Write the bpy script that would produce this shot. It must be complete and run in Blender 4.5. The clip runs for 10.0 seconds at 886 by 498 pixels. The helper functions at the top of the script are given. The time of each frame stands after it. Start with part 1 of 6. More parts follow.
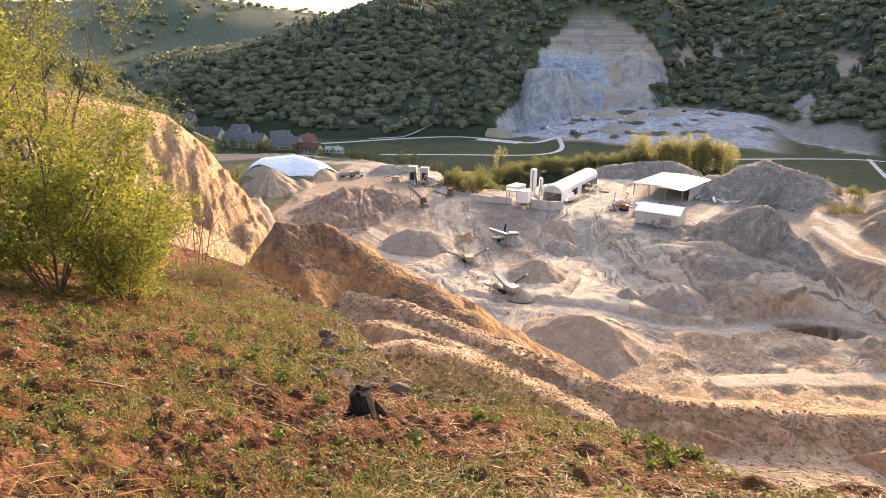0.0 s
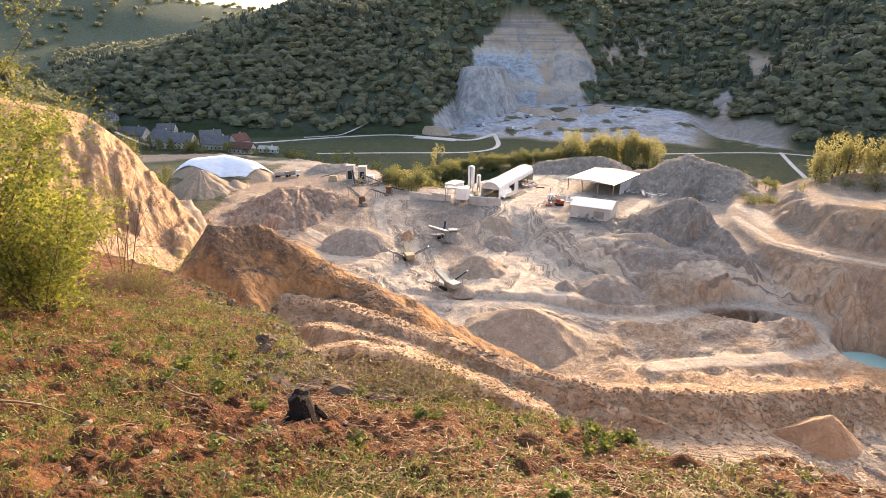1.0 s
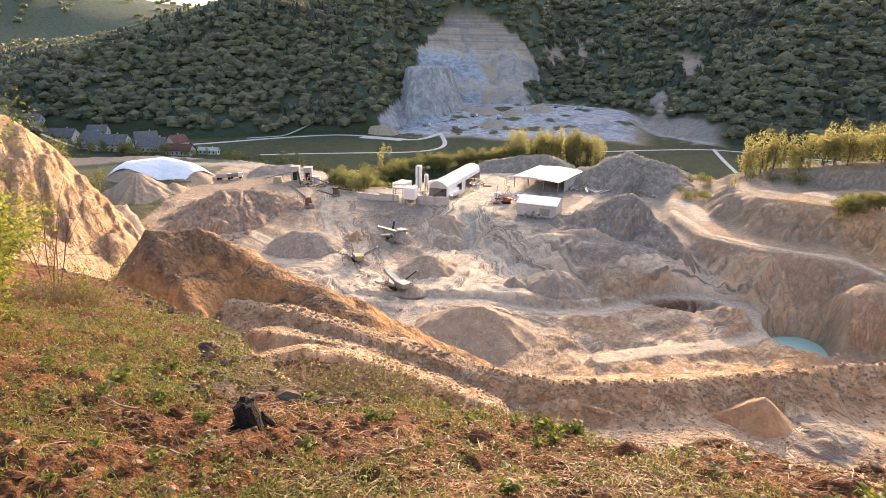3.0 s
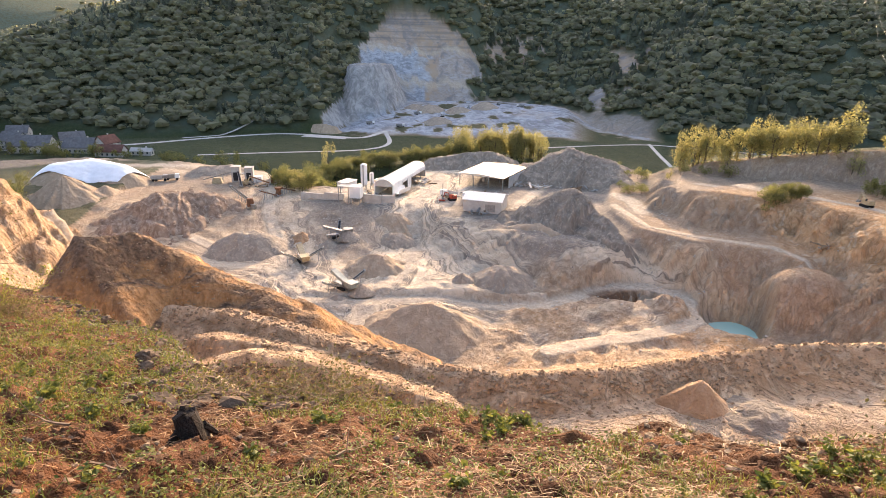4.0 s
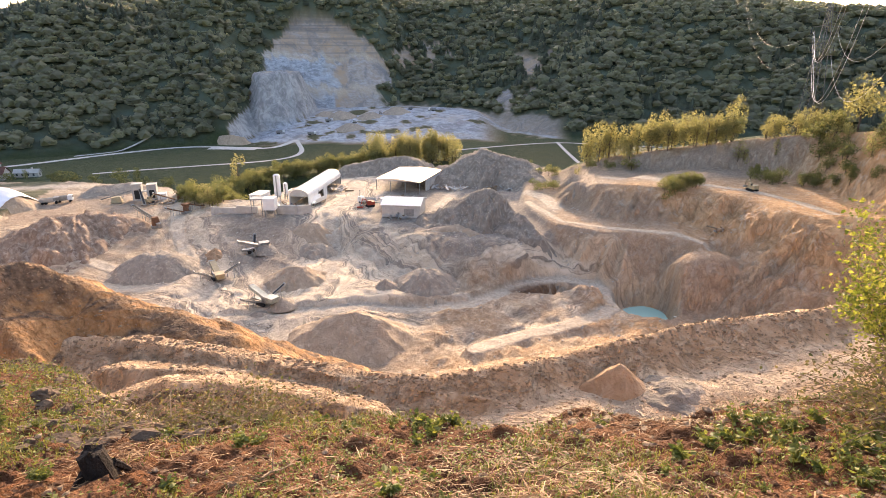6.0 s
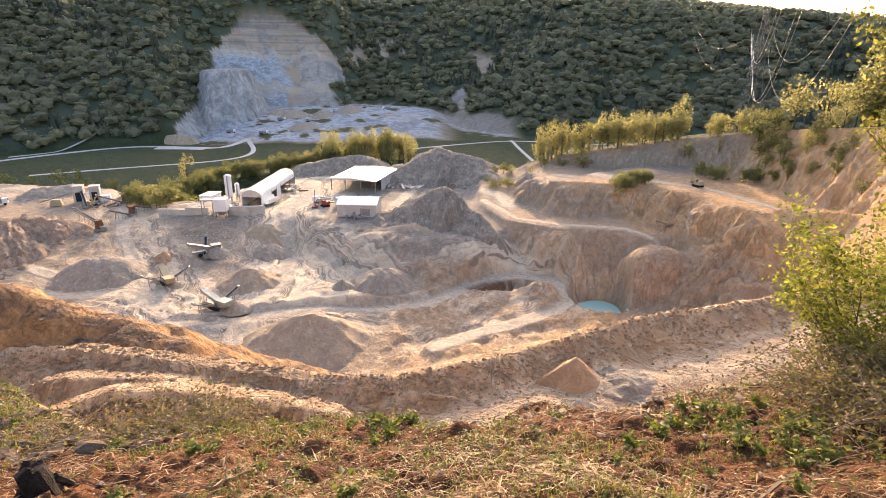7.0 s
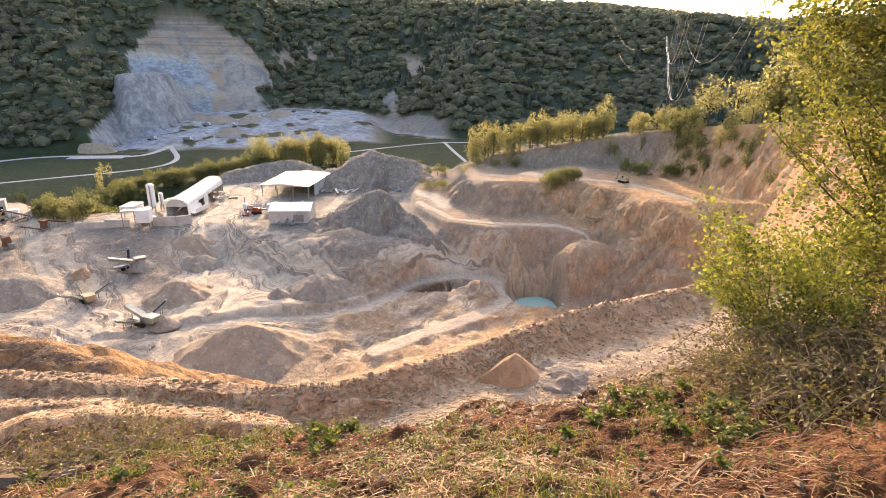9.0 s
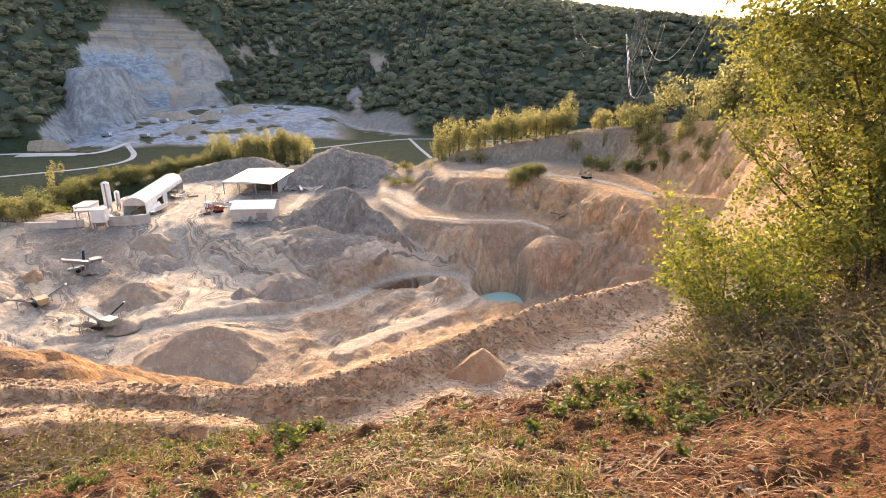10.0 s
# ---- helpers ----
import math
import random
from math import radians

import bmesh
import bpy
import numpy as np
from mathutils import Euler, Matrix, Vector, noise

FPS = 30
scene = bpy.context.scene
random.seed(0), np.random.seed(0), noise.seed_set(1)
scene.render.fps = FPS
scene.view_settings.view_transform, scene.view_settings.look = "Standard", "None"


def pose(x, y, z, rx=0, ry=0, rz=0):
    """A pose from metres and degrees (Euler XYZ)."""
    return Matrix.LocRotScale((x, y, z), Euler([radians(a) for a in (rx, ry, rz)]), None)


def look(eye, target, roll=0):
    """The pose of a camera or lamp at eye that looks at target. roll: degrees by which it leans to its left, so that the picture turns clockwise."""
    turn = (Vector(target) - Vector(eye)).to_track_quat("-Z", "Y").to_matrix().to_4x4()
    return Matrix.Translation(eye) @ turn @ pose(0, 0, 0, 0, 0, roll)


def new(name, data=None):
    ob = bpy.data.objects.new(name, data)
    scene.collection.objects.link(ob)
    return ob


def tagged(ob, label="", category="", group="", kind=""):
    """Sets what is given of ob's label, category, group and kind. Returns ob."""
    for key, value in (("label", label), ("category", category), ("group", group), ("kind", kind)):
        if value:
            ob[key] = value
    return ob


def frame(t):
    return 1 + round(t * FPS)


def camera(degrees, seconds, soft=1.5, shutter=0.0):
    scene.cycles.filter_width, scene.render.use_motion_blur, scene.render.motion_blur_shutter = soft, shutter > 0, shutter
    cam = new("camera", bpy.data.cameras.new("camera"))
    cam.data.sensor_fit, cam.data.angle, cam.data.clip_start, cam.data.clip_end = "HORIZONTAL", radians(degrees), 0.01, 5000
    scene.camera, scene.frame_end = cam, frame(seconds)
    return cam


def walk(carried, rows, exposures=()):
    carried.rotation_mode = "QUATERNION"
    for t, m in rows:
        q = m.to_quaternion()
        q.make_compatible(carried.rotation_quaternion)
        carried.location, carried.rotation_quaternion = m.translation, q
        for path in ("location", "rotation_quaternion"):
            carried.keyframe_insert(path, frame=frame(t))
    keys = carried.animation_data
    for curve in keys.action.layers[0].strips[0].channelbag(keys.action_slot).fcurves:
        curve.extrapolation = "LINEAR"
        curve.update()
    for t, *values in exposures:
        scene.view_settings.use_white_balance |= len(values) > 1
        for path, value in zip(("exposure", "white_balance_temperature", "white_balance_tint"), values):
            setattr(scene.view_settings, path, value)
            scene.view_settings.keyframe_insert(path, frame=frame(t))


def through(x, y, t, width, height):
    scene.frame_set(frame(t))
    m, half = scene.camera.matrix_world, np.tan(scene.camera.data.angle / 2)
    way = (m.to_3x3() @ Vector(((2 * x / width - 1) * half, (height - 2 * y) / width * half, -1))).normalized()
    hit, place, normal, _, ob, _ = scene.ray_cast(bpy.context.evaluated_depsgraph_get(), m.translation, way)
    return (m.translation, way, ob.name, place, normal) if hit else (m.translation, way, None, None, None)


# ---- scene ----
# A wide view over a quarry from the hillside above it. East of the view is +x, away is +y, the crushing yard lies at z = 0.
EYE_Z = 57.0
ARM = 0.36          # the camera swings round its holder at this radius

cam = camera(75.6, 10.0, soft=0.7)


def swing(turn, down, lean):
    """Camera pose: turned to the right, tipped down and leaning, in degrees."""
    a, b = radians(turn), radians(down)
    eye = Vector((ARM * math.sin(a), ARM * math.cos(a), EYE_Z))
    return look(eye, eye + Vector((math.sin(a) * math.cos(b), math.cos(a) * math.cos(b), -math.sin(b))), lean)


walk(cam, [
    (0.0, swing(-20.34, 19.28, 0.03)), (0.5, swing(-16.55, 19.62, 0.21)), (1.0, swing(-14.03, 19.46, 0.45)),
    (1.5, swing(-12.90, 19.76, 0.96)), (2.0, swing(-11.55, 19.66, 1.07)), (3.5, swing(-6.36, 19.51, 0.87)),
    (4.0, swing(-3.08, 19.59, 1.12)), (4.5, swing(0.0, 19.39, 0.96)), (5.0, swing(1.17, 19.36, 0.32)),
    (5.5, swing(2.98, 19.07, -0.02)), (7.0, swing(9.78, 19.18, 0.42)), (7.5, swing(11.75, 19.07, 0.62)),
    (8.0, swing(13.32, 19.21, 0.38)), (8.5, swing(14.67, 19.19, 0.23)), (9.0, swing(16.41, 18.93, 0.22)),
    (9.5, swing(18.20, 18.79, 0.27)), (10.0, swing(19.96, 19.25, 0.66)),
])

# ---- light: low afternoon sun ahead of the camera, over the wooded hill
SUN_AZ, SUN_EL = 10.0, 16.5
scene.view_settings.exposure = 2.0
scene.view_settings.use_white_balance = True
scene.view_settings.white_balance_temperature, scene.view_settings.white_balance_tint = 6750, 21.0
world = bpy.data.worlds.new("sky")
scene.world = world
world.use_nodes = True
wt = world.node_tree
sky = wt.nodes.new("ShaderNodeTexSky")
sky.sky_type, sky.sun_disc = "NISHITA", False
sky.sun_elevation, sky.sun_rotation = radians(SUN_EL), radians(SUN_AZ)
sky.air_density, sky.dust_density, sky.ozone_density = 1.1, 3.0, 1.0
wt.links.new(sky.outputs[0], wt.nodes["Background"].inputs[0])
wt.nodes["Background"].inputs[1].default_value = 0.15
sun = new("sun", bpy.data.lights.new("sun", "SUN"))
sun.data.energy, sun.data.angle, sun.data.color = 2.05, radians(0.6), (1.0, 0.765, 0.47)
toward = Vector((math.sin(radians(SUN_AZ)) * math.cos(radians(SUN_EL)), math.cos(radians(SUN_AZ)) * math.cos(radians(SUN_EL)), math.sin(radians(SUN_EL))))
sun.matrix_world = look((0, 0, 0), -toward)


# ---- materials
class Graph:
    """A small helper to write node materials."""

    def __init__(self, name, rough=0.9, metal=0.0):
        self.m = bpy.data.materials.new(name)
        self.m.use_nodes = True
        self.t = self.m.node_tree
        self.b = self.t.nodes["Principled BSDF"]
        self.b.inputs["Roughness"].default_value = rough
        self.b.inputs["Metallic"].default_value = metal
        self.b.inputs["Specular IOR Level"].default_value = 0.25

    def put(self, socket, value):
        if isinstance(value, bpy.types.NodeSocket):
            self.t.links.new(value, socket)
        elif isinstance(value, (tuple, list)) and len(value) == 3 and socket.type == "RGBA":
            socket.default_value = (*value, 1)
        else:
            socket.default_value = value

    def coord(self, scale=(1, 1, 1), kind="Object"):
        c = self.t.nodes.new("ShaderNodeTexCoord")
        n = self.t.nodes.new("ShaderNodeMapping")
        n.inputs["Scale"].default_value = scale
        self.t.links.new(c.outputs[kind], n.inputs["Vector"])
        return n.outputs[0]

    def noise(self, scale, detail=5, stretch=(1, 1, 1), rough=0.6, warp=0.0):
        n = self.t.nodes.new("ShaderNodeTexNoise")
        n.inputs["Scale"].default_value, n.inputs["Detail"].default_value = scale, detail
        n.inputs["Roughness"].default_value, n.inputs["Distortion"].default_value = rough, warp
        self.t.links.new(self.coord(stretch), n.inputs["Vector"])
        return n.outputs["Fac"]

    def spots(self, scale, stretch=(1, 1, 1), out="Distance"):
        n = self.t.nodes.new("ShaderNodeTexVoronoi")
        n.inputs["Scale"].default_value = scale
        self.t.links.new(self.coord(stretch), n.inputs["Vector"])
        return n.outputs[out]

    def wave(self, scale, stretch=(1, 1, 1), warp=3.0, detail=2):
        n = self.t.nodes.new("ShaderNodeTexWave")
        n.inputs["Scale"].default_value, n.inputs["Distortion"].default_value = scale, warp
        n.inputs["Detail"].default_value, n.inputs["Detail Scale"].default_value = detail, 1.0
        self.t.links.new(self.coord(stretch), n.inputs["Vector"])
        return n.outputs["Fac"]

    def span(self, value, lo, hi, a=0.0, b=1.0):
        n = self.t.nodes.new("ShaderNodeMapRange")
        self.put(n.inputs["Value"], value)
        for k, v in zip(("From Min", "From Max", "To Min", "To Max"), (lo, hi, a, b)):
            self.put(n.inputs[k], v)
        return n.outputs[0]

    def math(self, op, a, b=0.0):
        n = self.t.nodes.new("ShaderNodeMath")
        n.operation = op
        self.put(n.inputs[0], a), self.put(n.inputs[1], b)
        return n.outputs[0]

    def mix(self, fac, a, b, blend="MIX"):
        n = self.t.nodes.new("ShaderNodeMix")
        n.data_type, n.blend_type = "RGBA", blend
        self.put(n.inputs[0], fac), self.put(n.inputs[6], a), self.put(n.inputs[7], b)
        return n.outputs[2]

    def attr(self, name):
        n = self.t.nodes.new("ShaderNodeAttribute")
        n.attribute_name = name
        return n.outputs["Fac"]

    def island(self):
        return self.t.nodes.new("ShaderNodeNewGeometry").outputs["Random Per Island"]

    def each(self):
        return self.t.nodes.new("ShaderNodeObjectInfo").outputs["Random"]

    def bump(self, height, strength=0.5, distance=0.1, below=None):
        n = self.t.nodes.new("ShaderNodeBump")
        n.inputs["Strength"].default_value, n.inputs["Distance"].default_value = strength, distance
        self.put(n.inputs["Height"], height)
        if below is not None:
            self.t.links.new(below, n.inputs["Normal"])
        self.t.links.new(n.outputs[0], self.b.inputs["Normal"])
        return n.outputs[0]

    def done(self, colour, rough=None):
        self.put(self.b.inputs["Base Color"], colour)
        if rough is not None:
            self.put(self.b.inputs["Roughness"], rough)
        return self.m


def ground_material():
    g = Graph("ground_earth", 0.95)
    big, mid, fine = g.noise(0.05, 4), g.noise(0.45, 6), g.noise(6.0, 6)
    rill = g.noise(0.7, 5, (1, 1, 0.12), 0.65, 0.6)
    crack = g.math("MINIMUM", *(g.span(g.math("ABSOLUTE", g.math("SUBTRACT", g.noise(s, 4, (1, 1, 0.22), 0.6, w), 0.5)), 0.0, 0.035) for s, w in ((0.16, 1.5), (0.42, 0.9))))
    ochre = g.mix(g.span(mid, 0.32, 0.7), (0.38, 0.235, 0.13), (0.57, 0.39, 0.235))
    ochre = g.mix(g.span(rill, 0.5, 0.62), ochre, (0.60, 0.45, 0.30))
    # dark upright streaks stand in for shade in the faces' crevices
    ochre = g.mix(g.span(g.noise(0.5, 6, (1, 1, 0.2), 0.7, 1.2), 0.56, 0.66, 0, 0.4), ochre, (0.22, 0.14, 0.085))
    rust = g.mix(g.span(rill, 0.35, 0.7), (0.52, 0.285, 0.13), (0.70, 0.45, 0.24))
    rust = g.mix(g.span(g.noise(0.35, 5, (1, 1, 0.1), 0.6, 1.0), 0.54, 0.66, 0, 0.8), rust, (0.64, 0.50, 0.35))
    col = g.mix(g.math("MULTIPLY", g.attr("rust"), g.span(big, 0.3, 0.5, 0.5, 1.0)), ochre, rust)
    lime = g.mix(g.span(mid, 0.3, 0.7), (0.185, 0.158, 0.13), (0.30, 0.252, 0.205))
    lime = g.mix(g.span(rill, 0.55, 0.75), lime, (0.42, 0.345, 0.265))
    lime = g.mix(g.span(g.noise(0.13, 6, (1, 1, 1), 0.6, 2.5), 0.5, 0.62, 0, 0.7), lime, (0.20, 0.165, 0.125))
    lime = g.mix(g.span(g.noise(0.9, 4, (1, 0.45, 1), 0.5, 3.0), 0.56, 0.66, 0, 0.55), lime, (0.46, 0.38, 0.285))
    way = g.t.nodes.new("ShaderNodeCombineXYZ")
    g.put(way.inputs[0], g.math("ADD", g.attr("off"), g.span(g.noise(0.09, 2), 0.3, 0.7, -2.5, 2.5)))
    g.put(way.inputs[1], g.math("MULTIPLY", g.attr("gone"), 0.035))
    ruts = []
    for scale in (0.24, 0.6, 1.5):
        n = g.t.nodes.new("ShaderNodeTexNoise")
        n.inputs["Scale"].default_value, n.inputs["Detail"].default_value, n.inputs["Roughness"].default_value = scale, 2.0, 0.45
        g.put(n.inputs["Vector"], way.outputs[0])
        ruts.append(n.outputs["Fac"])
    lime = g.mix(g.math("MULTIPLY", g.attr("tracked"), g.span(ruts[0], 0.45, 0.51, 0, 1.0)), lime, (0.65, 0.53, 0.38))
    lime = g.mix(g.math("MULTIPLY", g.attr("tracked"), g.span(ruts[1], 0.40, 0.47, 0.8, 0)), lime, (0.21, 0.175, 0.135))
    lime = g.mix(g.math("MULTIPLY", g.attr("tracked"), g.span(ruts[2], 0.50, 0.56, 0, 0.7)), lime, (0.66, 0.54, 0.40))
    col = g.mix(g.attr("pale"), col, lime)
    track = g.noise(0.55, 5, (1, 1, 1), 0.6, 1.8)
    dust = g.mix(g.span(track, 0.35, 0.65), (0.34, 0.28, 0.21), (0.53, 0.44, 0.33))
    strata = g.noise(0.16, 7, (1, 1, 3.0), 0.65, 0.8)
    white = g.mix(g.span(strata, 0.35, 0.62), (0.23, 0.25, 0.275), (0.48, 0.515, 0.56))
    white = g.mix(g.span(g.noise(0.022, 4), 0.52, 0.62, 0, 0.6), white, (0.44, 0.385, 0.32))
    white = g.mix(g.span(g.noise(0.25, 5, (1, 1, 0.15)), 0.52, 0.7, 0, 0.6), white, (0.56, 0.60, 0.65))
    crag = g.mix(g.span(g.noise(0.14, 6, (1, 1, 0.6), 0.7, 1.0), 0.4, 0.6), (0.27, 0.26, 0.25), (0.52, 0.50, 0.47))
    white = g.mix(g.math("MULTIPLY", g.attr("crag"), 0.9), white, crag)
    white = g.mix(g.math("MULTIPLY", g.attr("tan"), g.span(g.noise(0.12, 5), 0.3, 0.6, 0.6, 1.0)), white, (0.46, 0.33, 0.22))
    white = g.mix(g.span(g.noise(0.055, 6, (1, 1, 0.5), 0.7, 1.0), 0.5, 0.6, 0, 0.65), white, (0.20, 0.20, 0.205))
    level = g.t.nodes.new("ShaderNodeSeparateXYZ")
    g.t.links.new(g.coord(), level.inputs[0])
    ledge = g.span(g.noise(0.05, 3, (0.12, 0.12, 7.0), 0.5), 0.47, 0.56, 0, 0.6)
    white = g.mix(g.math("MULTIPLY", ledge, g.span(level.outputs[2], 49, 56)), white, (0.22, 0.20, 0.18))
    # crack lines darkened: gully shade mixed into the colour, besides the bump
    col = g.mix(g.math("MULTIPLY", g.span(crack, 0.0, 0.8, 0.36, 0.0), g.span(mid, 0.36, 0.55)), col, (0.15, 0.10, 0.065))
    col = g.mix(g.attr("white"), col, white)
    col = g.mix(g.math("MULTIPLY", g.attr("road"), g.span(g.noise(0.35, 5, (1, 1, 1), 0.65, 1.5), 0.36, 0.5, 0.6, 1.0)), col, dust)
    soil = g.mix(g.span(g.noise(2.2, 6), 0.3, 0.7), (0.046, 0.017, 0.006), (0.165, 0.064, 0.02))
    soil = g.mix(g.span(g.noise(14.0, 5), 0.55, 0.72, 0, 0.8), soil, (0.06, 0.026, 0.013))
    soil = g.mix(g.span(g.spots(11.0), 0.0, 0.2, 0.5, 0.0), soil, (0.23, 0.125, 0.062))
    soil = g.mix(g.span(g.noise(0.8, 3), 0.5, 0.62, 0, 0.5), soil, (0.20, 0.092, 0.038))
    col = g.mix(g.attr("soil"), col, soil)
    turf = g.mix(g.span(g.noise(0.35, 6), 0.35, 0.7), (0.032, 0.048, 0.018), (0.062, 0.078, 0.03))
    col = g.mix(g.attr("grass"), col, turf)
    litter = g.mix(g.span(g.noise(0.2, 4), 0.3, 0.7), (0.06, 0.07, 0.04), (0.11, 0.12, 0.07))
    # bluish spots carry the haze of the distant hills in the ground colour
    litter = g.mix(g.span(g.spots(0.11), 0.15, 0.75), (0.085, 0.115, 0.085), litter)
    col = g.mix(g.attr("wood"), col, litter)
    bare = g.math("SUBTRACT", 1.0, g.math("MAXIMUM", g.math("MULTIPLY", g.attr("pale"), 0.75), g.math("MAXIMUM", g.attr("soil"), g.attr("road"))))
    one = g.bump(g.math("ADD", g.math("MULTIPLY", g.math("ADD", rill, g.math("MULTIPLY", crack, 0.3)), bare), g.math("MULTIPLY", mid, 0.5)), 0.9, 1.2)
    g.bump(g.math("ADD", fine, g.math("MULTIPLY", g.noise(22.0, 4), 0.4)), 1.0, 0.14, one)
    return g.done(col)


GROUND = ground_material()


# ---- the lie of the land, as a height over the plan
def lattice(ix, iy, seed):
    h = np.sin(ix * 127.1 + iy * 311.7 + seed * 74.7) * 43758.5453
    return h - np.floor(h)


def value_noise(x, y, seed=0):
    ix, iy = np.floor(x), np.floor(y)
    fx, fy = x - ix, y - iy
    fx, fy = fx * fx * (3 - 2 * fx), fy * fy * (3 - 2 * fy)
    a, b = lattice(ix, iy, seed), lattice(ix + 1, iy, seed)
    c, d = lattice(ix, iy + 1, seed), lattice(ix + 1, iy + 1, seed)
    return (a + (b - a) * fx) * (1 - fy) + (c + (d - c) * fx) * fy - 0.5


def fbm(x, y, size, octaves=4, seed=0):
    total, amp = 0.0, 1.0
    for k in range(octaves):
        total = total + amp * value_noise(x / size + 17.3 * k, y / size - 9.1 * k, seed + k)
        size, amp = size * 0.48, amp * 0.5
    return total


def smooth(t, lo, hi):
    t = np.clip((t - lo) / (hi - lo), 0, 1)
    return t * t * (3 - 2 * t)


def along(X, Y, line, run=False):
    """Distance to a line of (x, y, z) points, the line's height there, and the side (positive to the right of its run);
    with run also the way gone along the line."""
    best = np.full(X.shape, 1e9)
    height, side, gone, total = np.zeros(X.shape), np.ones(X.shape), np.zeros(X.shape), 0.0
    for (x0, y0, z0), (x1, y1, z1) in zip(line, line[1:]):
        dx, dy = x1 - x0, y1 - y0
        n = dx * dx + dy * dy
        s = np.clip(((X - x0) * dx + (Y - y0) * dy) / n, 0, 1)
        px, py = X - x0 - s * dx, Y - y0 - s * dy
        d = np.hypot(px, py)
        cross = (X - x0) * dy - (Y - y0) * dx
        near = d < best - 1e-6
        best = np.where(near, d, best)
        height = np.where(near, z0 + s * (z1 - z0), height)
        side = np.where(near, np.sign(cross), side)
        if run:
            gone = np.where(near, total + s * math.sqrt(n), gone)
            total += math.sqrt(n)
    return (best, height, side, gone) if run else (best, height, side)


def ribs(gone, d, width, seed):
    """Gullies and buttresses that run straight down a cut face, sharper at their crests."""
    a = fbm(gone + 0.15 * d, d * 0.12, width, 4, seed)
    return 0.5 - 2.0 * np.abs(a) + 0.5 * fbm(gone, d, width * 0.5, 3, seed + 5)


def smax(a, b, k=1.0):
    h = np.clip(0.5 + 0.5 * (a - b) / k, 0, 1)
    return b + (a - b) * h + k * h * (1 - h)


# Lines of the plan, from the left round to the right (x, y, z)
CREST = [(-90, 40, 50), (-50, 34, 46), (-30, 28, 44), (-21, 24.2, 44.6), (-12.5, 17.1, 47.7), (-9.3, 14.7, 48.8), (-5.8, 10.1, 50.8),
         (-4, 7.3, 52.1), (-2.2, 7.4, 52.0), (-0.6, 7.6, 51.9), (0.2, 7.3, 52), (1, 6.6, 52.3), (1.7, 6.5, 52.4), (2.3, 6.9, 52.2), (3.6, 6.3, 52.4), (5.4, 6.3, 52.5), (9, 7.2, 52), (30, 8, 53), (70, 0, 56)]
RIM = [(-175, 40, 54), (-160, 86, 51), (-148, 112, 45.5), (-141, 138, 38), (-139, 149, 28), (-137, 160, 12), (-140, 178, -6)]
LEFT_RIM = [(-160, 86, 51), (-110, 66, 47), (-75, 52, 43), (-50, 42, 39), (-36, 40, 36)]
BERM = [(-60, 46, 35), (-36, 42, 35.6), (-20.6, 42.1, 35.6), (-14.8, 40.7, 35.2), (-7.7, 38, 35), (-1.2, 35.6, 35), (2.7, 34.8, 35), (7.8, 35.8, 35),
        (15.5, 38, 35), (24, 40.8, 35), (33.7, 42.4, 35), (42, 44, 35), (70, 50, 35), (100, 62, 34),
        (124, 90, 28), (128, 120, 18), (119, 141, 14)]
FURROW = [(-16.6, 31.4, 36.4), (-14.6, 32.6, 36.6), (-11.5, 33.2, 36.1), (-6.8, 32.4, 35.4), (-2.5, 31.2, 34.9)]
FURROW_TWO = [(-20, 40.6, 36.0), (-14, 38.6, 35.8), (-8, 36.6, 35.5), (-1, 34.2, 35.0), (5, 32.8, 34.6)]
FURROW_THREE = [(-19, 36.4, 36.3), (-13, 36.0, 35.9), (-8, 34.6, 35.5), (-3, 33.0, 35.0)]
YARD_STEP = [(-240, 120, 0), (-150, 205, 0), (-110, 212, 0), (-70, 214, 0), (-45, 208, 0), (-22, 206, 0), (-4, 193, 0), (10, 178, 0), (20, 171, 0),
             (36, 169, 0), (60, 190, 0), (110, 240, 0)]
YARD_BACK = [(-330, 250, 0), (-210, 296, 0), (-150, 292, 0), (-104, 276, 0), (-84, 248, 0), (-58, 236, 0), (-47, 250, 0), (-32, 284, 0), (10, 294, 0),
             (60, 300, 0), (110, 262, 0), (170, 240, 0)]
BENCH = [(60, 250, 4), (50, 206, 2), (54, 180, 2.5), (66, 168, 3), (84, 158, 4), (90, 151, 3.2), (95, 146, -2), (100, 138, -8), (104, 116, -12)]
NOSE = [(92, 250, 9), (78, 222, 10), (74, 197, 12), (82, 190, 13), (92, 184, 13), (104, 176, 13.5), (112, 164, 14), (113, 148, 14), (119, 136, 14)]
TREE_RIDGE = [(58, 275, -9), (78, 252, 6), (96, 243, 13), (116, 229, 18.5), (141, 210, 25), (153, 193, 29.5), (153, 164, 34), (148, 125, 40),
              (130, 80, 48), (100, 20, 57)]
LOOP = [(-45, 139, -8.5), (-25, 142, -9), (-10, 145, -9.3), (5.5, 142.5, -10), (21, 145, -10), (33, 153, -10), (42, 159, -10), (51, 161, -10), (59, 157, -10),
        (62.9, 149, -10.2), (61.5, 141, -10.4), (55, 136, -10.4), (40.5, 128.5, -9.8), (29.4, 123, -8.6), (18, 115, -7)]
HEDGE_BANK = [(-82, 246, -5.5), (-79, 270, -6), (-67, 292, -5.5), (-50, 306, -5), (-31, 314, -4), (-14, 322, -3), (10, 328, -1.5), (36, 320, -2)]
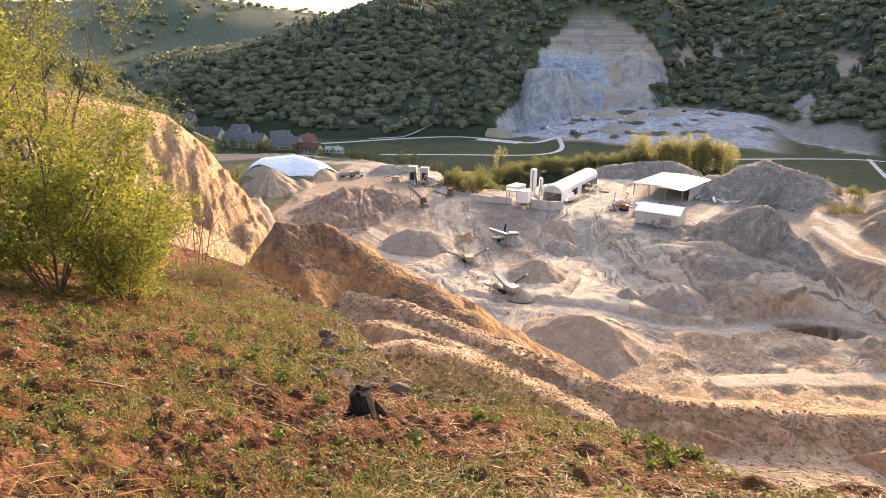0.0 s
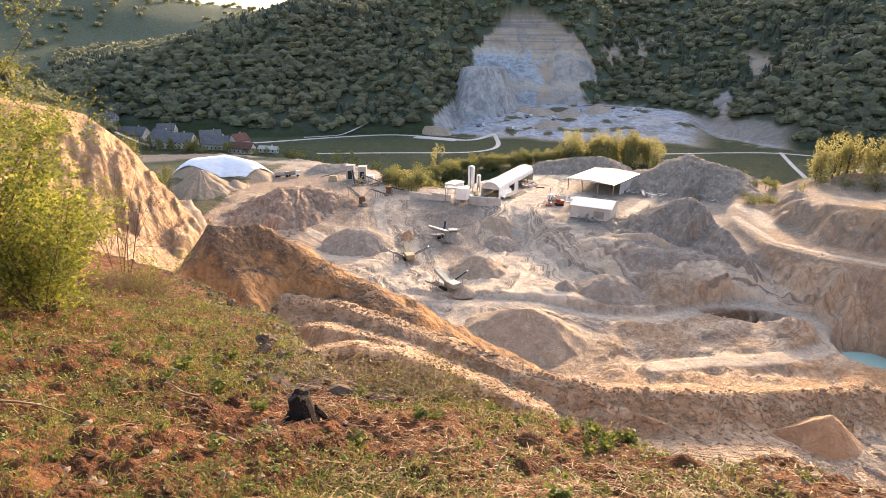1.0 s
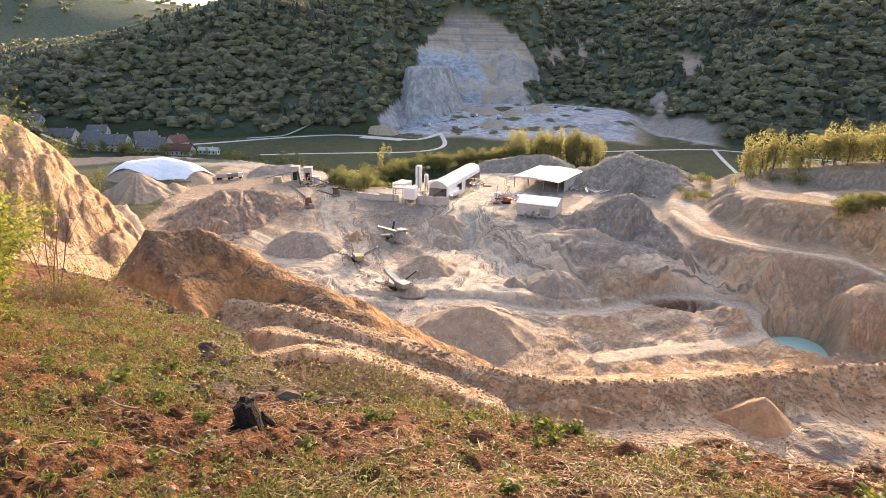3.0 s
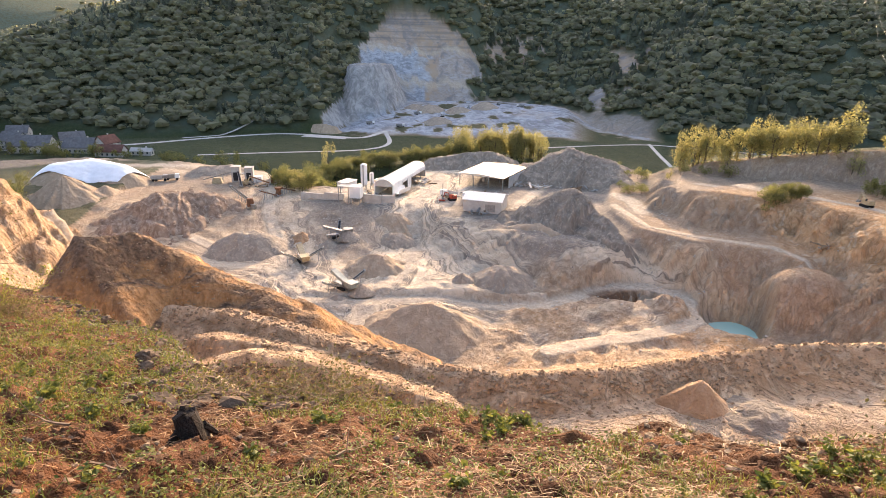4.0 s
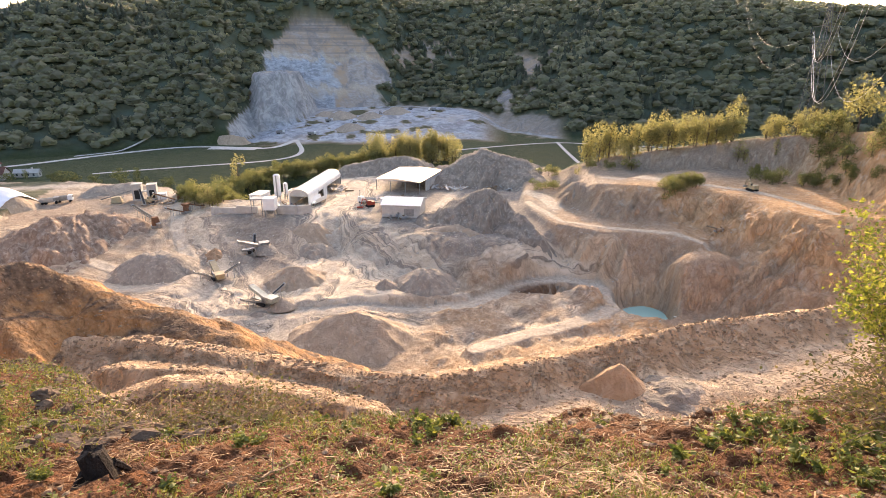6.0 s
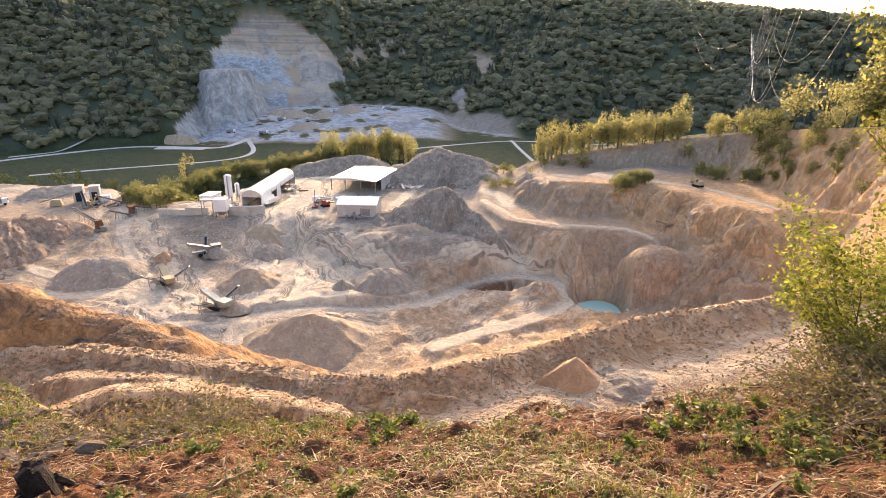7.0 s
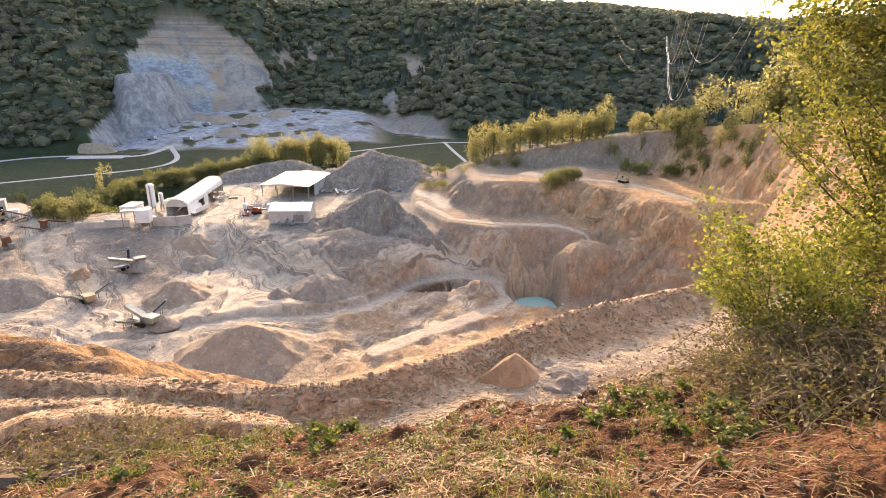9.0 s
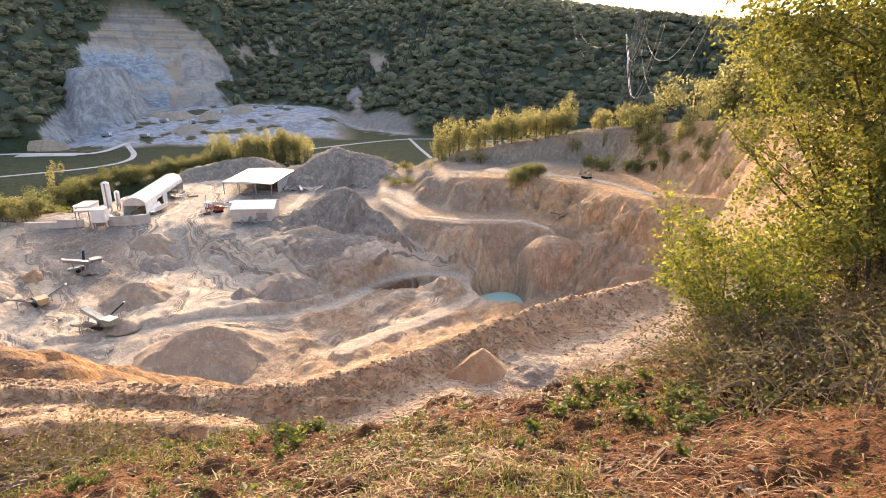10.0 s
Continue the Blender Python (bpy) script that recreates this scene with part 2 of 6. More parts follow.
HILL_FOOT = [(-900, 60, 0), (-600, 250, 0), (-470, 330, 0), (-390, 392, 0), (-250, 405, 0), (-150, 448, 0), (-118, 462, 0), (-104, 500, 0), (-86, 570, 0), (-40, 588, 0), (20, 600, 0),
             (85, 548, 0), (140, 462, 0), (230, 425, 0), (330, 360, 0), (420, 260, 0), (600, 60, 0)]
PIT_FLOOR = [(-124, 430, 0), (-116, 470, 0), (-103, 506, 0), (-84, 572, 0), (-40, 586, 0), (20, 598, 0), (85, 552, 0)]
DRIVES = [  # trodden and driven ways: yard, meadow and benches, with their half widths
    ([(-28, 126), (-26, 146), (-21, 160), (-19.7, 180), (-22, 200), (-23.6, 212), (-14, 235), (-16, 262)], 4.5),
    ([(-27, 120), (-40, 134), (-55, 160), (-68.5, 186), (-78, 206), (-87, 237), (-60, 228), (-45, 232), (-50, 268)], 3.5),
    ([(-82, 232), (-96, 261), (-145, 280), (-190, 275)], 6.0),
    ([(-127, 158), (-116, 168), (-100, 170), (-79, 161), (-62, 160), (-43, 141), (-25, 142)], 4.0),
    ([(-68.5, 186), (-75, 168), (-103, 186), (-129, 203), (-123, 168)], 3.0),
    ([(-12.5, 186), (-1, 167), (12, 152), (22, 147)], 2.5),
    ([(12, 200), (18, 215), (28, 240), (34, 268), (36, 282)], 3.0),
    ([(52, 210), (57, 182), (69, 171), (86, 160.5), (91, 153.5), (92.5, 150)], 1.7),
    ([(96, 196), (106, 186), (117, 173), (122, 155), (124, 135)], 2.4),
    ([(55, 224), (60, 214), (60, 200)], 4.2),
    ([(84, 212), (92, 203), (101, 191)], 4.2),
    ([(8, 31), (19, 33.5), (30, 35.5), (42, 39), (70, 46)], 2.6),
]
RIDGE_AZ = [-75, -58, -48.8, -46.6, -42.7, -35, -26, -15, 0, 12, 22, 31, 38, 45, 52, 65, 80]
RIDGE_Z = [-14, -14, -13, 26, 48, 66, 98, 114, 116, 116, 114, 104, 92, 76, 84, 95, 90]


def q_far(X, Y):
    """The way out from the middle of the far quarry's buttress."""
    return np.hypot(X + 108, Y - 556)


def lay(X, Y):
    """Ground height and the zones of its cover, for arrays of plan places."""
    dist = np.hypot(X, Y)
    az = np.degrees(np.arctan2(X, Y))
    zone = {}
    n8, n30, n3 = fbm(X, Y, 8, 4, 1), fbm(X, Y, 30, 4, 2), fbm(X, Y, 3, 4, 3)

    # valley floor, then the yard's two levels
    z = -10 + 1.2 * fbm(X, Y, 120, 2, 5)
    d_hedge, z_hedge, _ = along(X, Y, HEDGE_BANK)
    z = np.maximum(z, z_hedge - 0.5 * np.maximum(d_hedge - 2, 0) + 0.6 * n8)
    d_step, _, s_step, g_step = along(X, Y, YARD_STEP, True)
    west = smooth(-X, 20, 40)
    upper = smooth(-d_step * s_step + 2.5 * n8 + 2.6 * ribs(g_step, d_step, 5, 97) * (1 - west) + 1.5 * ribs(g_step, d_step, 1.8, 98) * (1 - west) + 3.0 * n30, -17 - 30 * west, 4 + 4 * west)
    low = -8 - 2.5 * smooth(-Y, -150, -125)
    high = -3 + 3 * smooth(X, -85, -55)
    worked = smooth(X, -60, -5) * smooth(-Y, -200, -165)
    yard = low + (high - low) * upper + 0.5 * n8 + 0.15 * n3 + 1.1 * np.abs(fbm(X, Y, 6.0, 3, 92)) * smooth(n30, -0.1, 0.15) + worked * (1.6 * np.abs(fbm(X, Y, 11, 4, 91)) - 0.3)
    d_back, _, s_back = along(X, Y, YARD_BACK)
    inside = smooth(d_back * s_back, -9, 3)
    z = z + (yard - z) * inside
    zone["grass"] = 1 - inside
    zone["pale"] = inside * (1 - 0.7 * upper * (1 - upper))

    # haul road with its loop round the hollow, and the pond
    d_loop, z_loop, _ = along(X, Y, LOOP)
    hollow = smooth(-np.hypot((X - 46.5) / 12.0, (Y - 153) / 5.2) + 0.3 * n8, -1.15, -0.9)
    z = z - 7.0 * hollow + 3.0 * np.exp(-((X - 53.5) / 4.5) ** 2 - ((Y - 145.5) / 3.2) ** 2)
    rubble = smooth(-Y, -134, -124) * smooth(X, 2, 14)
    stony = smooth(X, -6, 14) * smooth(-Y, -166, -156)
    z = z + rubble * (3.4 * np.abs(fbm(X, Y, 12, 5, 8)) - 0.4 + 3.0 * smooth(-Y, -126, -110)) + stony * (1.3 * np.abs(fbm(X, Y, 4.5, 3, 18)) - 0.6)
    z = z + (z_loop - z) * 0.92 * smooth(-d_loop + 0.6 * n3, -3.8, -2.3) * inside
    road = smooth(-d_loop + 0.6 * n3 + 1.0 * n8, -3.2, -2.0)

    # right-hand massif: bench, nose and wooded ridge
    d1, z1, s1, g1 = along(X, Y, BENCH, True)
    h1 = np.where(s1 < 0, z1 + 0.04 * np.minimum(d1, 22) - 0.5 * np.maximum(d1 - 22, 0), z1 - 1.15 * d1 + (1.6 * n8 + 2.6 * ribs(g1, d1, 5, 81) + 1.3 * ribs(g1, d1, 1.7, 82)) * smooth(d1, 0.5, 5))
    z = smax(z, h1, 1.5)
    knob = np.hypot((X - 88.5) / 15.0, (Y - 144.5) / 11.5)
    z = smax(z, 3.2 - 15 * knob ** 3.0 + 0.5 * n8 + 1.0 * ribs(np.arctan2(Y - 144.5, X - 87) * 12, knob * 10, 4, 79) * smooth(knob, 0.4, 0.8), 1.0)
    d2, z2, s2, g2 = along(X, Y, NOSE, True)
    h2 = np.where(s2 < 0, z2, z2 - 0.78 * d2 + (1.8 * n8 + 0.8 * n3 + 4.5 * ribs(g2, d2, 7, 83) + 1.8 * ribs(g2, d2, 2.2, 84)) * smooth(d2, 0.5, 6))
    z = smax(z, np.where(d2 > 60, -50, h2), 1.5)
    d3, z3, s3, g3 = along(X, Y, TREE_RIDGE, True)
    h3 = np.where(s3 > 0, z3 - 1.7 * d3 + (2.5 * n8 + 4.5 * ribs(g3, d3, 9, 85) + 2.0 * ribs(g3, d3, 2.6, 86)) * smooth(d3, 0.5, 6), z3 - 0.45 * np.maximum(d3 - 12, 0) * (1 - 0.7 * smooth(X, 110, 150)))
    z = smax(z, h3, 1.0)

    pond = np.hypot((X - 70.5) / 6.6, (Y - 143) / 8.5) + 0.25 * n8
    z = z + (np.minimum(z, -16.2) - z) * smooth(-pond, -1.35, -0.95)

    # left-hand spur with its quarried face
    d4, z4, s4, g4 = along(X, Y, RIM, True)
    face_l = z4 - 0.95 * d4 + (3.0 * n8 + 1.5 * n3 + 3.6 * ribs(g4 + 0.5 * d4, d4, 8, 87) + 2.2 * ribs(g4 + 0.5 * d4, d4, 2.6, 88)) * smooth(d4, 0.5, 7)
    z = smax(z, np.where(s4 > 0, face_l, z4 + 0.10 * np.minimum(d4, 60) - 0.8 * np.maximum(d4 - 60, 0)), 1.0)
    d5, z5, s5, g5 = along(X, Y, LEFT_RIM, True)
    z = smax(z, z5 - 0.85 * d5 + 2.0 * n8 + 0.8 * n3 + (2.4 * ribs(g5 + 0.4 * d5, d5, 7, 89) + 1.4 * ribs(g5 + 0.4 * d5, d5, 2.2, 90)) * smooth(d5, 0.5, 6), 1.0)

    # near bench, its outer slope into the pit, and the furrowed spoil upon it
    d6, z6, s6 = along(X, Y, BERM)
    fall = 0.64 + 0.46 * smooth(X, 50, 95)
    hb = np.where(s6 < 0, z6 - fall * d6 + 1.6 * n8 * smooth(d6, 1, 5), z6 - 0.7 * smooth(d6, 1.0, 3.5) + (0.35 * n3 + 0.5 * n8) * smooth(d6, 1, 5))
    hb = hb + 0.72 * np.exp(-(d6 / 1.15) ** 2) * (1 + 0.5 * n8 + 0.25 * n3)
    z = smax(z, np.where((s6 > 0) & (d6 > 46), -60, hb), 0.4)
    for line, h in ((FURROW_TWO, 0.55), (FURROW_THREE, 0.3), (FURROW, 0.95)):
        d, zz, s, gf = along(X, Y, line, True)
        d = d + 0.5 * n3 + 0.35 * ribs(gf, d, 1.6, 93)
        z = np.maximum(z, zz + h - np.where(s > 0, 1.15 * np.sqrt(d * d + 0.06), 0.25 * d + 1.1 * np.maximum(d - 2.2, 0)) + 0.25 * n3)

    # the slope under the viewer
    d7, z7, s7 = along(X, Y, CREST)
    top = 55.25 - 0.44 * Y + 0.012 * np.maximum(np.abs(X) - 2, 0) ** 1.5 * (np.abs(X) < 60)
    top = np.where(Y < -2, 56.13 + 0.3 * (-2 - Y) - 0.0006 * (Y + 2) ** 2, top)
    top = np.minimum(top, 90)
    bumps = 0.20 * fbm(X, Y, 1.6, 4, 11) + 0.26 * np.abs(fbm(X, Y, 0.46, 4, 12)) + 0.10 * np.abs(fbm(X, Y, 0.17, 3, 13)) * smooth(fbm(X, Y, 2.4, 2, 14), -0.25, 0.1)
    bumps = bumps - 0.75 * np.exp(-((X - 1.4) / 0.5) ** 2 - ((Y - 6.75) / 0.4) ** 2)
    away = np.where(s7 > 0, 0, d7)
    near = np.minimum(top, np.where(s7 > 0, 999, np.minimum(top, z7 + 0.1) - 0.95 * away + 0.9 * n3 * smooth(away, 0, 3))) + bumps
    z = smax(z, near, 0.15)
    on_top = smooth(near - z, -0.6, -0.1) * smooth(-away, -0.9, -0.1)
    # the hollow's brown earth is darkened further, with its back wall's shade painted in
    zone["soil"] = np.maximum(on_top, 0.75 * hollow)
    zone["near"] = on_top

    # hills over the valley
    d8, _, s8 = along(X, Y, HILL_FOOT)
    ridge = np.interp(az, RIDGE_AZ, RIDGE_Z) + 14 * fbm(X, Y, 160, 3, 21)
    rise = np.where(s8 < 0, d8, -d8)
    steep = 0.62 + 0.55 * smooth(az, -19, -15) * smooth(-az, -2, 2.5)
    hill = -10 + steep * np.maximum(rise, 0) + 10 * fbm(X, Y, 90, 3, 22) * smooth(rise, 5, 60)
    hill = -smax(-hill, -ridge, 25.0) * 1.0
    hill = np.where((rise > 0) & (Y > -50), hill, -99)
    # the quarry opposite, cut in steps
    d9, _, s9 = along(X, Y, PIT_FLOOR)
    back = np.where(s9 < 0, d9, 0) + (4.5 * n30 + 2.5 * n8 + 4.5 * ribs(X, Y * 0.2, 16, 95) + 2.0 * ribs(X, Y * 0.2, 5, 96)) * (s9 < 0)
    steps = 5 + (43 - 8 * smooth(-az, 9.2, 10.6)) * smooth(back, 1, 26) + 2 * smooth(back, 28, 40) + (17 + 8 * smooth(-az, 9.2, 10.6)) * smooth(back, 40, 54)
    for k in range(4):
        steps = steps + 5.2 * smooth(back, 62 + 11 * k, 67 + 11 * k)
    left_az = np.interp(back, [0, 8, 14, 20, 24, 58, 70, 100], [-15.5, -15.3, -14.7, -13.2, -11.5, -11.3, -9.9, -8.2])
    right_az = np.interp(back, [0, 28, 34, 58, 70, 100], [-0.8, -0.8, 0.1, 0.1, -1.3, -5.0])
    wob = 1.1 * n30 + 1.0 * n8
    in_pit = smooth(az + wob - left_az, -0.12, 0.12) * smooth(right_az - az + wob, -0.15, 0.15)
    low_pit = smooth(az, -14, -10) * smooth(-az, -12, -8)
    floor_z = -8 + 13 * smooth(Y, 440, 570) + 1.0 * n8
    pit = np.where(s9 > 0, floor_z, steps)
    cut = in_pit * smooth(-back, -112, -96)
    floor_cut = low_pit * smooth(-d9 * s9, -200, 0) * (s9 > 0)
    hill = np.where(cut > 0, hill + (np.minimum(hill, pit) - hill) * cut, hill)
    hill = np.where((s9 > 0) & (low_pit > 0.02), hill + (np.minimum(hill, pit) - hill) * low_pit, hill)
    z = np.where(Y > 300, np.maximum(z, hill), np.maximum(z, np.where(dist > 300, hill, -99)))
    z = z + (floor_z - z) * low_pit * (s9 > 0) * smooth(Y, 432, 462) * (Y > 400)
    q = np.hypot((X + 101) / 34, (Y - 558) / 60) + 0.10 * n30 + 0.05 * ribs(np.arctan2(Y - 556, X + 108) * 30, q_far(X, Y), 7, 99)
    crag = 39 - 88 * np.maximum(q - 0.58, 0) + 2.5 * n8 + 2.0 * n30
    on_crag = smooth(crag - z, -1.0, 1.0) * smooth(1.04 - q, 0, 0.05) * (Y > 470)
    z = np.where(on_crag > 0, np.maximum(z, crag), z)
    white = np.where(Y > 380, np.maximum(cut, low_pit * (s9 > 0) * smooth(-d9, -135, -110)), 0) * smooth(Y + 10 * n30, 440, 450)
    shrubs = smooth(fbm(X, Y, 15, 3, 33), 0.2, 0.27) * (s9 > 0)
    flats = smooth(az, -0.5, 1.5) * smooth(-az, -18, -16) * smooth(-np.abs(rise - 4) + 12 * n8, -24, -14) * (Y > 400)
    white = np.maximum(np.maximum(white * (1 - 0.9 * shrubs), 0.85 * flats), on_crag)
    # old scars in the wood beside it
    el = np.degrees(np.arctan2(z - EYE_Z, dist))
    streak = fbm(az * 3 + z * 0.12, z / 9, 3.0, 4, 31)
    scar = smooth(az + 2.2 * wob - np.interp(el, [-5.8, -2.6, 1.1], [10.8, 12.3, 11.6]), -0.15, 0.4) * smooth(np.interp(el, [-5.8, -4, -2.6, 1.1], [12.3, 14.3, 15.2, 15.7]) - az + 2.2 * wob, -0.15, 0.4)
    scar = scar * smooth(el, -6, -5.6) * smooth(-el + 1.6 * n30, -0.8, 0.2)
    old = smooth(az, -0.2, 0.6) * smooth(-az, -7.4, -6.4) * smooth(el + 0.1 * az, -2.6, -1.9) * smooth(-el + 0.12 * az, -0.9, -0.2) * smooth(streak, 0.12, 0.22)
    beside = (Y > 400) & (dist < 780) & (rise > 0)
    white = np.maximum(white, np.maximum(scar * smooth(streak, -0.1, 0.05), old) * beside)
    zone["white"] = white
    zone["tan"] = np.clip(0.9 * smooth(back, 56, 62) + 0.6 * smooth(az + wob, -5.2, -4.6) * smooth(back, 0.5, 3) + 0.9 * smooth(-np.abs(az + wob + 4.7), -0.5, -0.2) * smooth(back, 0.5, 3), 0, 1) * (Y > 400)
    lobe = smooth(-az - wob * 0.3 + np.interp(z, [3, 46], [-7.6, -9.6]), 0.0, 0.3) * (back > 0.5) * smooth(-back, -26, -23) * (Y > 400) * (s9 < 0)
    zone["tan"] = np.maximum(zone["tan"], 0.6 * beside * (az > 0.5))
    zone["crag"] = np.maximum(lobe, on_crag)
    ramp = smooth(-np.abs(az + wob * 0.3 - np.interp(z, [3, 46], [-7.3, -9.3])), -0.4, -0.25) * (s9 < 0) * smooth(-back, -30, -26) + 2 * smooth(back, 24, 26) * smooth(-back, -31, -29) + 1.2 * smooth(back, 54, 55) * smooth(-back, -60, -58)
    ramp = ramp * cut * (Y > 400)
    wooded = smooth(rise + 12 * n30, 4, 16) * (1 - white) * (Y > -50)
    # far ranges
    far = 245 * smooth(dist, 1650, 2500) * smooth(-az, 8, 42) + 90 * fbm(X, Y, 700, 4, 41) * smooth(dist, 1500, 2200)
    far = far + 110 * smooth(dist, 1200, 2500) * smooth(az, -5, 40)
    z = np.where(dist > 1100, np.maximum(z, far - 14), z)
    mound = 72 * np.exp(-((X + 395) / 95) ** 2 - ((Y - 285) / 70) ** 2)
    z = np.where(dist > 250, np.maximum(z, mound - 24), z)
    zone["wood"] = np.maximum(wooded, smooth(dist, 1500, 1700) * smooth(z, 5, 30))
    zone["wood"] = np.maximum(zone["wood"], smooth(mound, 20, 28))
    zone["grass"] = np.clip(zone["grass"] * (dist > 120) * (1 - white), 0, 1)
    on_ridge = ((s3 < 0) & (d3 < 90)).astype(float) * smooth(z - h3, -3, -0.5) * (X > 55)
    zone["grass"] = np.maximum(zone["grass"] * (1 - smooth(z, 0, 6) * (Y < 300)), on_ridge * smooth(-s3 * d3, 0, 6))
    on_spur = (s4 < 0) * smooth(-z + face_l * 0 + z, -1, 0) * smooth(d4, 2, 8) * (X < -120) * (d4 < 120)
    zone["grass"] = np.maximum(zone["grass"], 0.8 * on_spur)
    # pale dust in the yard; ochre and rust on the cut faces
    bank = np.maximum(np.maximum(smooth(z - yard, 1.5, 4) * (Y < 300), 0), smooth(-Y, -128, -112) * 0.5)
    zone["pale"] = zone["pale"] * (1 - 0.85 * bank)
    zone["pale"] = zone["pale"] * (1 - stony * (0.55 + 0.9 * n8)) * (1 - 0.3 * smooth(-X, 55, 80)) * (1 - 0.8 * hollow)
    grey_left = smooth(Y, 178, 196) * smooth(-X, -66, -52) * smooth(X, 20, 45)
    zone["pale"] = np.maximum(zone["pale"], 0.75 * grey_left * (Y < 300))
    cut_face = (s1 > 0) * smooth(z - h1, -2.0, -0.5) * smooth(d1, 0.5, 2.0) * smooth(X, 44, 54) * (Y < 215)
    nose_face = (s2 > 0) * smooth(z - h2, -2.0, -0.5) * (d2 < 45)
    ridge_face = (s3 > 0) * smooth(z - h3, -2.0, -0.5) * (X > 70)
    cone = np.exp(-((X - 84) / 7) ** 2 - ((Y - 196) / 12) ** 2)
    zone["rust"] = np.clip(0.3 * smooth(X, 40, 60) * smooth(-Y, -260, -100) + 0.25 * smooth(-Y, -70, -40) + 0.9 * cut_face + nose_face * (0.3 + 0.65 * smooth(X, 92, 100)) + 0.8 * smooth(1.15 - knob, 0, 0.2) + 0.8 * cone
                           + ridge_face * smooth(-Y, -192, -172) + 0.75 * smooth(-X, 95, 125) * (Y < 235), 0, 1)
    grey = np.maximum(0.75 * ridge_face * smooth(Y, 186, 200), 0.6 * nose_face * smooth(-X, -94, -86) * (1 - cone))
    grey = np.maximum(grey, 0.5 * nose_face * smooth(-z, -7, -2) * smooth(-X, -112, -104))
    zone["pale"] = np.maximum(zone["pale"], grey * (Y < 300))
    lanes = np.clip(road, 0, 1) * inside * (Y > 100)
    for line, w in DRIVES:
        d, _, _ = along(X, Y, [(px, py, 0) for px, py in line])
        lanes = np.maximum(lanes, smooth(-d + 0.8 * n8, -w, -0.5 * w) * (0.5 if line[0][1] < 50 else 1.0))
    zone["road"] = np.maximum(lanes, 0.75 * np.minimum(ramp, 1))
    # wheel tracks: the way across and along the nearest drive, for the dust's streaks
    zone["off"], zone["gone"] = np.full(X.shape, 99.0), np.zeros(X.shape)
    for k, line in enumerate([] if X.size < 50000 else [[(px, py, 0) for px, py in line] for line, w in DRIVES[:6]] + [LOOP]):
        d, _, s, g = along(X, Y, line, True)
        closer = d < np.abs(zone["off"])
        zone["off"], zone["gone"] = np.where(closer, d * s, zone["off"]), np.where(closer, g + 400 * k, zone["gone"])
    zone["tracked"] = smooth(-np.abs(zone["off"]) + 5 * n8, -19, -7) * np.minimum(1.2 * zone["pale"], 1)
    z = z + 0.5 * value_noise(zone["off"] / 1.3 + 2.0 * n30, zone["gone"] / 40.0, 94) * zone["tracked"] * (np.abs(zone["off"]) < 50)
    zone["grass"] = zone["grass"] * (1 - lanes)
    return z, zone


def height(x, y):
    return float(lay(np.array([float(x)]), np.array([float(y)]))[0][0])


def build_ground():
    # one sheet round the lookout, finer towards it
    ahead = np.radians(np.arange(-62, 62.01, 0.22))
    behind = np.radians(np.concatenate([np.arange(62, 298, 4.0)[1:]]))
    az = np.concatenate([ahead, behind])
    r = [0.02, 0.3, 0.6]
    while r[-1] < 4200:
        far = r[-1]
        r.append(far + (0.95 if 100 < far < 250 else 0.008 * far if 2.4 < far < 9 else 2.2 if 450 < far < 720 else 0.0145 * far + 0.003 if far < 450 else 0.03 * far))
    r = np.array(r)
    A, R = np.meshgrid(az, r)
    X, Y = R * np.sin(A), R * np.cos(A)
    Z, zone = lay(X, Y)
    nr, na = X.shape
    verts = np.stack([X, Y, Z], -1).reshape(-1, 3)
    verts = np.vstack([verts, [[0, 0, float(Z[0].mean())]]])
    i, j = np.meshgrid(np.arange(nr - 1), np.arange(na), indexing="ij")
    k = (j + 1) % na
    quads = np.stack([i * na + j, i * na + k, (i + 1) * na + k, (i + 1) * na + j], -1).reshape(-1, 4)[:, ::-1]
    me = bpy.data.meshes.new("ground")
    me.vertices.add(len(verts))
    me.vertices.foreach_set("co", verts.ravel())
    me.loops.add(quads.size)
    me.loops.foreach_set("vertex_index", quads.ravel())
    me.polygons.add(len(quads))
    me.polygons.foreach_set("loop_start", np.arange(0, quads.size, 4))
    me.polygons.foreach_set("use_smooth", np.ones(len(quads), bool))
    for name in ("soil", "grass", "pale", "road", "white", "wood", "rust", "tan", "crag", "tracked", "off", "gone"):
        a = me.attributes.new(name, "FLOAT", "POINT")
        most = 1 if name not in ("off", "gone") else 9999
        a.data.foreach_set("value", np.append(np.clip(zone[name], 1 - most, most).ravel(), 1.0).astype(np.float32))
    me.update()
    me.validate()
    me.materials.append(GROUND)
    ob = new("ground", me)
    return tagged(ob, "quarried earth hillside, pale limestone yard and green valley floor", "ground", kind="structure")


ground = build_ground()



